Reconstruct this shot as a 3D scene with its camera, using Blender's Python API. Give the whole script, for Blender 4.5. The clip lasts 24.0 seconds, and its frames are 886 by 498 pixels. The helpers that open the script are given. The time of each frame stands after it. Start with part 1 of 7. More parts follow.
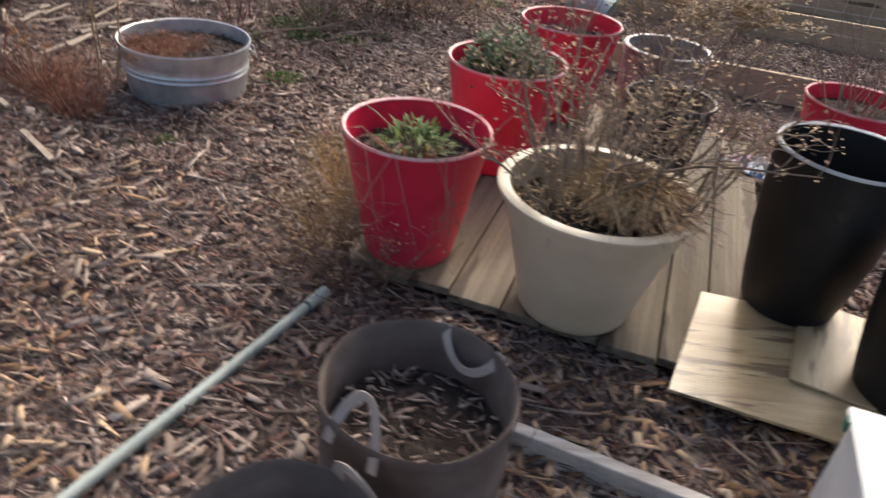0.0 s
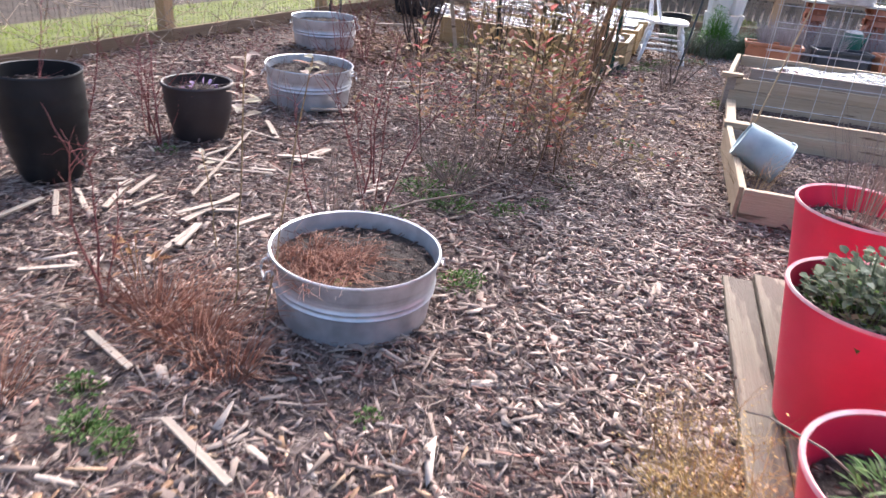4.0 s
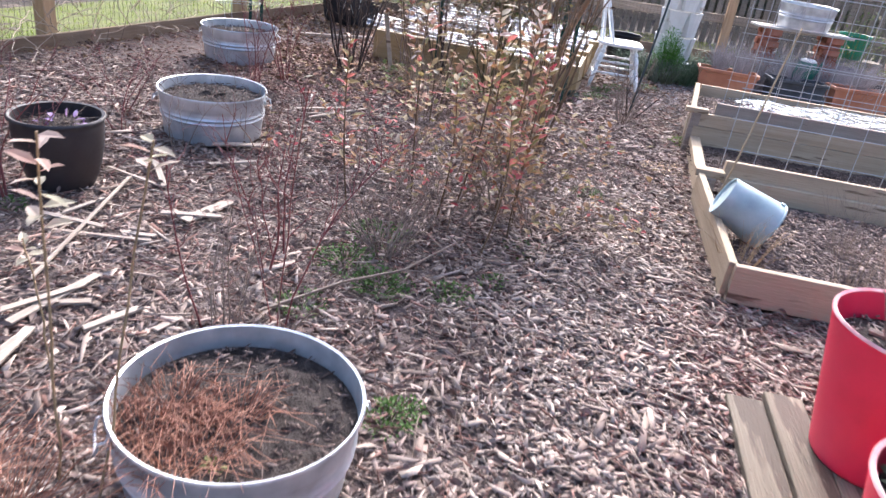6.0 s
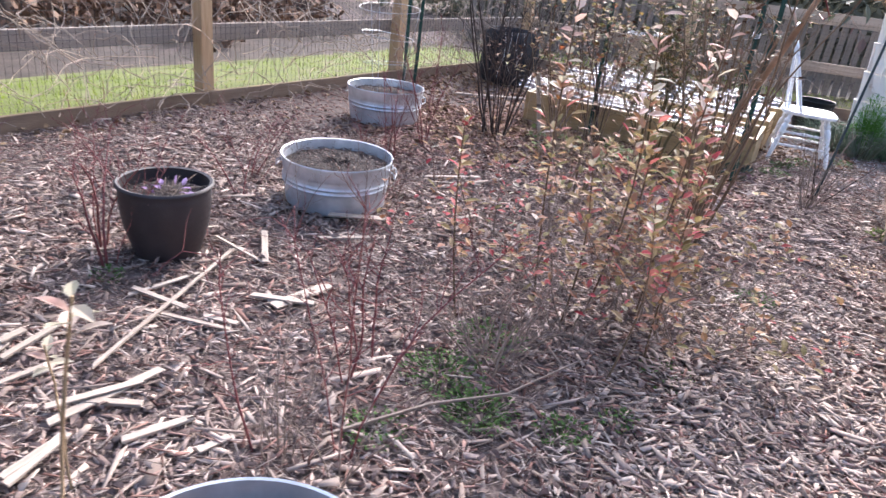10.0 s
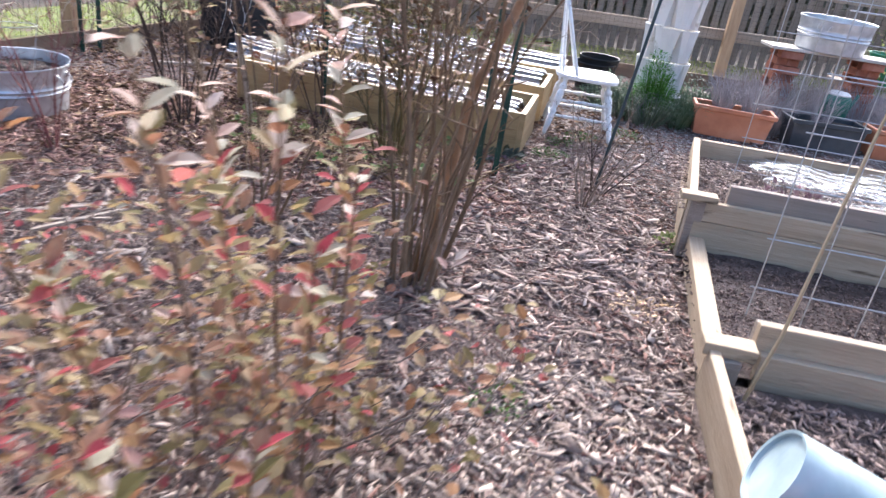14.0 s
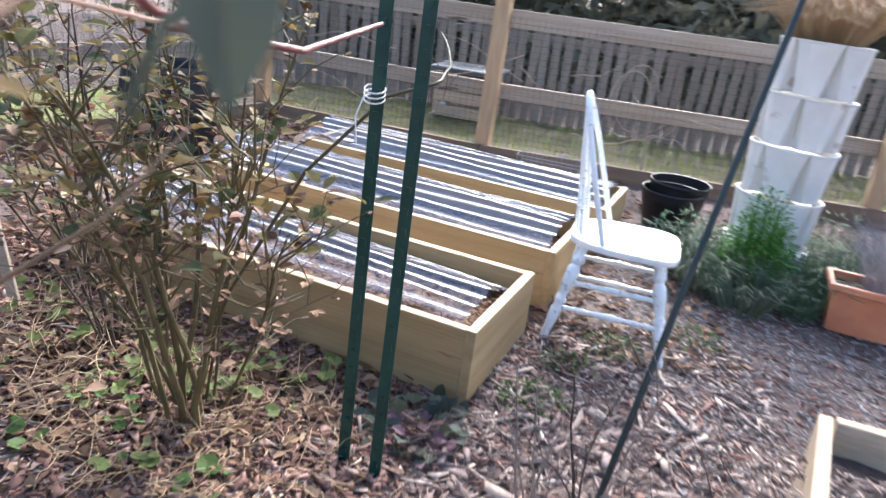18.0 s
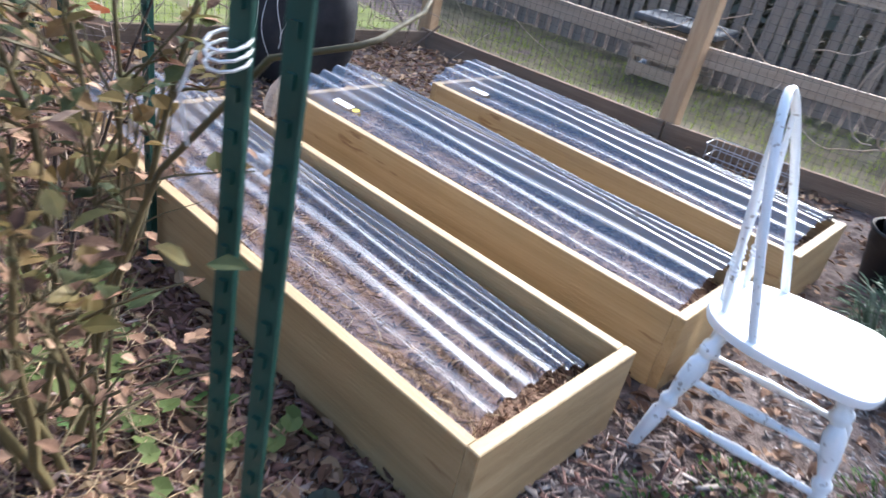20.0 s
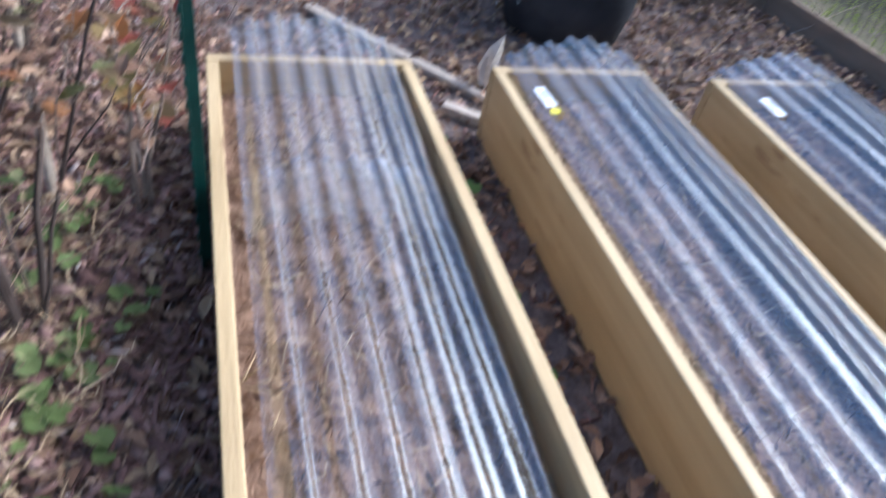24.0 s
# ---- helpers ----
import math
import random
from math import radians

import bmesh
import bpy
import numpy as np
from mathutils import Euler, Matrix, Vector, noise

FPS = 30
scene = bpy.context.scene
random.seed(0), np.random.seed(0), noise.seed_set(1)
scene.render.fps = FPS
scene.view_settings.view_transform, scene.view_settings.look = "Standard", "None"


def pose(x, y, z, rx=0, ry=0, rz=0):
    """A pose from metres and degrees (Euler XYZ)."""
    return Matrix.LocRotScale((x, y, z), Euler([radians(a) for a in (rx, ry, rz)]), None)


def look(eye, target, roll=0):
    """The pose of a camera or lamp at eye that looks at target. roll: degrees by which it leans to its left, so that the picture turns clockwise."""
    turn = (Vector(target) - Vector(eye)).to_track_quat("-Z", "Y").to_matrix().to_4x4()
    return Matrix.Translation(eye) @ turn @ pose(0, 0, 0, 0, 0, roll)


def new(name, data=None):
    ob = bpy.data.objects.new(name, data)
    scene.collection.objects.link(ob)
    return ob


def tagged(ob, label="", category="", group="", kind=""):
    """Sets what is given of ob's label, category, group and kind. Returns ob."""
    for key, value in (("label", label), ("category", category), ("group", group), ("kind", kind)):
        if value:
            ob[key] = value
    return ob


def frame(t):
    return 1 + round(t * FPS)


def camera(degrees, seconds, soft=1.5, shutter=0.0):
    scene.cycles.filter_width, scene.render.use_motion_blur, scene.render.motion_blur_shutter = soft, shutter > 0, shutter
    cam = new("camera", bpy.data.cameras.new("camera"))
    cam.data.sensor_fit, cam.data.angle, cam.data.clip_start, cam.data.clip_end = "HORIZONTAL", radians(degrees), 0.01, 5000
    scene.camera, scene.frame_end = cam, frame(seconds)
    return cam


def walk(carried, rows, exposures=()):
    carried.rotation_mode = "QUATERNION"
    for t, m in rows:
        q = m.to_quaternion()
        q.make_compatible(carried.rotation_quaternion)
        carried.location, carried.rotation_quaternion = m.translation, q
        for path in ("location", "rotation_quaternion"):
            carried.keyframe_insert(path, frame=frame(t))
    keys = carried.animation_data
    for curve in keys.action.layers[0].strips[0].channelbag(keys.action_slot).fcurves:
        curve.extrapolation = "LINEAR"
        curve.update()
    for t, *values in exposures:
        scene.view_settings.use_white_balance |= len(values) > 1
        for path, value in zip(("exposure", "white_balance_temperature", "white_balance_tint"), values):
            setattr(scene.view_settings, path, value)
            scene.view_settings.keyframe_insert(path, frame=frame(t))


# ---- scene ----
cam = camera(64.2, 24.0, 1.45, 0.6)
PATH = [
    (0, (-0.037, 0.057, 1.446), (-0.02, 1.735, 0.357), 6.7),
    (0.5, (-0.277, 0.057, 1.452), (-0.274, 1.756, 0.397), 3.7),
    (1, (-0.421, 0.091, 1.444), (-0.461, 1.789, 0.388), 4.6),
    (1.5, (-0.57, 0.248, 1.469), (-0.68, 1.928, 0.388), 6.2),
    (2, (-0.663, 0.423, 1.461), (-0.963, 2.132, 0.467), 6.3),
    (2.5, (-0.893, 0.54, 1.485), (-0.911, 2.336, 0.604), 4.6),
    (3, (-1.069, 0.679, 1.5), (-0.963, 2.466, 0.607), 4.6),
    (3.5, (-1.127, 0.932, 1.485), (-1.099, 2.725, 0.598), 5.8),
    (5.5, (-1.284, 1.843, 1.441), (-1.001, 3.6, 0.529), 5.3),
    (6, (-1.16, 2.057, 1.46), (-0.916, 3.843, 0.592), 8.5),
    (6.5, (-1.161, 2.252, 1.446), (-0.922, 4.027, 0.556), 8.3),
    (7, (-1.189, 2.427, 1.462), (-0.823, 4.171, 0.554), 7.1),
    (7.5, (-1.157, 2.51, 1.459), (-0.918, 4.284, 0.565), 7.6),
    (8, (-1.106, 2.558, 1.456), (-1.05, 4.37, 0.611), 7.0),
    (8.5, (-1.1, 2.576, 1.464), (-1.201, 4.394, 0.636), 6.7),
    (9, (-1.084, 2.585, 1.469), (-1.283, 4.417, 0.69), 5.8),
    (9.5, (-1.051, 2.592, 1.467), (-1.293, 4.42, 0.692), 5.4),
    (10, (-0.993, 2.623, 1.471), (-1.204, 4.446, 0.675), 7.0),
    (10.5, (-0.967, 2.757, 1.459), (-1.085, 4.586, 0.657), 7.5),
    (11, (-0.983, 2.971, 1.468), (-0.809, 4.799, 0.676), 9.0),
    (11.5, (-0.963, 3.072, 1.471), (-0.632, 4.861, 0.639), 9.3),
    (13.5, (-0.519, 3.931, 1.409), (-0.245, 5.74, 0.601), 8.8),
    (14, (-0.311, 4.211, 1.378), (-0.041, 6.0, 0.524), 8.4),
    (14.5, (-0.086, 4.494, 1.405), (0.068, 6.292, 0.543), 11.0),
    (15, (0.014, 4.81, 1.417), (0.182, 6.637, 0.622), 9.6),
    (15.5, (0.104, 5.051, 1.385), (0.377, 6.871, 0.605), 7.2),
    (16, (0.312, 5.298, 1.375), (0.496, 7.149, 0.642), 6.9),
    (16.5, (0.439, 5.553, 1.4), (0.528, 7.387, 0.608), 10.3),
    (17, (0.496, 5.871, 1.432), (0.607, 7.708, 0.651), 10.1),
    (17.5, (0.542, 6.142, 1.37), (0.724, 7.977, 0.596), 8.4),
    (18, (0.708, 6.482, 1.389), (0.624, 8.346, 0.668), 7.5),
    (18.5, (0.806, 6.741, 1.376), (0.634, 8.573, 0.593), 8.5),
    (20.5, (0.969, 7.786, 1.342), (0.35, 9.394, 0.328), 12.7),
    (21, (0.853, 8.028, 1.361), (0.42, 9.655, 0.281), 8.2),
    (21.5, (0.795, 8.203, 1.399), (0.417, 9.832, 0.302), 9.5),
    (22, (0.822, 8.417, 1.4), (0.055, 9.892, 0.288), 14.7),
    (22.5, (0.881, 8.526, 1.337), (-0.193, 9.656, 0.085), 15.5),
    (23, (0.891, 8.553, 1.291), (-0.206, 9.466, -0.11), 14.6),
    (23.5, (0.884, 8.569, 1.314), (-0.196, 9.439, -0.127), 13.6),
    (24, (0.838, 8.599, 1.383), (-0.279, 9.626, 0.079), 12.5),
]
EXPOSURES = [(0, 0.63, 6250, 11), (0.5, 1.2, 6150, 13), (1, 1.68, 6000, 14), (2, 1.66, 5850, 16), (3, 1.57, 5700, 16), (6, 1.7, 5400, 14), (7, 1.73, 5380, 14), (9, 1.74, 5400, 14), (11, 1.75, 5400, 15), (14, 1.8, 5350, 13), (15, 1.82, 5300, 12), (16, 1.98, 5320, 12), (18, 1.94, 5250, 9), (20.5, 1.55, 4950, 9), (21, 1.4, 4740, 8), (22, 1.22, 4560, 7), (23, 1.26, 4640, 8), (24, 1.36, 4680, 8)]
walk(cam, [(t, look(eye, target, roll)) for t, eye, target, roll in PATH], EXPOSURES)

# ---------------------------------------------------------------- light
world = bpy.data.worlds.new("sky")
scene.world = world
world.use_nodes = True
SUN_ELEVATION, SUN_AZIMUTH = 36.0, 14.0        # azimuth: degrees from +y towards +x
wn = world.node_tree.nodes
sky = wn.new("ShaderNodeTexSky")
sky.sky_type, sky.sun_disc = "NISHITA", False
sky.sun_elevation, sky.sun_rotation = radians(SUN_ELEVATION), radians(SUN_AZIMUTH)
sky.air_density, sky.dust_density, sky.ozone_density = 1.2, 9.0, 1.0
wn["Background"].inputs["Strength"].default_value = 0.15
world.node_tree.links.new(sky.outputs[0], wn["Background"].inputs["Color"])
sun = new("sun", bpy.data.lights.new("sun", "SUN"))
sun.data.energy, sun.data.angle, sun.data.color = 1.4, radians(6.0), (1.0, 0.93, 0.84)
_a, _e = radians(SUN_AZIMUTH), radians(SUN_ELEVATION)
sun.matrix_world = look((math.sin(_a) * math.cos(_e) * 40, math.cos(_a) * math.cos(_e) * 40, math.sin(_e) * 40), (0, 0, 0))

# ---------------------------------------------------------------- materials
def surf(name, cols, scale=6.0, rough=0.7, metal=0.0, bump=0.25, bscale=60.0, stretch=(1, 1, 1), island=0.0, objrand=0.0,
         fine=0.35, spots=None, rough_var=0.15, spec=None, grain=0.0, thin=0.0):
    """A procedural surface: a ramp of colours driven by broad noise (and by the piece), fine grain over it, relief."""
    m = bpy.data.materials.new(name)
    m.use_nodes = True
    nt = m.node_tree
    n, l = nt.nodes, nt.links
    b = n["Principled BSDF"]
    tc = n.new("ShaderNodeTexCoord")
    mp = n.new("ShaderNodeMapping")
    mp.inputs["Scale"].default_value = stretch
    l.new(tc.outputs["Object"], mp.inputs["Vector"])
    big = n.new("ShaderNodeTexNoise")
    big.inputs["Scale"].default_value, big.inputs["Detail"].default_value = scale, 4.0
    l.new(mp.outputs[0], big.inputs["Vector"])
    small = n.new("ShaderNodeTexNoise")
    small.inputs["Scale"].default_value, small.inputs["Detail"].default_value = bscale, 6.0
    l.new(mp.outputs[0], small.inputs["Vector"])
    fac = big.outputs["Fac"]
    spread = n.new("ShaderNodeMapRange")
    spread.inputs[1].default_value, spread.inputs[2].default_value = 0.3, 0.7
    l.new(fac, spread.inputs[0])
    fac = spread.outputs[0]

    def blend(a, other, w):
        mx = n.new("ShaderNodeMix")
        mx.inputs[0].default_value = w
        l.new(a, mx.inputs[2])
        l.new(other, mx.inputs[3])
        return mx.outputs[0]
    if island:
        geo = n.new("ShaderNodeNewGeometry")
        fac = blend(fac, geo.outputs["Random Per Island"], island)
    if objrand:
        oi = n.new("ShaderNodeObjectInfo")
        fac = blend(fac, oi.outputs["Random"], objrand)
    fac = blend(fac, small.outputs["Fac"], fine * 0.6)
    if grain:                                    # uneven fibres that run along the board
        for along, across, w in ((1.2, 150.0, grain), (0.6, 24.0, grain * 0.8)):
            gm = n.new("ShaderNodeMapping")
            gm.inputs["Scale"].default_value = [along if s == min(stretch) else across for s in stretch]
            l.new(tc.outputs["Object"], gm.inputs["Vector"])
            if objrand:
                sh = n.new("ShaderNodeVectorMath")
                sh.operation = "SCALE"
                sh.inputs[0].default_value = (31.0, 17.0, 23.0)
                l.new(oi.outputs["Random"], sh.inputs["Scale"])
                l.new(sh.outputs[0], gm.inputs["Location"])
            gn = n.new("ShaderNodeTexNoise")
            gn.inputs["Scale"].default_value, gn.inputs["Detail"].default_value, gn.inputs["Distortion"].default_value = 1.0, 3.0, 0.4
            l.new(gm.outputs[0], gn.inputs["Vector"])
            gr = n.new("ShaderNodeMapRange")
            gr.inputs[1].default_value, gr.inputs[2].default_value = 0.25, 0.75
            l.new(gn.outputs["Fac"], gr.inputs[0])
            fac = blend(fac, gr.outputs[0], w)
    ramp = n.new("ShaderNodeValToRGB")
    while len(ramp.color_ramp.elements) < len(cols):
        ramp.color_ramp.elements.new(0.5)
    for i, c in enumerate(cols):
        e = ramp.color_ramp.elements[i]
        e.position = 0.08 + 0.84 * i / max(1, len(cols) - 1)
        e.color = (*c, 1)
    l.new(fac, ramp.inputs[0])
    col = ramp.outputs[0]
    if spots:                                    # colour, noise scale, threshold: stains, chips and knots with a shape of their own
        sn = n.new("ShaderNodeTexNoise")
        sn.inputs["Scale"].default_value, sn.inputs["Detail"].default_value = spots[1], 5.0
        l.new(mp.outputs[0], sn.inputs["Vector"])
        mr = n.new("ShaderNodeMapRange")
        mr.inputs[1].default_value, mr.inputs[2].default_value = spots[2], spots[2] + 0.05
        l.new(sn.outputs["Fac"], mr.inputs[0])
        mx = n.new("ShaderNodeMix")
        mx.data_type = "RGBA"
        mx.inputs[7].default_value = (*spots[0], 1)
        l.new(mr.outputs[0], mx.inputs[0])
        l.new(col, mx.inputs[6])
        col = mx.outputs[2]
    l.new(col, b.inputs["Base Color"])
    rr = n.new("ShaderNodeMapRange")
    rr.inputs[3].default_value, rr.inputs[4].default_value = max(0.03, rough - rough_var), min(1, rough + rough_var)
    l.new(small.outputs["Fac"], rr.inputs[0])
    l.new(rr.outputs[0], b.inputs["Roughness"])
    b.inputs["Metallic"].default_value = metal
    b.inputs["Specular IOR Level"].default_value = spec if spec is not None else (0.5 if rough < 0.7 else 0.18)
    if bump:
        bp = n.new("ShaderNodeBump")
        bp.inputs["Strength"].default_value, bp.inputs["Distance"].default_value = bump, 0.01
        l.new(small.outputs["Fac"], bp.inputs["Height"])
        l.new(bp.outputs[0], b.inputs["Normal"])
    if thin:                                     # leaves let some light through
        tl, mx = n.new("ShaderNodeBsdfTranslucent"), n.new("ShaderNodeMixShader")
        mx.inputs[0].default_value = thin
        l.new(col, tl.inputs["Color"])
        l.new(b.outputs[0], mx.inputs[1])
        l.new(tl.outputs[0], mx.inputs[2])
        l.new(mx.outputs[0], n["Material Output"].inputs["Surface"])
    return m


CHIP = surf("wood_chips", [(0.06, 0.04, 0.034), (0.13, 0.09, 0.077), (0.22, 0.158, 0.133), (0.32, 0.243, 0.204), (0.43, 0.343, 0.288), (0.53, 0.44, 0.37)], 3, 0.9,
            bump=0.22, bscale=260, island=0.9)
CHIPPALE = surf("dry_pale_chips", [(0.12, 0.088, 0.072), (0.22, 0.168, 0.138), (0.33, 0.265, 0.22), (0.46, 0.385, 0.325)], 3, 0.9, bump=0.22, bscale=260, island=0.9)
CHIPRED = surf("reddish_bark_shreds", [(0.07, 0.035, 0.028), (0.14, 0.075, 0.058), (0.22, 0.125, 0.1), (0.31, 0.2, 0.16)], 3, 0.9, bump=0.22, bscale=260, island=0.9)
# tan chips, brightened and warmed in colour to stand in for sunlight
CHIPSUNLIT = surf("sunlit_tan_mulch", [(0.12, 0.068, 0.04), (0.23, 0.138, 0.082), (0.42, 0.29, 0.185), (0.6, 0.46, 0.32)], 3, 0.88, bump=0.22, bscale=260, island=0.9)
CHIP_DARK = surf("dark_mulch", [(0.035, 0.025, 0.021), (0.08, 0.056, 0.047), (0.15, 0.108, 0.092), (0.27, 0.21, 0.18)], 3, 0.9, bump=0.5, bscale=180, island=0.75)
GROUND = surf("mulch_ground", [(0.05, 0.036, 0.031), (0.1, 0.073, 0.062), (0.165, 0.125, 0.107), (0.24, 0.19, 0.165)], 22, 0.95, bump=1.0, bscale=90, fine=0.8)
DRYSOIL = surf("dry_brown_soil", [(0.13, 0.075, 0.048), (0.24, 0.148, 0.096), (0.37, 0.25, 0.172)], 26, 0.95, bump=1.0, bscale=110, fine=0.8)
BEDSOIL = surf("bed_soil", [(0.03, 0.023, 0.02), (0.07, 0.053, 0.047), (0.13, 0.1, 0.09)], 26, 0.95, bump=1.0, bscale=110, fine=0.8)
CHIP_MID = surf("mid_mulch", [(0.09, 0.064, 0.055), (0.16, 0.116, 0.1), (0.24, 0.18, 0.157), (0.34, 0.27, 0.235)], 3, 0.88, bump=0.5, bscale=180, island=0.8)
SOIL = surf("soil", [(0.018, 0.014, 0.012), (0.045, 0.035, 0.03), (0.09, 0.07, 0.06)], 30, 0.95, bump=1.0, bscale=140, fine=0.8)
PATHCHIP = surf("grey_path_chips", [(0.11, 0.095, 0.088), (0.2, 0.178, 0.167), (0.31, 0.28, 0.265), (0.46, 0.425, 0.405)], 3, 0.9, bump=0.5, bscale=180, island=0.85)
LAWN_SOIL = surf("lawn_ground", [(0.1, 0.11, 0.035), (0.15, 0.165, 0.05), (0.2, 0.18, 0.1)], 3, 0.95, bump=0.8, bscale=90, fine=0.6)
VERGE_SOIL = surf("verge_ground", [(0.05, 0.042, 0.025), (0.09, 0.08, 0.04), (0.15, 0.115, 0.08)], 3, 0.95, bump=0.8, bscale=90, fine=0.6)
GRASS = surf("grass", [(0.1, 0.14, 0.01), (0.2, 0.28, 0.02), (0.3, 0.37, 0.04), (0.36, 0.36, 0.1)], 0.9, 0.6, bump=0, island=0.5, spec=0.15, thin=0.4)
LEAFLITTER = surf("dead_leaves", [(0.04, 0.022, 0.015), (0.1, 0.055, 0.034), (0.175, 0.1, 0.06), (0.25, 0.155, 0.096), (0.37, 0.26, 0.175)], 3, 0.75, bump=0.3, bscale=90, island=0.8, spec=0.15)
KICK = surf("damp_brown_board", [(0.13, 0.088, 0.058), (0.21, 0.148, 0.1), (0.31, 0.228, 0.16)], 3, 0.85, bump=0.5, bscale=26, stretch=(1, 6, 6), objrand=0.4, fine=0.6, grain=0.25)
TANLEAF = surf("tan_dead_leaves", [(0.11, 0.062, 0.034), (0.19, 0.118, 0.064), (0.27, 0.178, 0.1), (0.36, 0.26, 0.155)], 3, 0.7, bump=0.3, bscale=90, island=0.85, spec=0.2)
DULLLEAF = surf("curled_dull_leaves", [(0.07, 0.047, 0.039), (0.135, 0.093, 0.078), (0.2, 0.145, 0.122), (0.27, 0.2, 0.165)], 3, 0.85, bump=0.3, bscale=90, island=0.8)
WEATHERED = surf("weathered_wood", [(0.17, 0.135, 0.11), (0.29, 0.24, 0.2), (0.4, 0.34, 0.29)], 4, 0.85, bump=0.6, bscale=30, stretch=(1, 14, 14),
                 objrand=0.45, fine=0.7, spots=((0.1, 0.075, 0.06), 9, 0.68), grain=0.25)
GREYBOARD = surf("aged_pine", [(0.25, 0.195, 0.14), (0.4, 0.325, 0.245), (0.55, 0.465, 0.375)], 2.6, 0.8, bump=0.4, bscale=26, stretch=(0.7, 5, 5),
                 objrand=0.35, fine=0.6, spots=((0.16, 0.12, 0.085), 3, 0.66), grain=0.34)
BEDBOARD = surf("tan_bed_board", [(0.24, 0.178, 0.115), (0.4, 0.312, 0.215), (0.54, 0.445, 0.33)], 2.6, 0.8, bump=0.4, bscale=26, stretch=(0.7, 5, 5),
                objrand=0.35, fine=0.6, spots=((0.14, 0.1, 0.065), 2.6, 0.62), grain=0.34)
PINE = surf("new_pine", [(0.19, 0.122, 0.052), (0.35, 0.245, 0.115), (0.48, 0.36, 0.195)], 2.6, 0.6, bump=0.25, bscale=22, stretch=(0.8, 5, 5),
            objrand=0.3, fine=0.5, spots=((0.2, 0.115, 0.048), 3.2, 0.63), grain=0.3)
ENDGRAIN = surf("pine_end", [(0.5, 0.33, 0.17), (0.62, 0.45, 0.27), (0.72, 0.56, 0.37)], 6, 0.75, bump=0.3, bscale=60, stretch=(1, 9, 9))
PLANK = surf("platform_plank", [(0.08, 0.064, 0.048), (0.165, 0.137, 0.1), (0.33, 0.277, 0.205)], 2.6, 0.7, bump=0.5, bscale=28, stretch=(0.8, 5, 5),
             objrand=0.4, fine=0.6, spots=((0.085, 0.066, 0.05), 2.2, 0.56), grain=0.4)
PLYWOOD = surf("plywood", [(0.26, 0.19, 0.1), (0.4, 0.31, 0.18), (0.52, 0.43, 0.28)], 2.5, 0.36, bump=0.15, bscale=24, stretch=(1, 7, 7), fine=0.6, spec=0.8,
               spots=((0.16, 0.115, 0.07), 3, 0.56))
POSTWOOD = surf("cedar_post", [(0.34, 0.215, 0.115), (0.46, 0.315, 0.18), (0.56, 0.41, 0.25)], 4, 0.75, bump=0.4, bscale=30, stretch=(10, 10, 1),
                objrand=0.3, fine=0.7, spots=((0.2, 0.12, 0.06), 4, 0.7))
PICKET = surf("old_picket", [(0.14, 0.118, 0.095), (0.235, 0.2, 0.163), (0.34, 0.29, 0.24)], 4, 0.9, bump=0.5, bscale=30, stretch=(10, 10, 1), objrand=0.6, fine=0.6)
SCRAP = surf("scrap_wood", [(0.24, 0.185, 0.145), (0.36, 0.295, 0.235), (0.49, 0.41, 0.335)], 5, 0.8, bump=0.4, bscale=30, stretch=(1, 12, 12), objrand=0.5, fine=0.6)
STEEL = surf("galvanised_steel", [(0.42, 0.44, 0.46), (0.55, 0.57, 0.6), (0.68, 0.7, 0.72)], 12, 0.4, 0.62, bump=0.05, bscale=40, fine=0.4,
             spots=((0.4, 0.39, 0.37), 3, 0.66))
PAILZINC = surf("dull_zinc", [(0.25, 0.32, 0.335), (0.33, 0.41, 0.425), (0.42, 0.49, 0.5)], 8, 0.6, 0.1, bump=0.06, bscale=40)
RED = surf("red_plastic", [(0.6, 0.016, 0.055), (0.72, 0.028, 0.08), (0.77, 0.05, 0.11)], 3, 0.42, bump=0.04, bscale=120, spots=((0.42, 0.02, 0.03), 4, 0.7))
# pinkish white that paints the bright highlight along the red rims
REDRIM_HIGHLIGHT = surf("highlight_rim", [(0.7, 0.16, 0.19), (0.77, 0.38, 0.38), (0.82, 0.6, 0.58)], 9, 0.5, bump=0.08, bscale=120)
CREAM = surf("cream_plastic", [(0.5, 0.42, 0.3), (0.61, 0.525, 0.39), (0.68, 0.6, 0.46)], 3, 0.5, bump=0.05, bscale=100, spots=((0.38, 0.31, 0.23), 5, 0.69))
BLACK = surf("black_plastic", [(0.006, 0.006, 0.007), (0.012, 0.012, 0.013), (0.022, 0.022, 0.023)], 4, 0.5, bump=0.06, bscale=90, spots=((0.045, 0.038, 0.033), 7, 0.7), spec=0.3)
BROWNPOT = surf("dark_brown_plastic", [(0.016, 0.012, 0.013), (0.028, 0.021, 0.022), (0.048, 0.037, 0.036)], 4, 0.55, bump=0.06, bscale=90)
RIMPALE = surf("pale_rim", [(0.4, 0.4, 0.4), (0.6, 0.6, 0.59)], 9, 0.45, bump=0.05)
GREYPOT = surf("grey_resin", [(0.17, 0.16, 0.185), (0.24, 0.225, 0.25), (0.31, 0.295, 0.32)], 4, 0.55, bump=0.08, bscale=80)
BAGCLOTH = surf("grey_felt", [(0.1, 0.08, 0.07), (0.16, 0.13, 0.115), (0.25, 0.21, 0.185)], 7, 0.95, bump=0.5, bscale=320, fine=0.6)
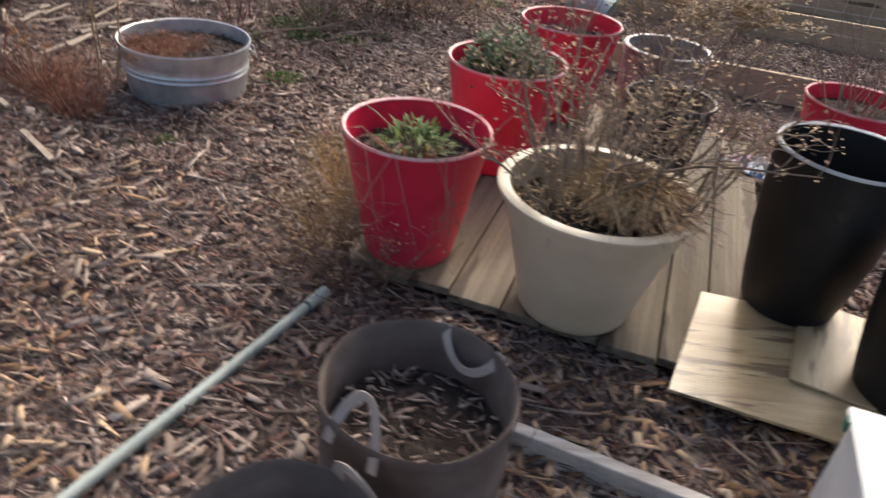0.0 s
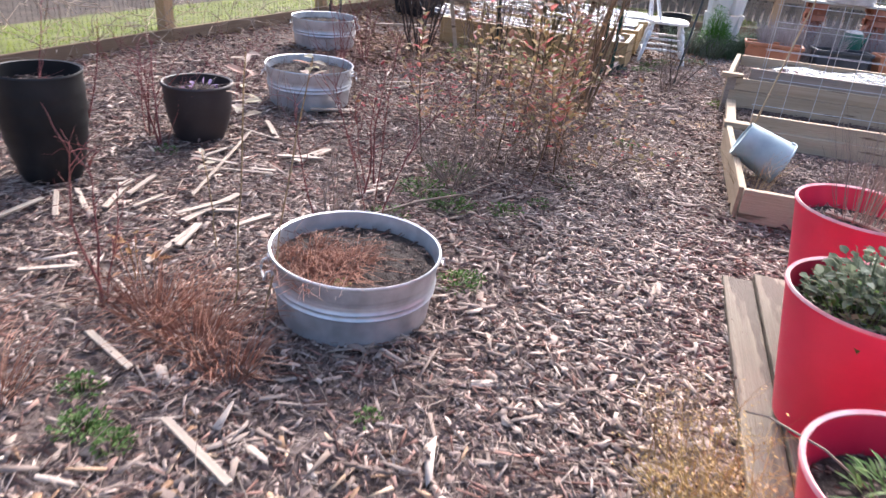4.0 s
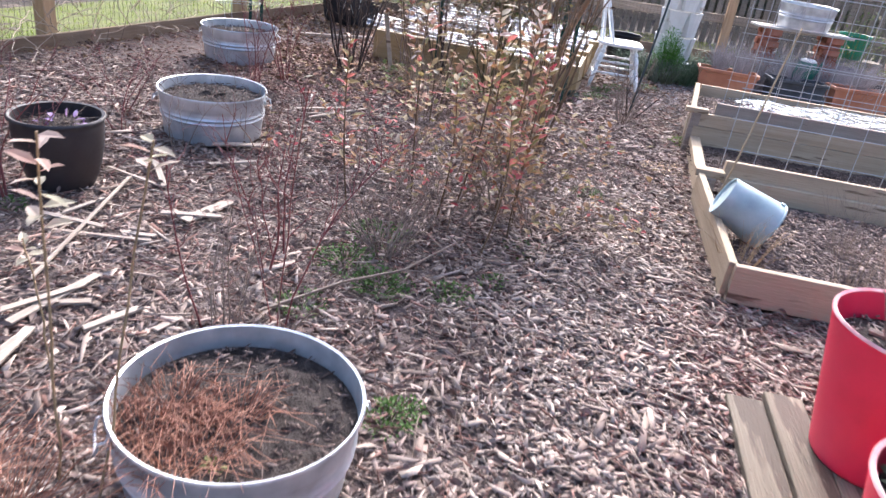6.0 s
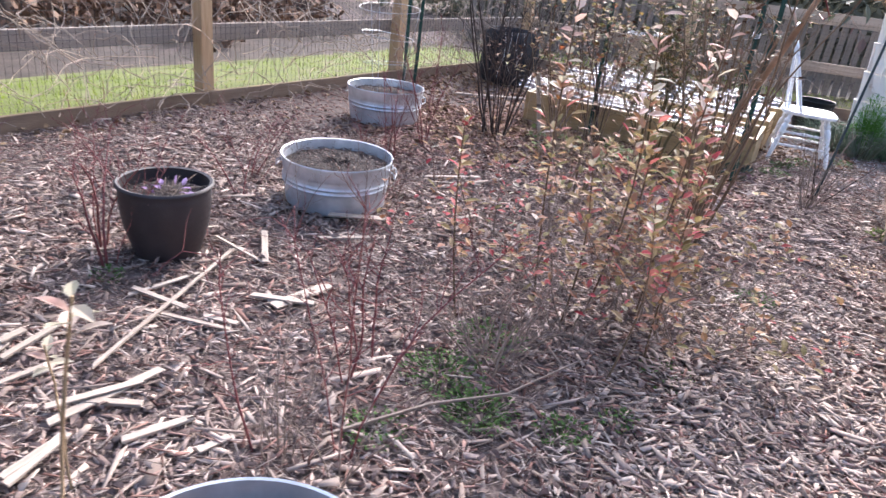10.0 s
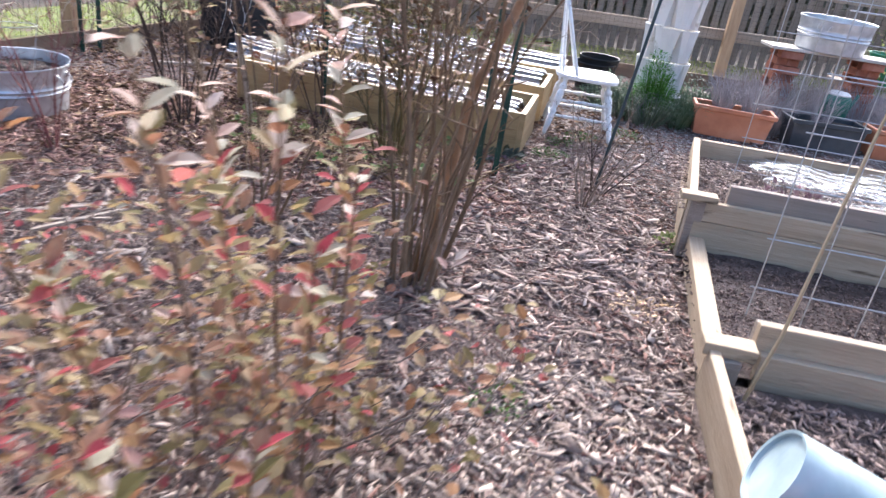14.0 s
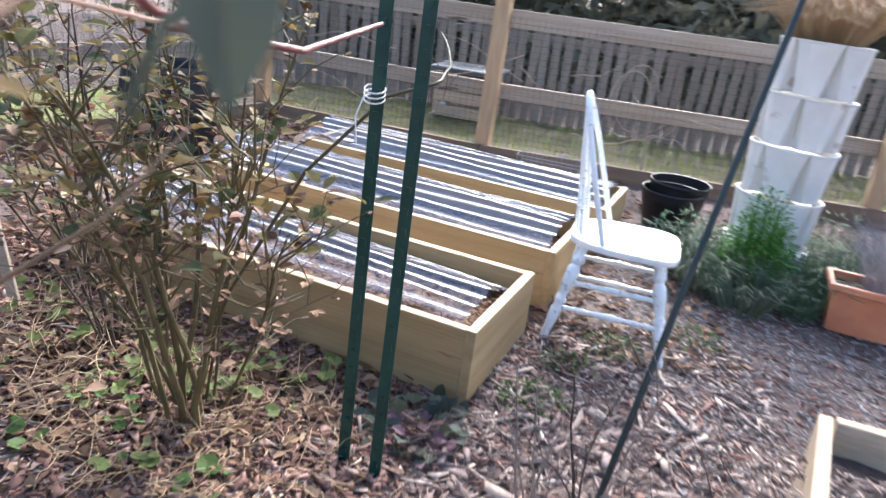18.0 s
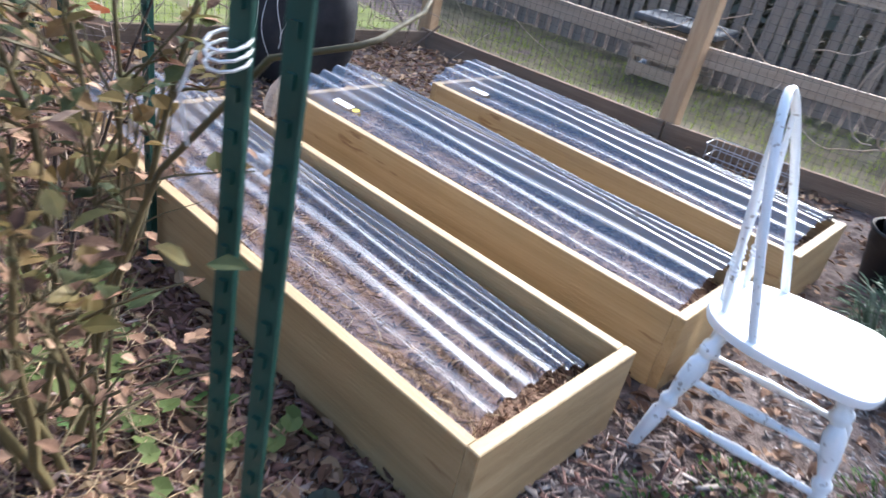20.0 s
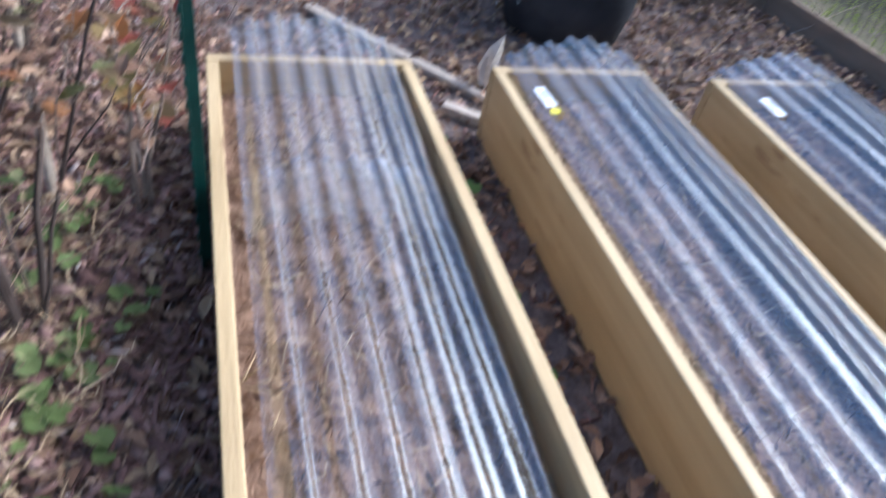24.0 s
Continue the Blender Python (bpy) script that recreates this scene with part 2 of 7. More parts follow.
STRAP = surf("grey_strap", [(0.4, 0.35, 0.32), (0.55, 0.5, 0.46)], 9, 0.85, bump=0.4, bscale=300)
BLACKBAG = surf("black_felt", [(0.012, 0.012, 0.014), (0.028, 0.027, 0.029), (0.05, 0.047, 0.047)], 5, 0.9, bump=0.4, bscale=220, fine=0.5)
TERRA = surf("terracotta_plastic", [(0.42, 0.15, 0.075), (0.52, 0.205, 0.105), (0.6, 0.27, 0.155)], 5, 0.6, bump=0.08, bscale=90)
SLATE = surf("slate_plastic", [(0.03, 0.035, 0.042), (0.055, 0.062, 0.072), (0.085, 0.095, 0.105)], 5, 0.5, bump=0.06, bscale=90)
GREENCAN = surf("green_plastic", [(0.012, 0.09, 0.055), (0.02, 0.13, 0.085), (0.035, 0.17, 0.11)], 5, 0.45, bump=0.05, bscale=90)
WHITEPLASTIC = surf("white_plastic", [(0.5, 0.47, 0.43), (0.63, 0.6, 0.55), (0.72, 0.69, 0.65)], 5, 0.55, bump=0.05, bscale=90, spots=((0.42, 0.38, 0.31), 5, 0.66))
TOWERPLASTIC = surf("weathered_white_plastic", [(0.66, 0.625, 0.57), (0.74, 0.705, 0.65), (0.8, 0.77, 0.715)], 5, 0.6, bump=0.05, bscale=90, spots=((0.5, 0.44, 0.36), 7, 0.64))
CHAIRPAINT = surf("chipped_white_paint", [(0.7, 0.71, 0.7), (0.78, 0.79, 0.78), (0.84, 0.84, 0.83)], 5, 0.45, bump=0.12, bscale=60,
                  spots=((0.38, 0.35, 0.31), 50, 0.62))
SEATPAINT = surf("white_seat_paint", [(0.74, 0.75, 0.74), (0.82, 0.82, 0.81)], 5, 0.42, bump=0.08, bscale=60, spots=((0.32, 0.27, 0.22), 60, 0.68))
POSTGREEN = surf("green_painted_steel", [(0.004, 0.03, 0.022), (0.008, 0.05, 0.037), (0.014, 0.07, 0.052)], 6, 0.42, 0.2, bump=0.1, bscale=80)
POLEDARK = surf("dark_pole", [(0.01, 0.016, 0.014), (0.02, 0.03, 0.026)], 6, 0.45, bump=0.1, bscale=80)
WIRE = surf("galvanised_wire", [(0.42, 0.42, 0.42), (0.6, 0.6, 0.6)], 20, 0.4, 0.6, bump=0)
FENCEWIRE = surf("fence_wire", [(0.05, 0.046, 0.04), (0.09, 0.082, 0.07)], 20, 0.8, 0.0, bump=0)
TWINE = surf("white_twine", [(0.6, 0.58, 0.54), (0.74, 0.72, 0.68)], 30, 0.8, bump=0.2, bscale=200)
PIPE = surf("grey_pipe", [(0.26, 0.3, 0.28), (0.36, 0.41, 0.385), (0.45, 0.49, 0.46)], 6, 0.5, 0.1, bump=0.06, bscale=80)
EDGING = surf("pale_edging", [(0.42, 0.37, 0.31), (0.55, 0.5, 0.44), (0.66, 0.62, 0.56)], 5, 0.8, bump=0.3, bscale=40, stretch=(1, 8, 8))
BARK = surf("tan_bark", [(0.1, 0.066, 0.04), (0.18, 0.124, 0.076), (0.28, 0.2, 0.128)], 8, 0.85, bump=0.5, bscale=70, island=0.5)
BARKPALE = surf("peeling_bark", [(0.19, 0.11, 0.06), (0.29, 0.175, 0.098), (0.38, 0.245, 0.15)], 8, 0.8, bump=0.5, bscale=60)
TWIGRED = surf("red_twig", [(0.12, 0.03, 0.03), (0.19, 0.05, 0.046), (0.25, 0.1, 0.08)], 9, 0.6, bump=0.2, bscale=90, island=0.5)
TWIGDARK = surf("dark_twig", [(0.035, 0.026, 0.022), (0.07, 0.05, 0.04), (0.12, 0.085, 0.068)], 9, 0.8, bump=0.3, bscale=90, island=0.5)
TWIGGREY = surf("grey_twig", [(0.15, 0.11, 0.085), (0.24, 0.185, 0.145), (0.36, 0.29, 0.235)], 9, 0.8, bump=0.3, bscale=90, island=0.5)
LAVENDER = surf("dry_lavender_stems", [(0.19, 0.165, 0.17), (0.31, 0.28, 0.285), (0.48, 0.445, 0.44)], 9, 0.75, bump=0.2, bscale=90, island=0.6)
STRAW = surf("dry_straw", [(0.24, 0.16, 0.085), (0.37, 0.265, 0.15), (0.52, 0.4, 0.25)], 9, 0.75, bump=0.2, bscale=90, island=0.6)
GOLD = surf("golden_dry_stems", [(0.26, 0.165, 0.055), (0.44, 0.3, 0.11), (0.6, 0.45, 0.2)], 9, 0.75, bump=0.2, bscale=90, island=0.6)
TWIGBROWN = surf("brown_twig", [(0.11, 0.062, 0.045), (0.2, 0.12, 0.088), (0.31, 0.2, 0.15)], 9, 0.75, bump=0.2, bscale=90, island=0.6)
RUSTTWIG = surf("rusty_stems", [(0.17, 0.075, 0.05), (0.3, 0.145, 0.095), (0.44, 0.26, 0.18)], 9, 0.75, bump=0.2, bscale=90, island=0.6)
GREENSTEM = surf("green_cane", [(0.05, 0.038, 0.016), (0.095, 0.074, 0.028), (0.15, 0.115, 0.045)], 9, 0.65, bump=0.2, bscale=70, island=0.4)
VINE = surf("dry_vine", [(0.3, 0.23, 0.17), (0.44, 0.36, 0.28)], 9, 0.8, bump=0.3, bscale=90, island=0.4)
LEAFRED = surf("red_leaves", [(0.22, 0.04, 0.045), (0.36, 0.06, 0.07), (0.42, 0.12, 0.11), (0.4, 0.15, 0.13), (0.28, 0.1, 0.08)], 9, 0.6, bump=0.15, bscale=60, island=0.85, spec=0.15, thin=0.4)
LEAFPALE = surf("pale_pink_leaves", [(0.38, 0.17, 0.14), (0.46, 0.31, 0.25), (0.55, 0.45, 0.38), (0.4, 0.37, 0.26), (0.48, 0.42, 0.34)], 9, 0.55, bump=0.1, bscale=60, island=0.8, spec=0.15, thin=0.4)
LEAFMIX = surf("autumn_leaves", [(0.14, 0.125, 0.045), (0.24, 0.195, 0.08), (0.31, 0.23, 0.11), (0.38, 0.3, 0.18), (0.28, 0.125, 0.075), (0.29, 0.2, 0.13)], 9, 0.5, bump=0.1, bscale=60, island=0.9, spec=0.15, thin=0.4)
LEAFBRONZE = surf("bronze_leaves", [(0.22, 0.095, 0.05), (0.3, 0.16, 0.075), (0.38, 0.24, 0.11), (0.26, 0.12, 0.09)], 9, 0.55, bump=0.1, bscale=60, island=0.9, spec=0.15, thin=0.45)
LEAFGREEN = surf("green_leaves", [(0.045, 0.085, 0.022), (0.095, 0.16, 0.042), (0.17, 0.25, 0.08)], 9, 0.5, bump=0.1, bscale=60, island=0.8, spec=0.15, thin=0.4)
LEAFBLUE = surf("blue_green_leaves", [(0.07, 0.12, 0.065), (0.14, 0.2, 0.12), (0.23, 0.29, 0.19)], 9, 0.5, bump=0.1, bscale=60, island=0.8, spec=0.15, thin=0.4)
LEAFBIG = surf("orange_autumn_leaves", [(0.06, 0.085, 0.03), (0.26, 0.115, 0.035), (0.2, 0.05, 0.035), (0.16, 0.11, 0.05), (0.1, 0.075, 0.045)], 9, 0.5, bump=0.15, bscale=60, island=0.9, spec=0.15, thin=0.4)
LEAFFRESH = surf("fresh_leaves", [(0.05, 0.13, 0.02), (0.1, 0.23, 0.035), (0.19, 0.33, 0.08)], 9, 0.55, bump=0.1, bscale=60, island=0.8, spec=0.15, thin=0.4)
LEAFSPROUT = surf("pale_sprouts", [(0.08, 0.15, 0.04), (0.17, 0.26, 0.09), (0.3, 0.38, 0.18)], 9, 0.5, bump=0.1, bscale=60, island=0.85, spec=0.2, thin=0.4)
LEAFWEED = surf("weed_leaves", [(0.075, 0.11, 0.03), (0.145, 0.18, 0.055), (0.26, 0.265, 0.12)], 9, 0.6, bump=0.1, bscale=60, island=0.8, spec=0.15, thin=0.4)
LEAFROSE = surf("rose_leaves", [(0.03, 0.05, 0.028), (0.07, 0.085, 0.038), (0.14, 0.125, 0.045), (0.2, 0.14, 0.05), (0.13, 0.075, 0.04)], 9, 0.65, bump=0.1, bscale=60, island=0.85, spec=0.15, thin=0.4)
LEAFSAGE = surf("grey_green_leaves", [(0.09, 0.11, 0.07), (0.17, 0.2, 0.13), (0.28, 0.31, 0.23)], 9, 0.6, bump=0.1, bscale=60, island=0.8, spec=0.15, thin=0.4)
LEAFPURPLE = surf("purple_leaves", [(0.07, 0.04, 0.055), (0.15, 0.09, 0.11), (0.22, 0.14, 0.15)], 9, 0.5, bump=0.1, bscale=60, island=0.8, spec=0.15, thin=0.4)
LEAFGREY = surf("grey_rose_leaves", [(0.035, 0.044, 0.036), (0.058, 0.07, 0.056), (0.09, 0.09, 0.045)], 9, 0.6, bump=0.1, bscale=60, island=0.6, spec=0.2, thin=0.3)
SILVER = surf("silver_leaves", [(0.25, 0.25, 0.22), (0.4, 0.4, 0.36), (0.52, 0.51, 0.47)], 9, 0.6, bump=0.1, bscale=60, island=0.8, spec=0.15, thin=0.4)
HEDGE = surf("hedge_leaves", [(0.075, 0.078, 0.054), (0.145, 0.142, 0.098), (0.25, 0.235, 0.172)], 2, 0.6, bump=0, island=0.6, spec=0.15, thin=0.4)
BRICK = surf("red_brick", [(0.24, 0.085, 0.05), (0.34, 0.135, 0.085), (0.42, 0.2, 0.14)], 8, 0.85, bump=0.4, bscale=60)
PAPER = surf("newsprint", [(0.45, 0.43, 0.42), (0.6, 0.58, 0.57)], 9, 0.8, bump=0.1, spots=((0.5, 0.15, 0.14), 9, 0.6))
BLUEPAPER = surf("blue_print", [(0.1, 0.2, 0.36), (0.22, 0.35, 0.5), (0.5, 0.55, 0.6)], 12, 0.6, bump=0.1)
STICKER = surf("white_sticker", [(0.7, 0.7, 0.7), (0.78, 0.78, 0.78)], 9, 0.5, bump=0.02)
YELLOW = surf("yellow_dot", [(0.6, 0.5, 0.02), (0.7, 0.6, 0.03)], 9, 0.5, bump=0.02)
DARKINK = surf("grey_print", [(0.2, 0.2, 0.2), (0.28, 0.28, 0.28)], 9, 0.6, bump=0)
BARKBED = surf("dark_bark_bed", [(0.03, 0.023, 0.018), (0.065, 0.05, 0.04), (0.11, 0.088, 0.07)], 4, 0.95, bump=0.8, bscale=60, fine=0.7)
PINKBIT = surf("purple_flower", [(0.2, 0.1, 0.24), (0.42, 0.28, 0.45)], 9, 0.6, bump=0.1)


def clear_sheet(name="clear_polycarbonate", film=(0.08, 0.19), gloss=0.12, ior=2.25):
    """Clear corrugated plastic: sees through, mirrors by its angle, and carries a thin film of dust."""
    m = bpy.data.materials.new(name)
    m.use_nodes = True
    n, l = m.node_tree.nodes, m.node_tree.links
    n.remove(n["Principled BSDF"])
    out = n["Material Output"]
    tr = n.new("ShaderNodeBsdfTransparent")
    tr.inputs[0].default_value = (0.95, 0.95, 0.95, 1)
    gl = n.new("ShaderNodeBsdfGlossy")
    gl.inputs["Roughness"].default_value = gloss
    gl.inputs["Color"].default_value = (0.86, 0.93, 1, 1)
    fr = n.new("ShaderNodeFresnel")
    fr.inputs[0].default_value = ior
    tc = n.new("ShaderNodeTexCoord")
    ns = n.new("ShaderNodeTexNoise")
    ns.inputs["Scale"].default_value, ns.inputs["Detail"].default_value = 9.0, 8.0
    l.new(tc.outputs["Object"], ns.inputs["Vector"])
    mr = n.new("ShaderNodeMapRange")
    mr.inputs[1].default_value, mr.inputs[2].default_value, mr.inputs[3].default_value, mr.inputs[4].default_value = 0.4, 0.8, film[0], film[1]
    l.new(ns.outputs["Fac"], mr.inputs[0])
    df = n.new("ShaderNodeBsdfDiffuse")
    df.inputs[0].default_value = (0.43, 0.36, 0.3, 1)
    m1, m2 = n.new("ShaderNodeMixShader"), n.new("ShaderNodeMixShader")
    l.new(mr.outputs[0], m1.inputs[0])
    l.new(tr.outputs[0], m1.inputs[1])
    l.new(df.outputs[0], m1.inputs[2])
    l.new(fr.outputs[0], m2.inputs[0])
    l.new(m1.outputs[0], m2.inputs[1])
    l.new(gl.outputs[0], m2.inputs[2])
    l.new(m2.outputs[0], out.inputs["Surface"])
    return m


PALETWIG = surf("pale_dead_twig", [(0.14, 0.105, 0.078), (0.26, 0.205, 0.158), (0.42, 0.35, 0.28)], 9, 0.8, bump=0.3, bscale=90, island=0.55)
CLEAR = clear_sheet()
SCUFFED = clear_sheet("scuffed_polycarbonate", (0.13, 0.32), 0.16, 1.9)
DUSTY = clear_sheet("dusty_polycarbonate", (0.05, 0.17), 0.09, 2.0)
FILM = clear_sheet("crinkled_clear_film", (0.08, 0.24), 0.6, 1.15)

# ---------------------------------------------------------------- tools
rng = random.Random(7)
nrg = np.random.default_rng(11)


class Geo:
    """Collects faces of one mesh."""

    def __init__(self):
        self.v, self.f = [], []

    def add(self, verts, faces):
        o = len(self.v)
        self.v += [tuple(p) for p in verts]
        self.f += [tuple(i + o for i in f) for f in faces]
        return self

    def tube(self, pts, r0, r1=None, k=5, caps=True):
        r1 = r0 if r1 is None else r1
        pts = [Vector(p) for p in pts]
        n = len(pts)
        rings, side = [], None
        for i, p in enumerate(pts):
            d = (pts[min(i + 1, n - 1)] - pts[max(i - 1, 0)])
            d = d.normalized() if d.length > 1e-9 else Vector((0, 0, 1))
            if side is None:
                side = d.cross(Vector((0.3, 0.1, 1)) if abs(d.z) < 0.9 else Vector((1, 0.2, 0))).normalized()
            side = (side - d * side.dot(d)).normalized()
            up = d.cross(side)
            r = r0 + (r1 - r0) * i / max(1, n - 1)
            rings.append([p + (side * math.cos(a) + up * math.sin(a)) * r for a in (2 * math.pi * j / k for j in range(k))])
        f = []
        for i in range(n - 1):
            for j in range(k):
                f.append((i * k + j, i * k + (j + 1) % k, (i + 1) * k + (j + 1) % k, (i + 1) * k + j))
        if caps:
            f.append(tuple(range(k - 1, -1, -1)))
            f.append(tuple((n - 1) * k + j for j in range(k)))
        return self.add([q for ring in rings for q in ring], f)

    def leaf(self, p, d, length, width, fold=0.25, droop=0.2):
        """A pointed leaf with a folded midrib, from p along d."""
        p, d = Vector(p), Vector(d).normalized()
        s = d.cross(Vector((rng.uniform(-0.4, 0.4), rng.uniform(-0.4, 0.4), 1)))
        s = s.normalized() if s.length > 1e-6 else Vector((1, 0, 0))
        u = s.cross(d)
        w, dz = width / 2, Vector((0, 0, -droop * length))

        def at(a, b, c, k):
            return p + d * (a * length) + s * (b * w) + u * (c * w) + dz * k
        v = [p, at(.35, 1, fold, .15), at(.7, .75, fold, .5), at(1, 0, 0, 1), at(.7, -.75, fold, .5), at(.35, -1, fold, .15), at(.35, 0, 0, .15), at(.7, 0, 0, .5)]
        return self.add(v, [(0, 6, 1), (6, 7, 2, 1), (7, 3, 2), (0, 5, 6), (5, 4, 7, 6), (4, 3, 7)])

    def round_leaf(self, p, r, tilt=0.3):
        """A heart-shaped leaf lying about level round p."""
        p = Vector(p)
        a0 = rng.uniform(0, 6.283)
        n = Vector((rng.gauss(0, tilt), rng.gauss(0, tilt), 1)).normalized()
        s = n.cross(Vector((math.cos(a0), math.sin(a0), 0))).normalized()
        u = s.cross(n)
        shape = ((0.0, -0.35), (0.55, -0.75), (1.0, -0.2), (0.85, 0.5), (0.0, 1.05), (-0.85, 0.5), (-1.0, -0.2), (-0.55, -0.75))
        v = [p + n * (-0.12 * r)] + [p + (s * x + u * y) * r + n * (0.16 * r * abs(x)) for x, y in shape]
        return self.add(v, [(0, 1 + k, 1 + (k + 1) % 8) for k in range(8)])

    def slab(self, c, x, y, z):
        """A box with half-extent vectors x, y, z round c."""
        c, x, y, z = Vector(c), Vector(x), Vector(y), Vector(z)
        v = [c + x * i + y * j + z * k for k in (-1, 1) for j in (-1, 1) for i in (-1, 1)]
        return self.add(v, [(0, 2, 3, 1), (4, 5, 7, 6), (0, 1, 5, 4), (2, 6, 7, 3), (0, 4, 6, 2), (1, 3, 7, 5)])

    def lathe(self, prof, n=40, c=(0, 0, 0), wave=None, axis=None, ends=True):
        """Turns a closed or open profile of (radius, height); wave(a, i) scales the radius. axis: (p0, p1), heights then run from 0 to 1."""
        m = Matrix.Translation(c)
        if axis:
            a, b = Vector(axis[0]), Vector(axis[1])
            m = Matrix.Translation(a) @ (b - a).to_track_quat("Z", "Y").to_matrix().to_4x4() @ Matrix.Diagonal((1, 1, (b - a).length, 1))
        v, f = [], []
        for i, (r, z) in enumerate(prof):
            for j in range(n):
                a = 2 * math.pi * j / n
                q = r * (wave(a, i) if wave else 1)
                v.append(m @ Vector((q * math.cos(a), q * math.sin(a), z)))
        for i in range(len(prof) - 1):
            for j in range(n):
                k = (j + 1) % n
                f.append((i * n + j, i * n + k, (i + 1) * n + k, (i + 1) * n + j))
        if ends and prof[0][0] > 1e-6:
            f.append(tuple(range(n - 1, -1, -1)))
        last = (len(prof) - 1) * n
        if ends and prof[-1][0] > 1e-6:
            f.append(tuple(last + j for j in range(n)))
        return self.add(v, f)

    def mesh(self, name, material, smooth=False):
        me = bpy.data.meshes.new(name)
        me.from_pydata(self.v, [], self.f)
        me.materials.append(material)
        if smooth:
            me.shade_smooth()
        me.update()
        return me


def soften(me, angle=40):
    me.shade_smooth()
    me.set_sharp_from_angle(angle=radians(angle))


def bevelled(me, w, seg=1):
    bm = bmesh.new()
    bm.from_mesh(me)
    bmesh.ops.bevel(bm, geom=bm.edges[:], offset=w, segments=seg, profile=0.6, affect="EDGES")
    bm.to_mesh(me)
    bm.free()
    return me


def thing(name, m, label, category, group="", kind=""):
    ob = new(name)
    ob.empty_display_size = 0.1
    ob.matrix_basis = m if isinstance(m, Matrix) else Matrix.Translation(m)
    return tagged(ob, label, category, group, kind)


def part(name, geo, material, parent=None, label="", m=None, smooth=None, bevel=0.0):
    me = geo.mesh(name, material) if isinstance(geo, Geo) else geo
    if bevel:
        bevelled(me, bevel)
    if smooth:
        soften(me, smooth)
    ob = new(name, me)
    if parent:
        ob.parent = parent
    if m is not None:
        ob.matrix_basis = m
    return tagged(ob, label)


def single(name, geo, material, label, category, group="", m=None, smooth=None, bevel=0.0, kind=""):
    """A thing that is one mesh."""
    return tagged(part(name, geo, material, None, "", m, smooth, bevel), label, category, group, kind)


BOARDS = {}


def plank_mesh(name, length, thick, high, material, bevel=0.003):
    """A board along x, centred in x and y, standing on z = 0, with slightly uneven, eased edges."""
    key = (name, round(length, 3), round(thick, 3), round(high, 3), material.name)
    if key not in BOARDS:
        g = Geo().slab((0, 0, high / 2), (length / 2, 0, 0), (0, thick / 2, 0), (0, 0, high / 2))
        BOARDS[key] = bevelled(g.mesh(name, material), bevel)
    return BOARDS[key]


def board(name, a, b, thick, z0, z1, material, parent=None, label="", tilt=0.0):
    """A board from a to b (x, y in the parent's frame), from z0 up to z1."""
    a, b = Vector((*a[:2], 0)), Vector((*b[:2], 0))
    mid, d = (a + b) / 2, b - a
    me = plank_mesh(name, d.length, thick, z1 - z0, material)
    ob = new(name, me)
    if parent:
        ob.parent = parent
    ob.matrix_basis = Matrix.Translation((mid.x, mid.y, z0)) @ pose(0, 0, 0, tilt, 0, math.degrees(math.atan2(d.y, d.x)))
    return tagged(ob, label)


def wobble(p, d, length, r0, r1, n=5, bend=0.15, up=0.0):
    """Points of a crooked twig from p along d."""
    p, d = Vector(p), Vector(d).normalized()
    out = [p.copy()]
    for i in range(n):
        d = (d + Vector((rng.gauss(0, bend), rng.gauss(0, bend), rng.gauss(0, bend) + up))).normalized()
        p = p + d * (length / n)
        out.append(p.copy())
    return out


def ground_z(x, y):
    return 0.007 * np.sin(3.1 * x + 1.7 * y) + 0.006 * np.sin(7.3 * x - 4.1 * y) + 0.004 * np.sin(13 * x + 11 * y)


def fast_mesh(name, verts, faces_flat, per, material):
    """A large mesh from arrays; all faces have the same count of corners."""
    me = bpy.data.meshes.new(name)
    nf = len(faces_flat) // per
    me.vertices.add(len(verts))
    me.vertices.foreach_set("co", np.asarray(verts, dtype=np.float32).ravel())
    me.loops.add(len(faces_flat))
    me.loops.foreach_set("vertex_index", np.asarray(faces_flat, dtype=np.int32))
    me.polygons.add(nf)
    me.polygons.foreach_set("loop_start", np.arange(0, nf * per, per, dtype=np.int32))
    me.materials.append(material)
    me.update(calc_edges=True)
    me.validate()
    return me


BOXF = np.array([(4, 5, 7, 6), (0, 1, 5, 4), (2, 6, 7, 3), (0, 4, 6, 2), (1, 3, 7, 5)])


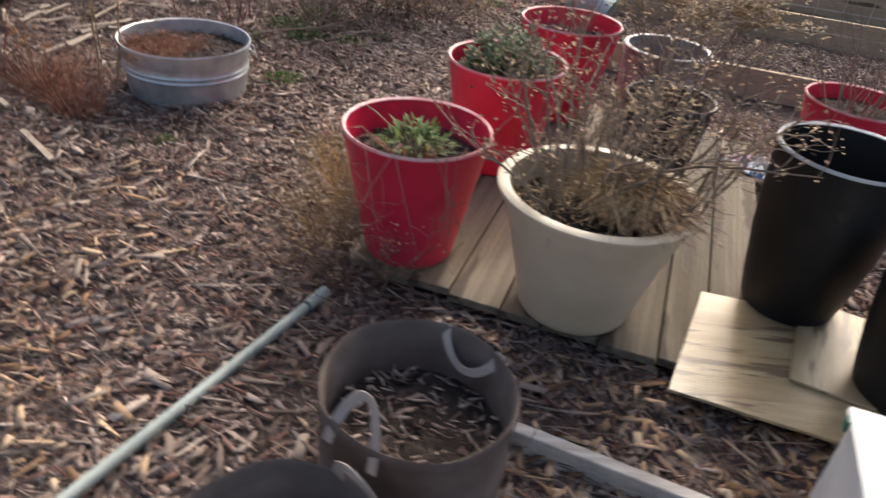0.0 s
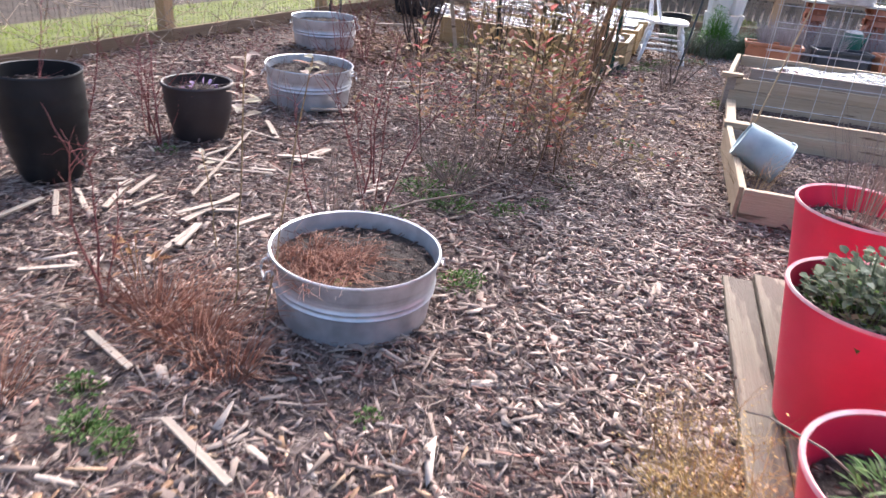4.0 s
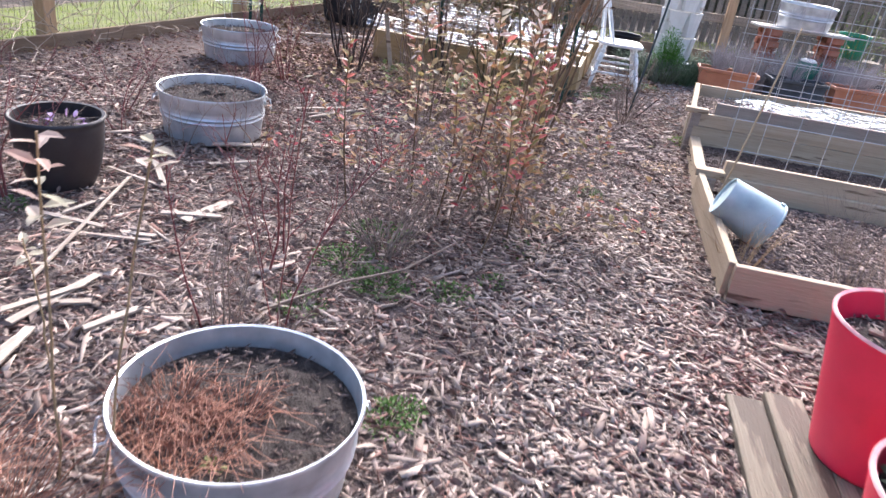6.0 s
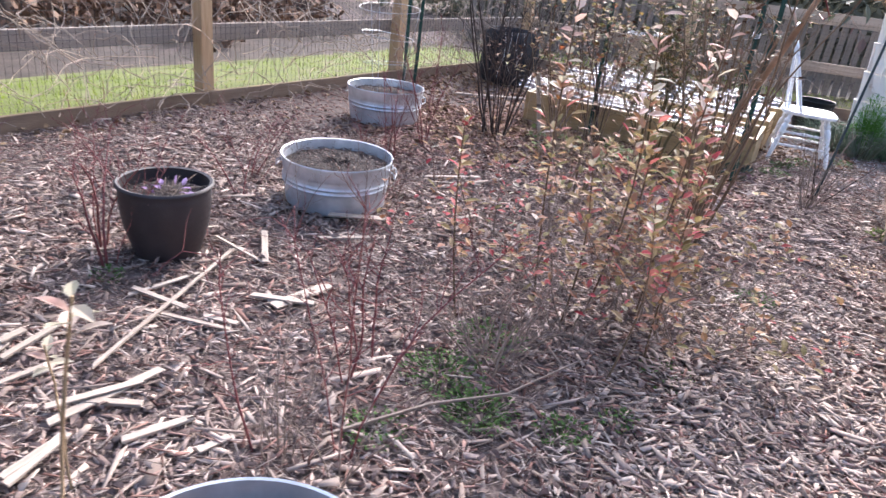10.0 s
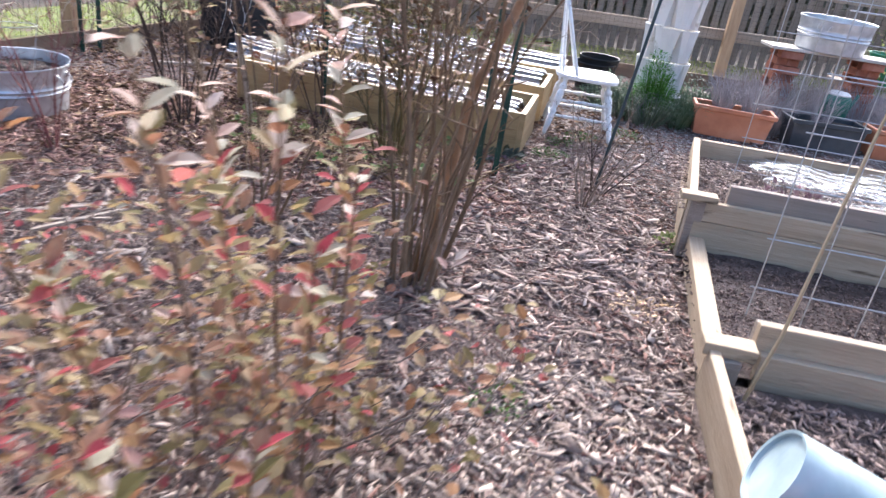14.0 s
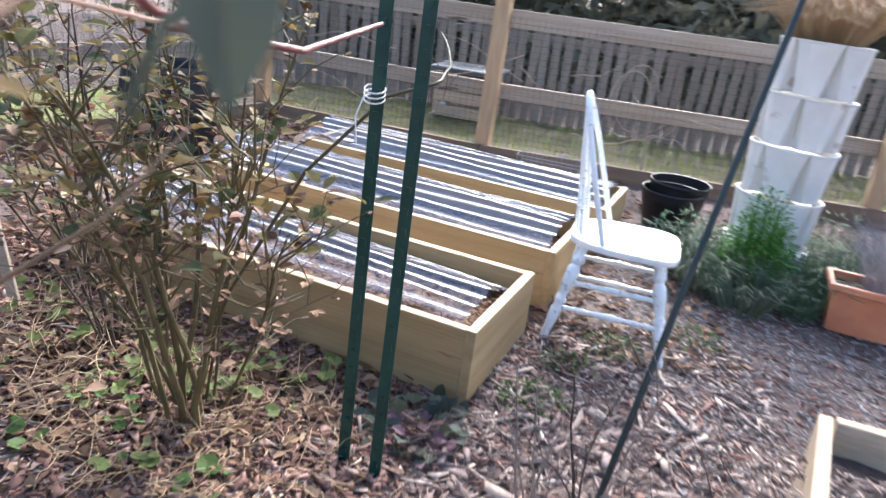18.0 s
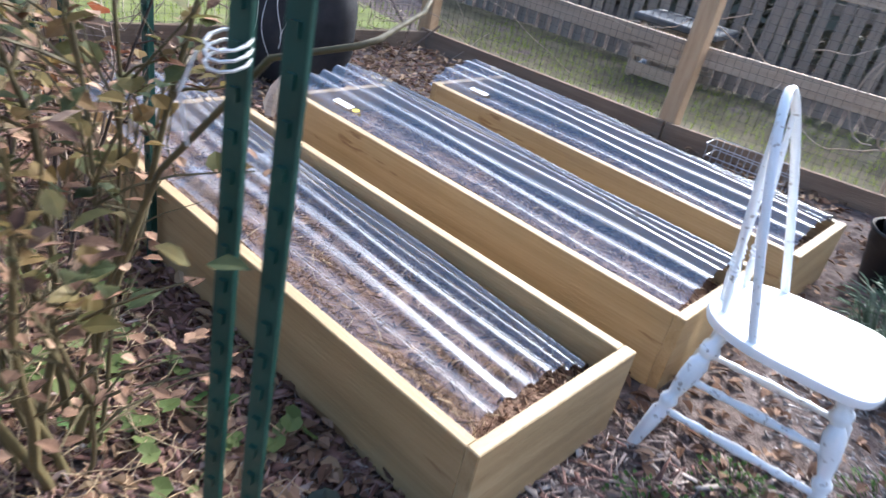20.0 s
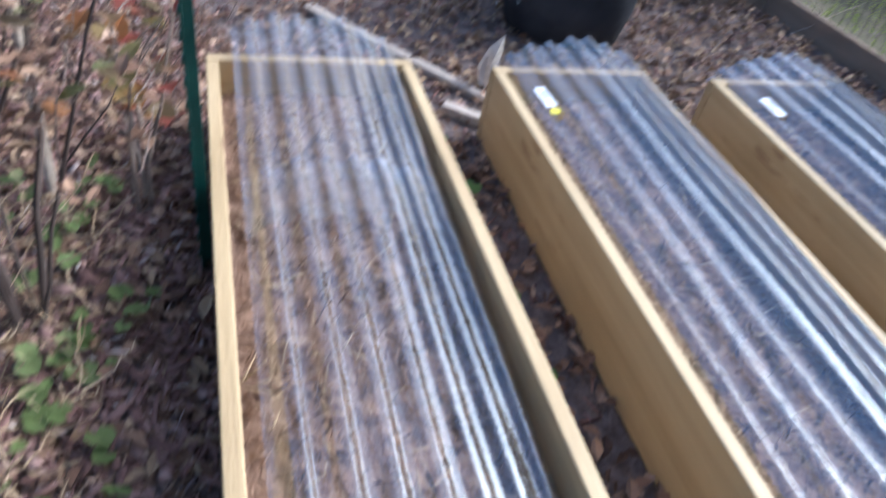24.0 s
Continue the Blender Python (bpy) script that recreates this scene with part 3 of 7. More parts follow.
def chips_mesh(name, xy, base, lengths, widths, thick, material, tilt=0.16, lift=0.012):
    """Many tapered splinters that lie at random on a surface."""
    n = len(xy)
    yaw = nrg.uniform(0, 2 * np.pi, n)
    pit, rol = nrg.normal(0, tilt, n), nrg.normal(0, 0.2, n)
    sx = np.array([-1, 1, -1, 1, -1, 1, -1, 1])
    sy = np.array([-1, -1, 1, 1, -1, -1, 1, 1])
    sz = np.array([-1, -1, -1, -1, 1, 1, 1, 1])
    e0, e1 = nrg.uniform(0.1, 1.15, n), nrg.uniform(0.1, 1.15, n)
    skew = nrg.normal(0, 0.25, n)
    jag = nrg.normal(0, 0.3, (n, 4))
    lx = (sx[None] + np.concatenate([jag, jag], 1)) * (lengths / 2)[:, None]
    taper = np.where(sx[None] > 0, e1[:, None], e0[:, None])
    ly = sy[None] * (widths / 2)[:, None] * taper + skew[:, None] * (widths[:, None]) * sx[None]
    lz = sz[None] * (thick / 2)[:, None] * np.ones_like(lx)
    cr, sr = np.cos(rol)[:, None], np.sin(rol)[:, None]
    ly, lz = ly * cr - lz * sr, ly * sr + lz * cr
    cp, sp = np.cos(pit)[:, None], np.sin(pit)[:, None]
    lx, lz = lx * cp + lz * sp, -lx * sp + lz * cp
    cy, sy2 = np.cos(yaw)[:, None], np.sin(yaw)[:, None]
    X, Y = lx * cy - ly * sy2, lx * sy2 + ly * cy
    z = base + nrg.uniform(0.0, lift, n) + thick / 2
    V = np.stack([X + xy[:, :1], Y + xy[:, 1:2], lz + z[:, None]], -1).reshape(-1, 3)
    F = (BOXF[None] + (np.arange(n) * 8)[:, None, None]).ravel()
    return fast_mesh(name, V, F, 4, material)


def scatter(n, x0, x1, y0, y1, keep):
    p = np.stack([nrg.uniform(x0, x1, n), nrg.uniform(y0, y1, n)], -1)
    return p[keep(p[:, 0], p[:, 1])]

# ---------------------------------------------------------------- ground and fences
FENCE_LEFT = [(-6.8, 1.3), (-5.85, 3.6), (-4.84, 5.92), (-3.8, 8.2), (-2.68, 10.45), (-1.4, 12.85)]
FENCE_BACK = [(-1.4, 12.85), (0.66, 12.3), (3.7, 11.98), (6.2, 11.68), (8.6, 11.34)]


def left_of_fence(x, y):
    """Metres inside the garden from the long side fence."""
    return (x + 3.8) * 0.91 - (y - 8.2) * 0.415


def before_back(x, y):
    return 12.5 - 0.14 * x - y


def ground_sheet():
    n = 150
    xs = np.concatenate([[-400, -120, -45, -22], np.linspace(-12, 12, n), [22, 45, 120, 400]])
    ys = np.concatenate([[-400, -120, -40, -16], np.linspace(-6, 20, n), [32, 55, 130, 400]])
    X, Y = np.meshgrid(xs, ys)
    near = (np.abs(X) <= 12) & (Y >= -6) & (Y <= 20)
    Z = np.where(near, ground_z(X, Y) - 0.008, -0.01)
    V = np.stack([X, Y, Z], -1).reshape(-1, 3)
    w = len(xs)
    i, j = np.meshgrid(np.arange(w - 1), np.arange(len(ys) - 1))
    a = (j * w + i).ravel()
    F = np.stack([a, a + 1, a + w + 1, a + w], -1).ravel()
    me = fast_mesh("ground", V, F, 4, GROUND)
    me.shade_smooth()
    return tagged(new("ground", me), "dark earth under wood chip mulch", "ground", kind="structure")


ground_sheet()


def strip(name, pts, z, material, label, kind="structure"):
    g = Geo().add([(*p, z) for p in pts], [tuple(range(len(pts)))])
    return single(name, g, material, label, "ground", kind=kind)


strip("lawn_side", [(-7.05, 1.0), (-4.95, 5.95), (-3.9, 8.25), (-1.5, 13.0), (-2.6, 13.65), (-5.0, 9.0), (-6.1, 6.4), (-8.3, 1.2)], 0.004, LAWN_SOIL, "thin mossy lawn outside the wire fence")
strip("bark_bed_side", [(-8.3, 1.2), (-6.1, 6.4), (-5.0, 9.0), (-2.6, 13.65), (-6.5, 16.5), (-10.5, 10.5), (-13.5, 3.5)], 0.004, BARKBED, "dark bark mulch under shrubs beyond the lawn")
strip("lawn_back", [(-1.3, 12.95), (0.66, 12.4), (3.7, 12.08), (9.5, 11.3), (9.8, 12.85), (-2.6, 15.05)], 0.004, VERGE_SOIL, "patchy grass between the wire fence and the picket fence")
strip("ground_beyond", [(-2.6, 15.05), (9.8, 12.85), (16, 22), (14, 30), (-8, 30)], 0.004, BARKBED, "dark leaf-strewn ground beyond the picket fence")


def blades(name, n, box, keep, h, label):
    p = scatter(n, *box, keep)
    n = len(p)
    a, hh = nrg.uniform(0, 6.283, n), nrg.uniform(0.5, 1.3, n) * h
    lean = nrg.normal(0, 0.35, (n, 2)) * hh[:, None]
    w = nrg.uniform(0.0015, 0.004, n)
    dx, dy = np.cos(a) * w, np.sin(a) * w
    V = np.stack([np.stack([p[:, 0] - dx, p[:, 1] - dy, np.zeros(n)], -1), np.stack([p[:, 0] + dx, p[:, 1] + dy, np.zeros(n)], -1),
                  np.stack([p[:, 0] + lean[:, 0], p[:, 1] + lean[:, 1], hh], -1)], 1).reshape(-1, 3)
    me = fast_mesh(name, V, np.arange(3 * n), 3, GRASS)
    return tagged(new(name, me), label, "grass", kind="stuff")


blades("lawn_grass", 60000, (-9, -1.4, 3, 13.8), lambda x, y: (nrg.random(len(x)) < np.where(y > 8.6, 0.4, 1.0)) & (left_of_fence(x, y) < -0.06) & (left_of_fence(x, y) > -1.25), 0.05, "short mossy green lawn blades")
blades("verge_grass", 11000, (-1.5, 8, 11.8, 15), lambda x, y: (before_back(x, y) < -0.1) & (before_back(x, y) > -1.8), 0.06, "patchy green grass blades")


def fence(name, pts, label, top, rails, base_h, post_top, extra_posts=True):
    ob = thing(name, Matrix.Identity(4), label, "fence", kind="structure")
    post = None
    for x, y in pts:
        if post is None:
            g = Geo().slab((0, 0, post_top / 2 - 0.1), (0.058, 0, 0), (0, 0.058, 0), (0, 0, post_top / 2 + 0.1))
            post = bevelled(g.mesh("post", POSTWOOD), 0.006)
        o = new("post", post)
        o.parent = ob
        d = Vector(pts[1]) - Vector(pts[0])
        o.matrix_basis = pose(x, y, 0, rng.uniform(-0.6, 0.6), rng.uniform(-0.6, 0.6), math.degrees(math.atan2(d.y, d.x)) + rng.uniform(-2, 2))
    wires = Geo()
    for a, b in zip(pts, pts[1:]):
        va, vb = Vector(a), Vector(b)
        d = (vb - va).normalized()
        out = Vector((-d.y, d.x)) * 0.079
        for z0, z1, mat_ in rails:
            board("rail", va + out, vb + out, 0.038, z0, z1, mat_, ob)
        board("kick_board", va - out * 0.98 + d * 0.0, vb - out * 0.98, 0.038, -0.02, base_h, KICK, ob)
        n = int((vb - va).length / 0.05)
        off = out * 0.45
        for i in range(n + 1):
            q = va + (vb - va) * (i / n) + off
            wires.tube([(q.x, q.y, 0.0), (q.x, q.y, top)], 0.0014, k=3, caps=False)
        for k in range(int(top / 0.05) + 1):
            q0, q1 = va + off, vb + off
            wires.tube([(q0.x, q0.y, k * 0.05), (q1.x, q1.y, k * 0.05)], 0.0014, k=3, caps=False)
    w = part("wire_mesh", wires, FENCEWIRE, ob, "fine galvanised welded wire mesh")
    w["kind"] = "stuff"
    return ob


fence("fence_side", FENCE_LEFT, "cedar post fence with weathered rails and welded wire mesh", 1.15, [(0.49, 0.63, WEATHERED), (1.06, 1.2, WEATHERED)], 0.115, 1.25)
fence("fence_back", FENCE_BACK, "cedar post fence with pine rails and welded wire mesh", 1.15, [(0.5, 0.62, GREYBOARD), (1.06, 1.2, GREYBOARD)], 0.13, 1.5)

# old picket fence beyond the back fence
pf = thing("picket_fence", Matrix.Identity(4), "old grey wooden picket fence beyond the wire fence", "fence", kind="structure")
g = Geo().slab((0, 0, 0.56), (0.045, 0, 0), (0, 0.009, 0), (0, 0, 0.56))
picket = bevelled(g.mesh("picket", PICKET), 0.004)
p0, p1 = Vector((-2.4, 15.0)), Vector((9.2, 12.95))
for i in range(92):
    q = p0 + (p1 - p0) * (i / 91)
    o = new("picket", picket)
    o.parent = pf
    o.matrix_basis = pose(q.x, q.y, rng.uniform(-0.02, 0.02), rng.uniform(-1, 1), rng.uniform(-1.5, 1.5), -10) @ Matrix.Diagonal((1, 1, rng.uniform(0.96, 1.03), 1))
for z in (0.22, 0.82):
    board("rail", p0 + Vector((0, 0.035)), p1 + Vector((0, 0.035)), 0.038, z, z + 0.09, PICKET, pf)


# the far side of the lawns: shrubs and tree trunks
def clump(name, c, size, n, material, label, leaf=0.09):
    p = nrg.normal(0, 1, (n, 3))
    p /= np.linalg.norm(p, axis=1)[:, None]
    p *= (nrg.uniform(0.25, 1, n) ** 0.5)[:, None] * (1 + 0.25 * np.sin(p[:, :1] * 7 + p[:, 1:2] * 5))
    p = p * np.array(size) + np.array(c)
    p = p[p[:, 2] > 0.02]
    n = len(p)
    a, b = nrg.normal(0, leaf, (n, 3)), nrg.normal(0, leaf, (n, 3))
    V = np.stack([p - a * 0.5, p + b * 0.4, p + a * 0.6, p - b * 0.4], 1).reshape(-1, 3)
    me = fast_mesh(name, V, np.arange(4 * n), 4, material)
    return tagged(new(name, me), label, "shrubs", kind="stuff")


clump("far_hedge", (3.0, 18.5, 0.8), (8.5, 1.8, 1.7), 30000, HEDGE, "dense evergreen hedge beyond the picket fence", 0.13)
clump("far_hedge_side", (-11.5, 12.5, 0.7), (2.2, 7.0, 1.8), 24000, HEDGE, "dark evergreen shrubs beyond the side lawn", 0.13)
clump("far_brush_side", (-6.6, 12.6, 0.1), (2.2, 2.6, 0.45), 7000, LEAFLITTER, "brown brush heap beyond the side lawn", 0.07)
for x, y, r in ((-7.6, 10.4, 0.26), (-5.2, 14.6, 0.2), (-9.2, 7.4, 0.22)):
    g = Geo().lathe([(r * 1.5, -0.1), (r * 1.15, 0.15), (r, 0.6), (r * 0.93, 1.6), (r * 0.85, 4.0)], 20, wave=lambda a, i: 1 + 0.05 * math.sin(5 * a + i) + 0.03 * math.sin(11 * a))
    t = thing("tree", (x, y, 0), "large bare tree trunk beyond the side lawn", "tree", "far trees")
    part("trunk", g, TWIGDARK, t, smooth=60)
    lim = Geo()
    for k in range(7):
        a = k * 0.9 + x
        lim.tube(wobble((0, 0, 3.4 + k * 0.08), (math.cos(a), math.sin(a), 1.1), 2.6, 0, 0, 6, 0.12), 0.07, 0.012, 6)
    part("limb", lim, TWIGDARK, t)

# ---------------------------------------------------------------- cold frames with corrugated sheets
def soil_patch(x0, x1, y0, y1, z, rough=0.02, nx=30, ny=14):
    X, Y = np.meshgrid(np.linspace(x0, x1, nx), np.linspace(y0, y1, ny))
    Z = z + rough * (np.sin(9 * X + 2 * Y) * 0.3 + np.sin(23 * X - 17 * Y) * 0.25) + nrg.normal(0, rough * 0.25, X.shape)
    i, j = np.meshgrid(np.arange(nx - 1), np.arange(ny - 1))
    a = (j * nx + i).ravel()
    F = np.stack([a, a + 1, a + nx + 1, a + nx], -1)
    g = Geo()
    g.add(np.stack([X, Y, Z], -1).reshape(-1, 3).tolist(), [tuple(int(k) for k in f) for f in F])
    return g


LONG, WIDE, HIGH, TH = 2.02, 0.61, 0.283, 0.038


def cold_frame(x, y, label, LONG=LONG, WIDE=WIDE):
    ob = thing("raised_bed", pose(x, y, 0, 0, 0, -19.5), label, "raised bed", "timber cold frames")
    board("side_board", (TH, TH / 2), (LONG - TH, TH / 2), TH, 0.0, HIGH, PINE, ob)
    board("side_board", (TH, WIDE - TH / 2), (LONG - TH, WIDE - TH / 2), TH, 0.0, HIGH, PINE, ob)
    board("end_board", (TH / 2, 0), (TH / 2, WIDE), TH, 0.0, HIGH + 0.002, PINE, ob)
    board("end_board", (LONG - TH / 2, 0), (LONG - TH / 2, WIDE), TH, 0.0, HIGH + 0.002, PINE, ob)
    part("soil", soil_patch(TH, LONG - TH, TH, WIDE - TH, 0.165), DRYSOIL, ob, "brown crumbly soil with straw bits")
    xy = scatter(2200, TH + .02, LONG - TH - .02, TH + .02, WIDE - TH - .02, lambda a, b: a > -9)
    n = len(xy)
    ch = part("debris", chips_mesh("debris", xy, 0.168, nrg.uniform(0.012, 0.05, n), nrg.uniform(0.003, 0.01, n), nrg.uniform(0.001, 0.004, n), LEAFLITTER, 0.3, 0.015), None, ob)
    ch["kind"] = "stuff"
    xy = scatter(230, TH + .02, LONG - TH - .02, TH + .02, WIDE - TH - .02, lambda a, b: a > -9)
    n = len(xy)
    ch = part("straw", chips_mesh("straw", xy, 0.176, nrg.uniform(0.015, 0.07, n), nrg.uniform(0.002, 0.006, n), nrg.uniform(0.001, 0.002, n), STRAW, 0.3, 0.02), None, ob, "loose pale straw bits")
    ch["kind"] = "stuff"
    return ob


def sheet_mesh(length, width, zn, zf, bow, amp=0.0095, pitch=0.076, sag=0.0, material=None):
    """A corrugated sheet along x from 0 (far) to length (near), arched across its width."""
    nx, ny = 26, int(width / pitch * 16) + 1
    X, Y = np.meshgrid(np.linspace(0, length, nx), np.linspace(-width / 2, width / 2, ny))
    t = X / length
    Z = zf + (zn - zf) * t + bow * (1 - (2 * Y / width) ** 2) + amp * np.clip(1.45 * np.cos(2 * np.pi * Y / pitch), -1, 1) - sag * np.sin(np.pi * t) * 1.0 + 0.004 * np.sin(5 * X + 20 * Y) + 0.004 * np.sin(31 * Y + 0.8 * X)
    V = np.stack([X, Y, Z], -1).reshape(-1, 3)
    i, j = np.meshgrid(np.arange(nx - 1), np.arange(ny - 1))
    a = (j * nx + i).ravel()
    me = fast_mesh("clear_sheet", V, np.stack([a, a + 1, a + nx + 1, a + nx], -1).ravel(), 4, material)
    me.shade_smooth()
    return me


def clear_cover(x, y, x0, length, zn, zf, bow, label, width=0.525, yaw=0.0, cross=0.0, mid=WIDE / 2, material=CLEAR):
    ob = new("clear_sheet", sheet_mesh(length, width, zn, zf, bow, material=material))
    ob.matrix_basis = pose(x, y, 0, 0, 0, -19.5) @ Matrix.Translation((x0, mid, 0)) @ pose(0, 0, 0, cross, 0, yaw)
    ob.visible_shadow = False
    return tagged(ob, label, "plastic sheet", "clear corrugated sheets")


BED1, BED2, BED3 = (-1.167, 9.287), (-0.825, 10.165), (-0.49, 10.97)
cold_frame(*BED1, "new pine raised bed under clear corrugated sheets", 2.045, 0.657)
cold_frame(*BED2, "new pine raised bed under a clear corrugated sheet")
cold_frame(*BED3, "new pine raised bed beside the wire fence")
clear_cover(*BED1, 0.62, 1.335, 0.205, 0.247, 0.075, "clear corrugated plastic sheet over the timber bed", 0.555, 0.0, -5.5, 0.33, DUSTY)
clear_cover(*BED1, -0.13, 0.95, 0.222, 0.29, 0.075, "scuffed clear corrugated plastic sheet overlapping another", 0.555, 0.0, -5.5, 0.33, SCUFFED)
clear_cover(*BED2, -0.065, 2.03, 0.255, 0.28, 0.085, "clear corrugated plastic sheet with a white sticker", 0.56, 0.0, 4.0, 0.325)
clear_cover(*BED3, -0.05, 2.015, 0.255, 0.28, 0.085, "clear corrugated plastic sheet by the fence", 0.56, 0.0, 4.0, 0.325)


def sticker(bed, lx, ly, z, dot):
    s = thing("sticker", pose(*bed, 0, 0, 0, -19.5) @ Matrix.Translation((lx, ly, z)) @ pose(0, 0, 0, 6, 2, 4), "small white printed sticker on a clear sheet", "sticker", "sheet stickers")
    part("label", Geo().slab((0, 0, 0), (0.055, 0, 0), (0, 0.019, 0), (0, 0, 0.0006)), STICKER, s)
    for k in range(3):
        part("print_bar", Geo().slab((-0.015 + 0.008 * k, 0.009 - 0.009 * k, 0.0012), (0.022, 0, 0), (0, 0.0018, 0), (0, 0, 0.0003)), DARKINK, s)
    if dot:
        part("yellow_dot", Geo().lathe([(0.017, -0.0006), (0.017, 0.001)], 16, (0.082, -0.002, 0)), YELLOW, s, "round yellow dot")


sticker(BED2, 0.25, 0.1, 0.312, True)
sticker(BED3, 0.25, 0.1, 0.312, False)


# ---------------------------------------------------------------- old raised beds beside the path
def soil_quad(pts, z, n=34):
    """An uneven soil surface between four corners."""
    a, b, c, d = (Vector(p) for p in pts)
    V = []
    for j in range(n):
        for i in range(n):
            p = a.lerp(b, i / (n - 1)).lerp(d.lerp(c, i / (n - 1)), j / (n - 1))
            V.append((p.x, p.y, z + rng.gauss(0, 0.006) + 0.012 * math.sin(4 * p.x + 3) * math.sin(5 * p.y + 1)))
    return Geo().add(V, [(j * n + i, j * n + i + 1, j * n + n + i + 1, j * n + n + i) for j in range(n - 1) for i in range(n - 1)])


def bed_frame():
    ob = thing("raised_bed", (0.54, 4.77, 0), "low weathered raised bed filled with mulch", "raised bed", "path-side raised beds")
    o = Vector((0.54, 4.77))

    def L(x, y):
        return (x - o.x, y - o.y)
    board("front_board", L(0.55, 4.79), L(3.4, 3.985), 0.04, 0.0, 0.185, BEDBOARD, ob)
    board("side_board", L(0.553, 4.815), L(0.945, 6.12), 0.04, 0.0, 0.182, BEDBOARD, ob)
    part("soil", soil_quad((L(0.58, 4.8), L(3.4, 4.01), L(3.75, 5.4), L(0.99, 6.12)), 0.05), BEDSOIL, ob, smooth=80)
    ob2 = thing("raised_bed", (0.95, 6.14, 0), "low raised bed of aged boards with bare soil", "raised bed", "path-side raised beds")
    o = Vector((0.95, 6.14))
    board("rail", L(0.985, 6.15), L(1.375, 7.22), 0.075, 0.0, 0.12, BEDBOARD, ob2, "mossy low side rail")
    board("cap_block", L(0.915, 6.155), L(1.085, 6.105), 0.09, 0.16, 0.205, BEDBOARD, ob2)
    board("corner_post", L(0.955, 6.12), L(1.035, 6.1), 0.08, 0.0, 0.158, WEATHERED, ob2)
    board("cross_board", L(1.13, 6.14), L(3.7, 5.41), 0.04, 0.02, 0.16, BEDBOARD, ob2)
    board("cross_board", L(1.12, 6.185), L(3.7, 5.455), 0.04, 0.11, 0.255, BEDBOARD, ob2)
    board("cross_board", L(1.14, 6.232), L(3.7, 5.505), 0.035, 0.11, 0.235, WEATHERED, ob2)
    part("soil", soil_quad((L(1.02, 6.15), L(3.75, 5.38), L(4.0, 6.45), L(1.4, 7.2)), 0.06), BEDSOIL, ob2, smooth=80)
    ob3 = thing("raised_bed", (1.3, 7.25, 0), "tall raised bed of aged boards partly covered in plastic", "raised bed", "path-side raised beds")
    o = Vector((1.3, 7.25))
    board("front_board", L(1.345, 7.25), L(4.0, 6.5), 0.04, 0.0, 0.20, BEDBOARD, ob3)
    board("front_board", L(1.345, 7.252), L(4.0, 6.502), 0.036, 0.203, 0.3, BEDBOARD, ob3)
    board("upper_board", L(1.49, 7.265), L(4.0, 6.555), 0.038, 0.26, 0.385, WEATHERED, ob3)
    board("corner_post", L(1.315, 7.275), L(1.385, 7.255), 0.07, 0.0, 0.3, WEATHERED, ob3)
    board("cap_block", L(1.26, 7.275), L(1.425, 7.228), 0.075, 0.303, 0.335, BEDBOARD, ob3)
    board("side_board", L(1.345, 7.32), L(1.815, 8.36), 0.04, 0.0, 0.32, BEDBOARD, ob3)
    board("back_board", L(1.85, 8.36), L(4.4, 7.63), 0.04, 0.0, 0.31, BEDBOARD, ob3)
    part("soil", soil_quad((L(1.38, 7.28), L(4.0, 6.55), L(4.4, 7.6), L(1.84, 8.34)), 0.2), BEDSOIL, ob3, smooth=80)


bed_frame()


def crumpled(nx, ny, fn, material, name, label, category):
    V, F = [], []
    for j in range(ny):
        for i in range(nx):
            V.append(fn(i / (nx - 1), j / (ny - 1)))
    for j in range(ny - 1):
        for i in range(nx - 1):
            a = j * nx + i
            F.append((a, a + 1, a + nx + 1, a + nx))
    g = Geo().add(V, F)
    return single(name, g, material, label, category, smooth=60)


def cover_at(s, t):
    ragged = 0.09 * math.sin(9 * t) + 0.05 * math.sin(21 * t)
    x0, y0 = 2.3 + ragged - 0.62 * t, 7.16
    p = Vector((x0, y0 - 0.272 * (x0 - 2.12) * 1.0)) + Vector((0.962, -0.272)) * (1.75 * s) + Vector((0.272, 0.962)) * (0.05 + 1.0 * t)
    z = 0.27 + 0.012 * math.sin(7 * s + 3 * t) + 0.009 * math.sin(19 * s - 8 * t) + 0.008 * abs(math.sin(31 * t + 13 * s)) + 0.009 * abs(math.sin(47 * s + 29 * t)) + 0.007 * abs(math.sin(71 * t - 38 * s)) + rng.uniform(-0.003, 0.003) - 0.05 * math.exp(-9 * s)
    return (p.x, p.y, z)


crumpled(90, 54, cover_at, FILM, "row_cover", "crinkled clear plastic film over a raised bed", "plastic sheet").visible_shadow = False


# ---------------------------------------------------------------- wire trellis panels and posts
def trellis(x, y, z, n, m, step, label, yaw=-15.8, lean=0.0):
    ob = thing("trellis_panel", pose(x, y, z, lean, 0, yaw), label, "trellis", "wire trellis panels")
    for i in range(n):
        part("wire", Geo().tube([(i * step, 0, -0.12), (i * step, 0, (m - 1) * step + 0.03)], 0.0028, k=5), WIRE, ob)
    for k in range(m):
        part("wire", Geo().tube([(-0.02, 0.004, k * step), ((n - 1) * step + 0.02, 0.004, k * step)], 0.0028, k=5), WIRE, ob)
    return ob


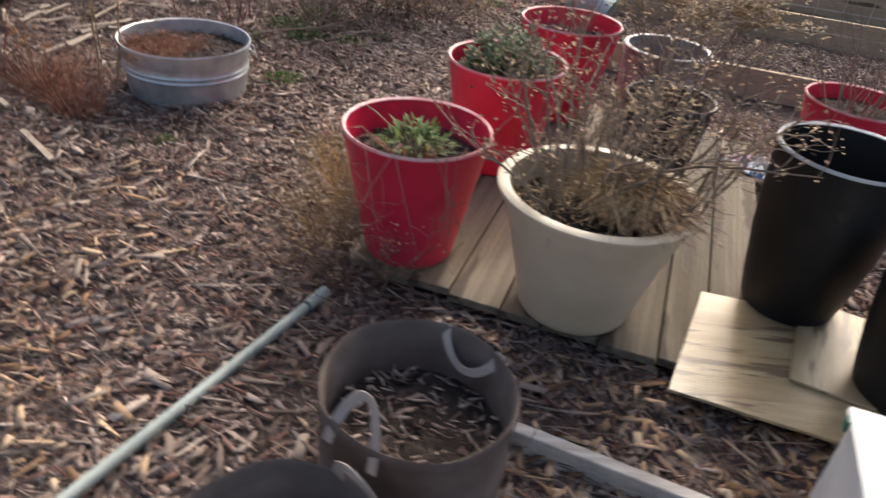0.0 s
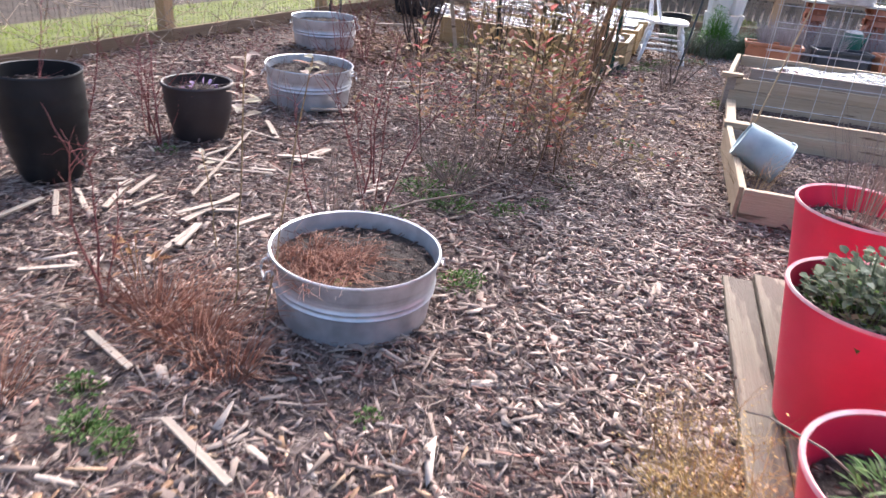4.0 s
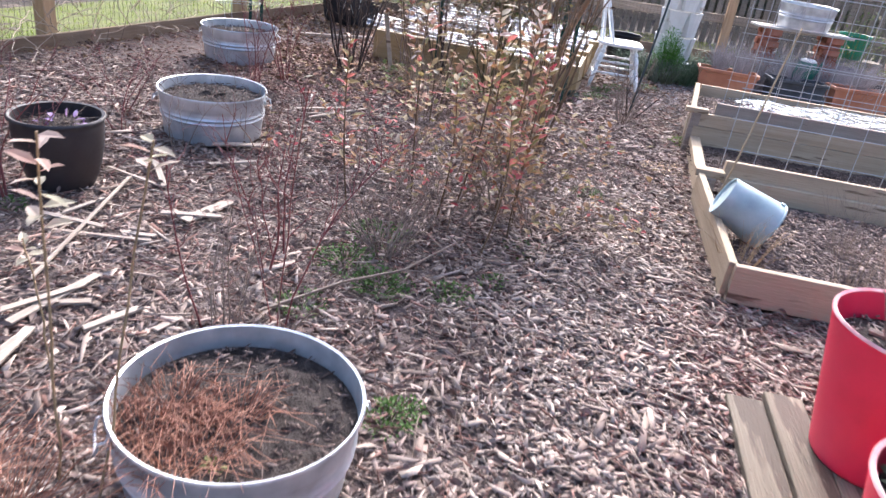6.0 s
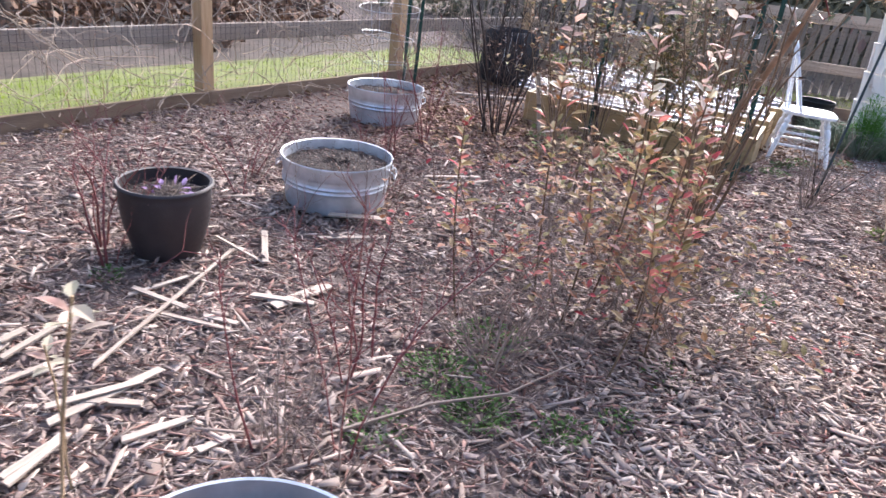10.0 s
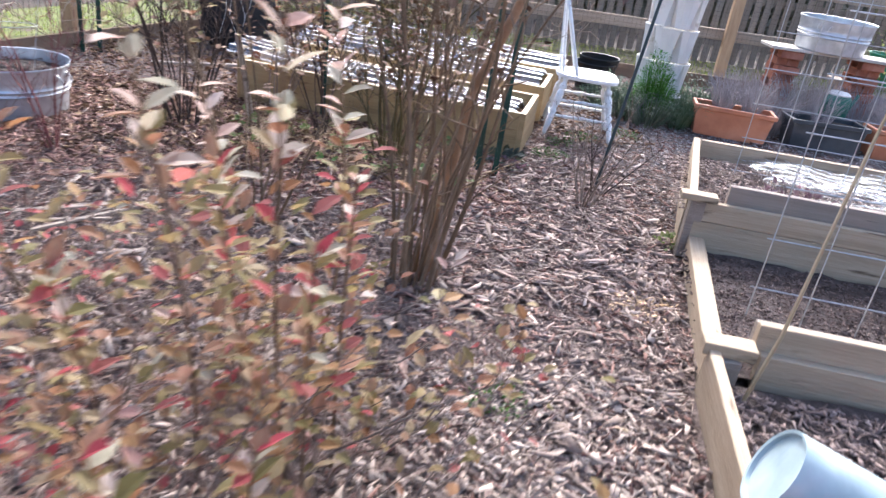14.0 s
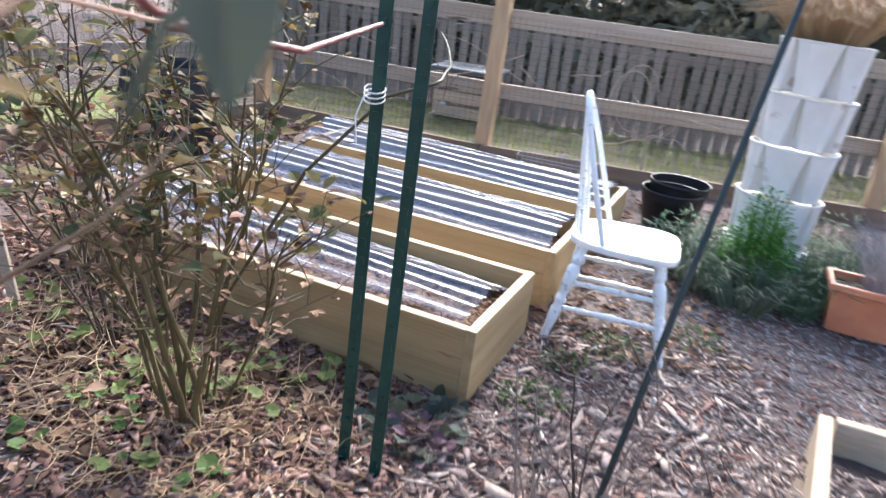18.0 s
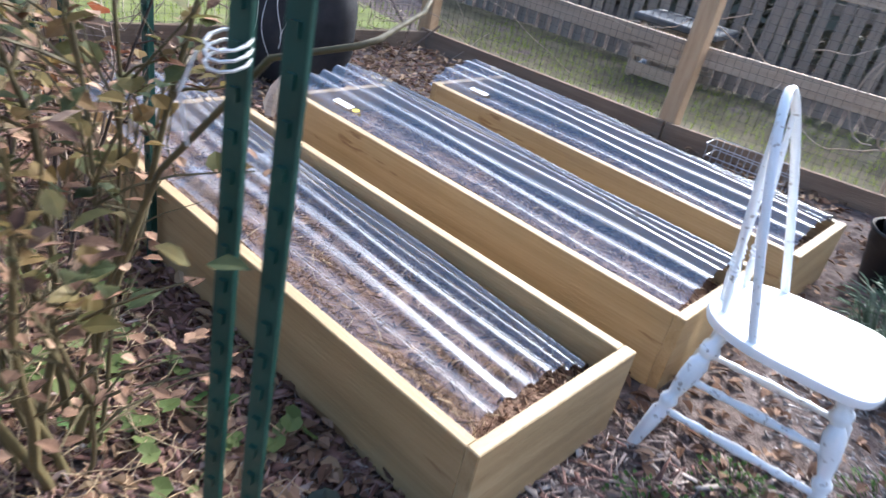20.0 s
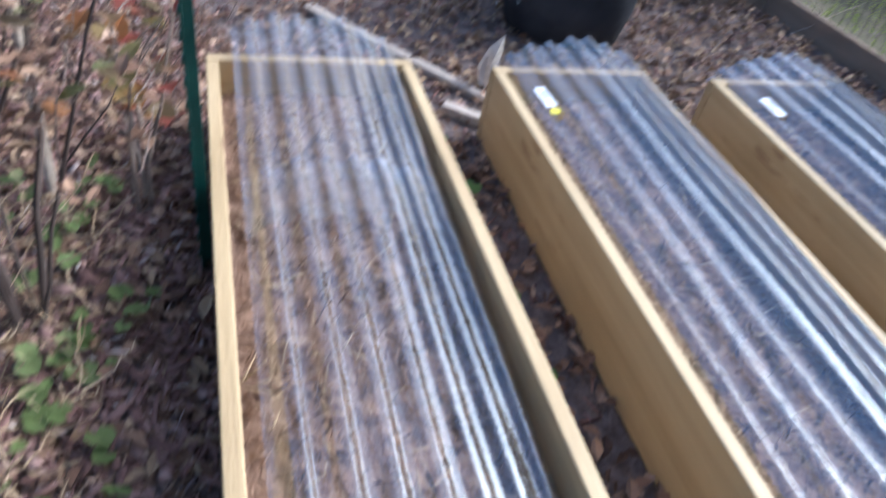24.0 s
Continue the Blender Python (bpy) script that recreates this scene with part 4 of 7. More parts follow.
trellis(1.92, 8.0, 0.24, 11, 7, 0.2, "galvanised wire panel standing in the tall raised bed")
trellis(1.22, 6.42, 0.27, 13, 6, 0.2, "galvanised wire panel behind the cross boards")
single("bamboo_cane", Geo().tube([(1.02, 6.0, 0.0), (1.09, 6.02, 0.3), (1.34, 6.28, 0.9), (1.42, 6.36, 1.08)], 0.008, 0.005, 6), STRAW, "thin pale cane leaning on a wire panel", "cane", smooth=50)


def t_post(x, y, h, lean, label):
    ob = thing("steel_post", pose(x, y, 0, lean[0], lean[1], rng.uniform(-20, 20)), label, "fence post", "green steel posts")
    part("rail", Geo().slab((0, 0, h / 2 - 0.05), (0.017, 0, 0), (0, 0.0025, 0), (0, 0, h / 2 + 0.05)).slab((0, 0.014, h / 2 - 0.05), (0.0022, 0, 0), (0, 0.0115, 0), (0, 0, h / 2 + 0.05)),
         POSTGREEN, ob, bevel=0.0008)
    for k in range(int(h / 0.055)):
        part("stud", Geo().slab((0, -0.0045, 0.06 + k * 0.055), (0.006, 0, 0), (0, 0.0025, 0), (0, 0, 0.009)), POSTGREEN, ob)
    return ob


t_post(0.42, 8.18, 1.62, (-0.6, 0.3), "dark green studded steel post with white twine")
t_post(0.52, 8.14, 1.66, (-0.5, 0.6), "dark green studded steel post beside a raised bed")
t_post(3.0, 7.25, 1.5, (0, 1.0), "dark green steel post holding a wire panel")
t_post(-2.52, 10.2, 1.5, (0, 0), "dark green steel post by the side fence")
t_post(-2.42, 10.3, 1.5, (0, 1), "dark green steel post by the side fence")
t_post(-0.55, 9.035, 1.25, (0.4, -0.3), "thin dark green steel post at the bed corner")
tw = Geo()
for k in range(3):
    tw.tube([(0.42 + 0.026 * math.cos(a), 8.18 + 0.026 * math.sin(a), 1.09 + 0.012 * k + 0.008 * math.sin(a)) for a in (j * 0.63 for j in range(11))], 0.0022, k=4)
tw.tube([(0.40, 8.15, 1.1), (0.385, 8.14, 1.05), (0.39, 8.15, 0.98)], 0.002, k=4)
single("twine", tw, TWINE, "white twine wound round a green steel post", "twine")
single("leaning_pole", Geo().tube([(1.17, 8.19, -0.03), (1.52, 8.68, 1.40), (1.57, 8.75, 1.62)], 0.011, 0.010, 8), POLEDARK, "slim dark pole leaning in the ground", "pole", smooth=50)

# ---------------------------------------------------------------- platform of boards
pl = thing("platform", pose(-0.38, 2.08, 0, 0, 0, 0), "low platform of weathered planks under the flower pots", "platform")
PD, PE = Vector((0.285, 0.9585)), Vector((0.945, -0.327))
w0 = 0.0
for i, (wd, s0, s1, hz) in enumerate([(0.135, 0.05, 2.03, 0.035), (0.14, 0.0, 2.08, 0.052), (0.14, 0.02, 2.0, 0.05), (0.185, 0.0, 2.05, 0.05), (0.14, 0.0, 2.02, 0.052),
                                      (0.185, 0.01, 2.04, 0.05), (0.185, 0.0, 2.0, 0.05), (0.14, 0.02, 2.05, 0.05), (0.185, 0.03, 2.02, 0.05)]):
    c = PE * (w0 + wd / 2)
    a, b = c + PD * s0, c + PD * s1
    board("plank", a, b, wd - 0.006, hz - 0.03, hz, PLANK, pl)
    w0 += wd
for s in (0.25, 1.0, 1.8):
    board("bearer", PD * s + PE * 0.02, PD * s + PE * (w0 - 0.02), 0.04, -0.02, 0.005, WEATHERED, pl)
ply = Geo().add([(*p, z) for z in (0.054, 0.066) for p in ((0.67, 1.58), (1.32, 1.38), (1.56, 1.98), (0.9, 2.1))], [(3, 2, 1, 0), (4, 5, 6, 7), (0, 1, 5, 4), (1, 2, 6, 5), (2, 3, 7, 6), (3, 0, 4, 7)])
single("plywood_sheet", ply, PLYWOOD, "pale stained plywood sheet lying on the planks", "plywood", bevel=0.002)
board("plywood_offcut", (1.16, 1.62), (1.36, 2.06), 0.24, 0.068, 0.08, PLYWOOD)
tagged(bpy.data.objects["plywood_offcut"], "small plywood offcut on the plywood sheet", "plywood")
single("edging_board", Geo().slab((0.3, 1.35, 0.02), (0.48 * 0.934, -0.48 * 0.357, 0), (0.019 * 0.357, 0.019 * 0.934, 0), (0, 0, 0.04)), EDGING,
       "pale painted edging board set in the mulch", "board", bevel=0.003)


# ---------------------------------------------------------------- pots
def shell(r0, r1, h, wall, soil_z, lip=0.012, ribs=(), curve=0.0):
    """Outer and inner profile of a round tapered pot, with a rolled lip and rings (height, depth, width)."""
    out = [(r0 - 0.006, 0.0), (r0, 0.006)]
    n = 22
    for i in range(1, n + 1):
        t = i / n
        r = r0 + (r1 - r0) * t + curve * math.sin(math.pi * t)
        z = h * t
        for zc, dep, wid in ribs:
            r += dep * math.exp(-((z - zc) / wid) ** 2)
        out.append((r, z))
    out += [(r1 + lip, h), (r1 + lip, h + 0.008), (r1 + lip * 0.4, h + 0.014), (r1 - wall, h + 0.01), (r1 - wall, h - 0.01)]
    ri = r0 + (r1 - r0) * (soil_z / h) + curve * math.sin(math.pi * soil_z / h) - wall
    out.append((ri, soil_z - 0.02))
    out.append((0.0, soil_z - 0.025))
    return out, ri


def soil_disc(r, z, mound=0.02, lumps=0.012, rings=9, seg=30):
    V, F = [(0, 0, z + mound)], []
    for i in range(1, rings + 1):
        for j in range(seg):
            a, q = 2 * math.pi * j / seg, r * i / rings
            V.append((q * math.cos(a), q * math.sin(a), z + mound * (1 - (i / rings) ** 2) + rng.gauss(0, lumps * 0.5) * (i < rings)))
    for j in range(seg):
        F.append((0, 1 + j, 1 + (j + 1) % seg))
    for i in range(rings - 1):
        for j in range(seg):
            a, b = 1 + i * seg + j, 1 + i * seg + (j + 1) % seg
            F.append((a, a + seg, b + seg, b))
    return Geo().add(V, F)


def crumbs(r, z, n, material, long=(0.01, 0.035)):
    p = scatter(n, -r, r, -r, r, lambda a, b: a * a + b * b < r * r * 0.93)
    n = len(p)
    return chips_mesh("crumbs", p, z, nrg.uniform(*long, n), nrg.uniform(0.003, 0.011, n), nrg.uniform(0.001, 0.005, n), material, 0.35, 0.016)


def pot(name, x, y, z, r0, r1, h, material, label, soil_z, group="", rim=None, lip=0.012, ribs=(), curve=0.0, wall=0.008, soil=SOIL, debris=CHIP_DARK, tilt=(0, 0), n_debris=160, seg=56):
    ob = thing(name, pose(x, y, z, tilt[0], tilt[1], rng.uniform(0, 360)), label, "plant pot", group)
    prof, ri = shell(r0, r1, h, wall, soil_z, lip, ribs, curve)
    part("body", Geo().lathe(prof, seg), material, ob, smooth=55)
    if rim:
        # thin ring in a paler colour, a painted highlight on the lip
        part("rim", Geo().lathe([(r1 + lip + 0.001, h + 0.006), (r1 + lip + 0.0015, h + 0.01), (r1 + lip * 0.4, h + 0.0165), (r1 - wall - 0.0005, h + 0.0115), (r1 - wall - 0.0005, h + 0.008)], seg, ends=False), rim, ob, "pale rim with its highlight coloured in", smooth=60)
    if soil:
        part("soil", soil_disc(ri + 0.002, soil_z), soil, ob, smooth=70)
        c = part("debris", crumbs(ri, soil_z + 0.004, n_debris, debris), None, ob)
        c["kind"] = "stuff"
    return ob


PZ = 0.052
pot("flower_pot", -0.142, 2.205, PZ, 0.155, 0.245, 0.452, RED, "bright red plastic pot with a green sprouting plant", 0.36, "red plastic pots", REDRIM_HIGHLIGHT, 0.003, n_debris=420)
pot("flower_pot", 0.172, 2.99, PZ, 0.165, 0.25, 0.46, RED, "bright red plastic pot with trailing green foliage", 0.39, "red plastic pots", REDRIM_HIGHLIGHT, 0.003)
pot("flower_pot", 0.512, 3.69, PZ, 0.165, 0.252, 0.472, RED, "bright red plastic pot with dead stalks and debris", 0.39, "red plastic pots", REDRIM_HIGHLIGHT, 0.003, debris=CHIP, n_debris=420)
pot("flower_pot", 1.83, 3.25, 0.0, 0.165, 0.245, 0.42, RED, "red plastic pot with a grey dry bush", 0.36, "red plastic pots", REDRIM_HIGHLIGHT, 0.003)
pot("flower_pot", 0.43, 1.965, PZ, 0.178, 0.29, 0.425, CREAM, "cream plastic pot with a large dry bush", 0.35, "", None, 0.02, [(0.37, 0.006, 0.03), (0.025, 0.004, 0.012)], debris=STRAW, n_debris=900, wall=0.016)
pot("flower_pot", 1.19, 2.09, 0.068, 0.15, 0.216, 0.565, BLACK, "tall black plastic pot with a pale rim", 0.1, "black pots", RIMPALE, 0.006, [(0.08 + 0.022 * k, 0.0016, 0.006) for k in range(20)], 0.012)
pot("flower_pot", 1.4, 1.66, 0.068, 0.15, 0.205, 0.42, BLACK, "black plastic pot with green leaves", 0.3, "black pots", None, 0.006, [(0.05 + 0.03 * k, 0.0016, 0.008) for k in range(12)], 0.01)
pot("flower_pot", 1.06, 3.83, 0.0, 0.175, 0.215, 0.41, GREYPOT, "grey resin pot holding a plastic block", 0.3, "", None, 0.02, [(0.37, 0.008, 0.02)], 0.025)
pot("flower_pot", 0.93, 3.13, PZ, 0.15, 0.2, 0.33, BROWNPOT, "dark plastic pot of dry golden grass", 0.25, "", None, 0.008)
pot("flower_pot", -3.11, 4.62, 0.0, 0.138, 0.203, 0.54, BLACK, "tall black ribbed plastic pot on the mulch", 0.47, "black pots", None, 0.006, [(0.05 + 0.035 * k, 0.004, 0.008) for k in range(14)], 0.026)
pot("flower_pot", -2.605, 5.43, 0.0, 0.14, 0.2, 0.335, BROWNPOT, "dark brown ribbed plastic pot with faded purple flowers", 0.28, "", None, 0.012, [(0.05 + 0.03 * k, 0.004, 0.008) for k in range(9)], 0.016)
pot("flower_pot", -3.5, 3.6, 0.0, 0.135, 0.205, 0.4, BLACK, "black ribbed plastic pot with soil near the brim", 0.35, "black pots", None, 0.008, [(0.05 + 0.035 * k, 0.004, 0.008) for k in range(10)], 0.016)
for k, (dx, dz) in enumerate(((0, 0), (0.05, 0.05))):
    pot("nursery_pot", 1.95 + dx, 11.08 + dx, dz, 0.15, 0.195, 0.25, BLACK, "empty black nursery pot by the fence", 0.02, "stacked nursery pots", None, 0.008, [(0.2, 0.004, 0.02)], soil=None)

single("plastic_block", Geo().slab((0, 0, 0), (0.045, 0, 0), (0, 0.035, 0), (0, 0, 0.022)), surf("mint_plastic", [(0.28, 0.42, 0.38), (0.4, 0.55, 0.5)], 8, 0.5), "small mint green plastic block in a pot", "plastic block", m=pose(1.0, 3.8, 0.335, 4, 8, 30), bevel=0.006)


# galvanised tubs
def tub(x, y, r, h, yaw, label, soil_z, rust=False):
    ob = thing("stock_tank", pose(x, y, 0, rng.uniform(-0.8, 0.8), rng.uniform(-0.8, 0.8), yaw), label, "metal tub", "galvanised tubs")
    r0 = r * 0.91
    prof = [(r0 - 0.01, 0.0), (r0, 0.01)]
    for i in range(1, 33):
        t = i / 32
        q = r0 + (r - r0) * t
        z = h * t
        for zc in (0.5, 0.6):
            q += 0.0085 * math.exp(-((z / h - zc) / 0.022) ** 2)
        q -= 0.004 * math.exp(-((z / h - 0.72) / 0.02) ** 2)
        prof.append((q, z))
    prof += [(r + 0.006, h - 0.004), (r + 0.009, h + 0.003), (r + 0.005, h + 0.010), (r - 0.002, h + 0.007), (r - 0.003, h - 0.004)]
    ri = r0 + (r - r0) * soil_z / h - 0.003
    prof += [(ri, soil_z - 0.02), (0, soil_z - 0.02)]
    part("body", Geo().lathe(prof, 72), STEEL, ob, smooth=60)
    part("soil", soil_disc(ri + 0.002, soil_z, 0.015, 0.016, 11, 40), SOIL, ob, smooth=70)
    d = part("debris", crumbs(ri, soil_z + 0.003, 650, CHIP_DARK), None, ob)
    d["kind"] = "stuff"
    for s in (-1, 1):
        hx = s * (r + 0.004)
        hd = part("handle", Geo().tube([(hx, -0.05, h * 0.84), (hx + s * 0.018, -0.05, h * 0.82), (hx + s * 0.026, -0.045, h * 0.7), (hx + s * 0.026, 0.045, h * 0.7), (hx + s * 0.018, 0.05, h * 0.82), (hx, 0.05, h * 0.84)], 0.004, k=6), STEEL, ob, "drop handle", smooth=50)
        for yy in (-0.05, 0.05):
            part("handle_lug", Geo().slab((hx - s * 0.004, yy, h * 0.84), (0.005, 0, 0), (0, 0.014, 0), (0, 0, 0.012)), STEEL, hd, bevel=0.002)
    return ob


tub(-1.423, 3.555, 0.315, 0.262, 20, "round galvanised tub with soil and rusty dry stems", 0.2)
tub(-2.27, 1.66, 0.325, 0.275, 50, "round galvanised tub filled with mulch and soil", 0.22)
tub(-2.108, 6.44, 0.315, 0.275, 5, "round galvanised tub of bare soil on the mulch", 0.22)
tub(-2.33, 8.55, 0.32, 0.282, -10, "round galvanised tub with a wire plant support", 0.22)


# fabric grow bags
def grow_bag(x, y, r, h, yaw, label, soil_z):
    ob = thing("grow_bag", pose(x, y, 0, 0, 0, yaw), label, "grow bag", "fabric grow bags")
    ph = rng.uniform(0, 6)

    def wave(a, i):
        return 1 + (0.02 * math.sin(2 * a + ph) + 0.013 * math.sin(5 * a + 2 * ph) + 0.007 * math.sin(9 * a + i * 0.4)) * min(1, i / 5)
    prof = [(r * 0.93, 0.0), (r * 0.96, 0.012)] + [(r * (0.96 + 0.03 * t + 0.014 * math.sin(7 * t)), h * t) for t in (k / 12 for k in range(1, 13))]
    prof += [(r * 0.985, h + 0.005), (r * 0.965, h), (r * 0.955, soil_z - 0.02), (0, soil_z - 0.02)]
    part("bag", Geo().lathe(prof, 60, wave=wave), BAGCLOTH, ob, smooth=60)
    part("soil", soil_disc(r * 0.95, soil_z, 0.01, 0.016), SOIL, ob, smooth=70)
    d = part("debris", crumbs(r * 0.93, soil_z + 0.004, 420, CHIP, (0.015, 0.05)), None, ob)
    d["kind"] = "stuff"
    for s, fold in ((0.0, 0), (math.pi, 1)):
        c = Vector((math.cos(s), math.sin(s), 0))
        t = Vector((-c.y, c.x, 0))
        path = []
        for k in range(17):
            q = k / 16
            lift = math.sin(math.pi * q) ** 0.6
            if fold:
                path.append(c * (r * 0.925 - 0.03 * lift) + t * ((q - 0.5) * 0.17) + Vector((0, 0, h + 0.004 - 0.085 * lift)))
            else:
                path.append(c * (r * 0.99 - 0.05 * lift) + t * ((q - 0.5) * 0.13) + Vector((0, 0, h - 0.05 + 0.14 * lift)))
        V, F = [], []
        for k, p in enumerate(path):
            d = (path[min(16, k + 1)] - path[max(0, k - 1)]).normalized()
            w = d.cross(c).normalized() * 0.0125
            V += [p - w - c * 0.001, p + w - c * 0.001, p + w + c * 0.001, p - w + c * 0.001]
        for k in range(16):
            F += [(k * 4 + j, k * 4 + (j + 1) % 4, k * 4 + 4 + (j + 1) % 4, k * 4 + 4 + j) for j in range(4)]
        g = Geo().add(V, F)
        part("strap", g, STRAP, ob, "pale webbing handle", smooth=50)
    return ob


grow_bag(-0.043, 1.246, 0.232, 0.3, 235, "grey felt grow bag half full of soil", 0.14)
grow_bag(-0.25, 0.76, 0.225, 0.31, 55, "grey felt grow bag with webbing handles", 0.13)

# the tall black bag by the cold frames
ob = thing("grow_bag", pose(-1.49, 11.16, 0, 0, 0, 10) @ Matrix.Diagonal((1.15, 1.12, 1.0, 1.0)), "tall black fabric bag tied with white string", "grow bag")
part("bag", Geo().lathe([(0.22, 0), (0.25, 0.03), (0.285, 0.2), (0.29, 0.4), (0.265, 0.58), (0.24, 0.62), (0.22, 0.6), (0.2, 0.5), (0, 0.5)], 40,
     wave=lambda a, i: 1 + 0.06 * math.sin(3 * a + 0.3 * i) + 0.035 * math.sin(7 * a + i) * min(1, i / 2)), BLACKBAG, ob, smooth=50)
for k in range(4):
    x = -0.09 + 0.06 * k
    pts = [(x + 0.035 * math.sin(5 * q + 2 * k) * q, -0.29 - 0.02 * math.sin(3 * q) - 0.012 * k * q, 0.62 - (0.5 - 0.06 * k) * q) for q in (j / 12 for j in range(13))]
    part("string", Geo().tube(pts, 0.0017, k=4), TWINE, ob)

# pail lying on its side in the low bed
pa, pb = Vector((0.745, 5.43, 0.285)), Vector((1.02, 5.31, 0.155))
pail = thing("pail", Matrix.Translation(pa) @ (pb - pa).to_track_quat("Z", "Y").to_matrix().to_4x4(), "dull zinc pail tipped over the bed's edge", "pail")
part("body", Geo().lathe([(0.0, 0.012), (0.098, 0.01), (0.102, 0.0), (0.11, -0.002), (0.112, 0.012), (0.112, 0.02), (0.138, 0.28), (0.143, 0.284), (0.14, 0.29), (0.134, 0.28), (0.108, 0.03), (0.0, 0.026)], 48), PAILZINC, pail, smooth=40)
part("bail", Geo().tube([(0.0, 0.138, 0.265), (0.04, 0.14, 0.28), (0.11, 0.09, 0.3), (0.135, 0, 0.305), (0.11, -0.09, 0.3), (0.04, -0.14, 0.28), (0.0, -0.138, 0.265)], 0.0025, k=5), WIRE, pail)
for s_ in (-1, 1):
    part("lug", Geo().slab((0, s_ * 0.141, 0.262), (0.014, 0, 0), (0, 0.003, 0), (0, 0, 0.012)), PAILZINC, pail, bevel=0.001)

# pipe on the mulch
single("pipe", Geo().tube([(-0.431, 1.81, 0.03), (-0.62, 1.425, 0.026), (-1.1, 0.445, 0.024)], 0.017, k=14).tube([(-0.426, 1.82, 0.031), (-0.385, 1.905, 0.032)], 0.02, k=14), PIPE, "long grey metal pipe lying on the mulch", "pipe", smooth=50)

# white bin at the platform's corner
ob = thing("storage_bin", pose(1.185, 1.025, 0, 0, 0, -17), "white plastic bin with a green tag", "bin")
part("body", Geo().slab((0, 0, 0.15), (0.27, 0, 0), (0, 0.2, 0), (0, 0, 0.15)), surf("bright_white_plastic", [(0.78, 0.78, 0.77), (0.84, 0.84, 0.83)], 4, 0.4, bump=0.03), ob, bevel=0.012)
part("lid", Geo().slab((0, 0, 0.31), (0.285, 0, 0), (0, 0.215, 0), (0, 0, 0.012)), bpy.data.materials["bright_white_plastic"], ob, bevel=0.006)
part("tag", Geo().slab((-0.288, 0.17, 0.3), (0.003, 0, 0), (0, 0.014, 0), (0, 0, 0.016)), GREENCAN, ob, "small green tag")

# litter on the platform
for k in range(6):
    x, y = 1.33 + 0.045 * k + rng.uniform(-0.03, 0.03), 3.24 + rng.uniform(-0.09, 0.09)
    yaw = rng.uniform(0, 180)
    g = Geo()
    n = 7
    V = [((i / (n - 1) - 0.5) * 0.2, (j / (n - 1) - 0.5) * 0.11, 0.02 + 0.018 * math.sin(5 * i + k) * math.cos(3 * j)) for j in range(n) for i in range(n)]
    g.add(V, [(j * n + i, j * n + i + 1, (j + 1) * n + i + 1, (j + 1) * n + i) for j in range(n - 1) for i in range(n - 1)])
    o = single("paper_sheet", g, (BLUEPAPER, PAPER, PINKBIT)[k % 3] if k < 5 else PAPER, "crumpled printed paper lying on the ground", "paper", "litter", m=pose(x, y, 0.02 + 0.006 * k, 0, 0, yaw), smooth=60)
    o.modifiers.new("thick", "SOLIDIFY").thickness = 0.001

# ---------------------------------------------------------------- white chair
ch = thing("chair", pose(1.34, 9.36, 0, 0, 0, -12.0), "chipped white painted wooden bow-back chair on the mulch", "chair")


def seat():
    V, F, n = [], [], 48
    rows = [(0.9, 0.418), (0.985, 0.424), (1.0, 0.436), (0.985, 0.449), (0.9, 0.455), (0.5, 0.447), (0.0, 0.445)]
    for s, z in rows:
        for j in range(n):
            a = 2 * math.pi * j / n
            c, q = math.cos(a), math.sin(a)
            x = math.copysign(abs(c) ** (0.45 if c > 0 else 0.8), c) * 0.23
            y = math.copysign(abs(q) ** (0.45 if c > 0 else 0.6), q) * (0.21 + 0.012 * c)
            V.append((x * s, y * s, z))
    for i in range(len(rows) - 1):
        for j in range(n):
            F.append((i * n + j, i * n + (j + 1) % n, (i + 1) * n + (j + 1) % n, (i + 1) * n + j))
    F.append(tuple(range(n - 1, -1, -1)))
    return Geo().add(V, F)


part("seat", seat(), SEATPAINT, ch, "white scooped seat", smooth=50)
TURN = [(0.013, 0.0), (0.016, 0.06), (0.02, 0.2), (0.024, 0.34), (0.016, 0.38), (0.024, 0.42), (0.024, 0.45), (0.016, 0.48), (0.019, 0.52), (0.026, 0.62), (0.0275, 0.74), (0.017, 0.8),
        (0.0275, 0.835), (0.0275, 0.865), (0.016, 0.9), (0.019, 1.0)]
legs = {}
for sx in (-1, 1):
    for sy in (-1, 1):
        foot, top = Vector((sx * 0.245, sy * 0.22, 0.0)), Vector((sx * 0.15, sy * 0.14, 0.425))
        legs[sx, sy] = (foot, top)
        part("leg", Geo().lathe(TURN, 14, axis=(foot, top)), CHAIRPAINT, ch, smooth=50)
RUNG = [(0.008, 0), (0.011, 0.1), (0.009, 0.16), (0.013, 0.25), (0.009, 0.3), (0.0155, 0.5), (0.009, 0.7), (0.013, 0.75), (0.009, 0.84), (0.011, 0.9), (0.008, 1)]


def on_leg(k, t):
    return legs[k][0].lerp(legs[k][1], t)


for a, b, t in (((-1, -1), (1, -1), 0.36), ((-1, 1), (1, 1), 0.36), ((1, -1), (1, 1), 0.5), ((-1, -1), (-1, 1), 0.3), ((-1, -1), (1, -1), 0.62), ((-1, 1), (1, 1), 0.62)):
    part("stretcher", Geo().lathe(RUNG, 12, axis=(on_leg(a, t), on_leg(b, t))), CHAIRPAINT, ch, smooth=50)
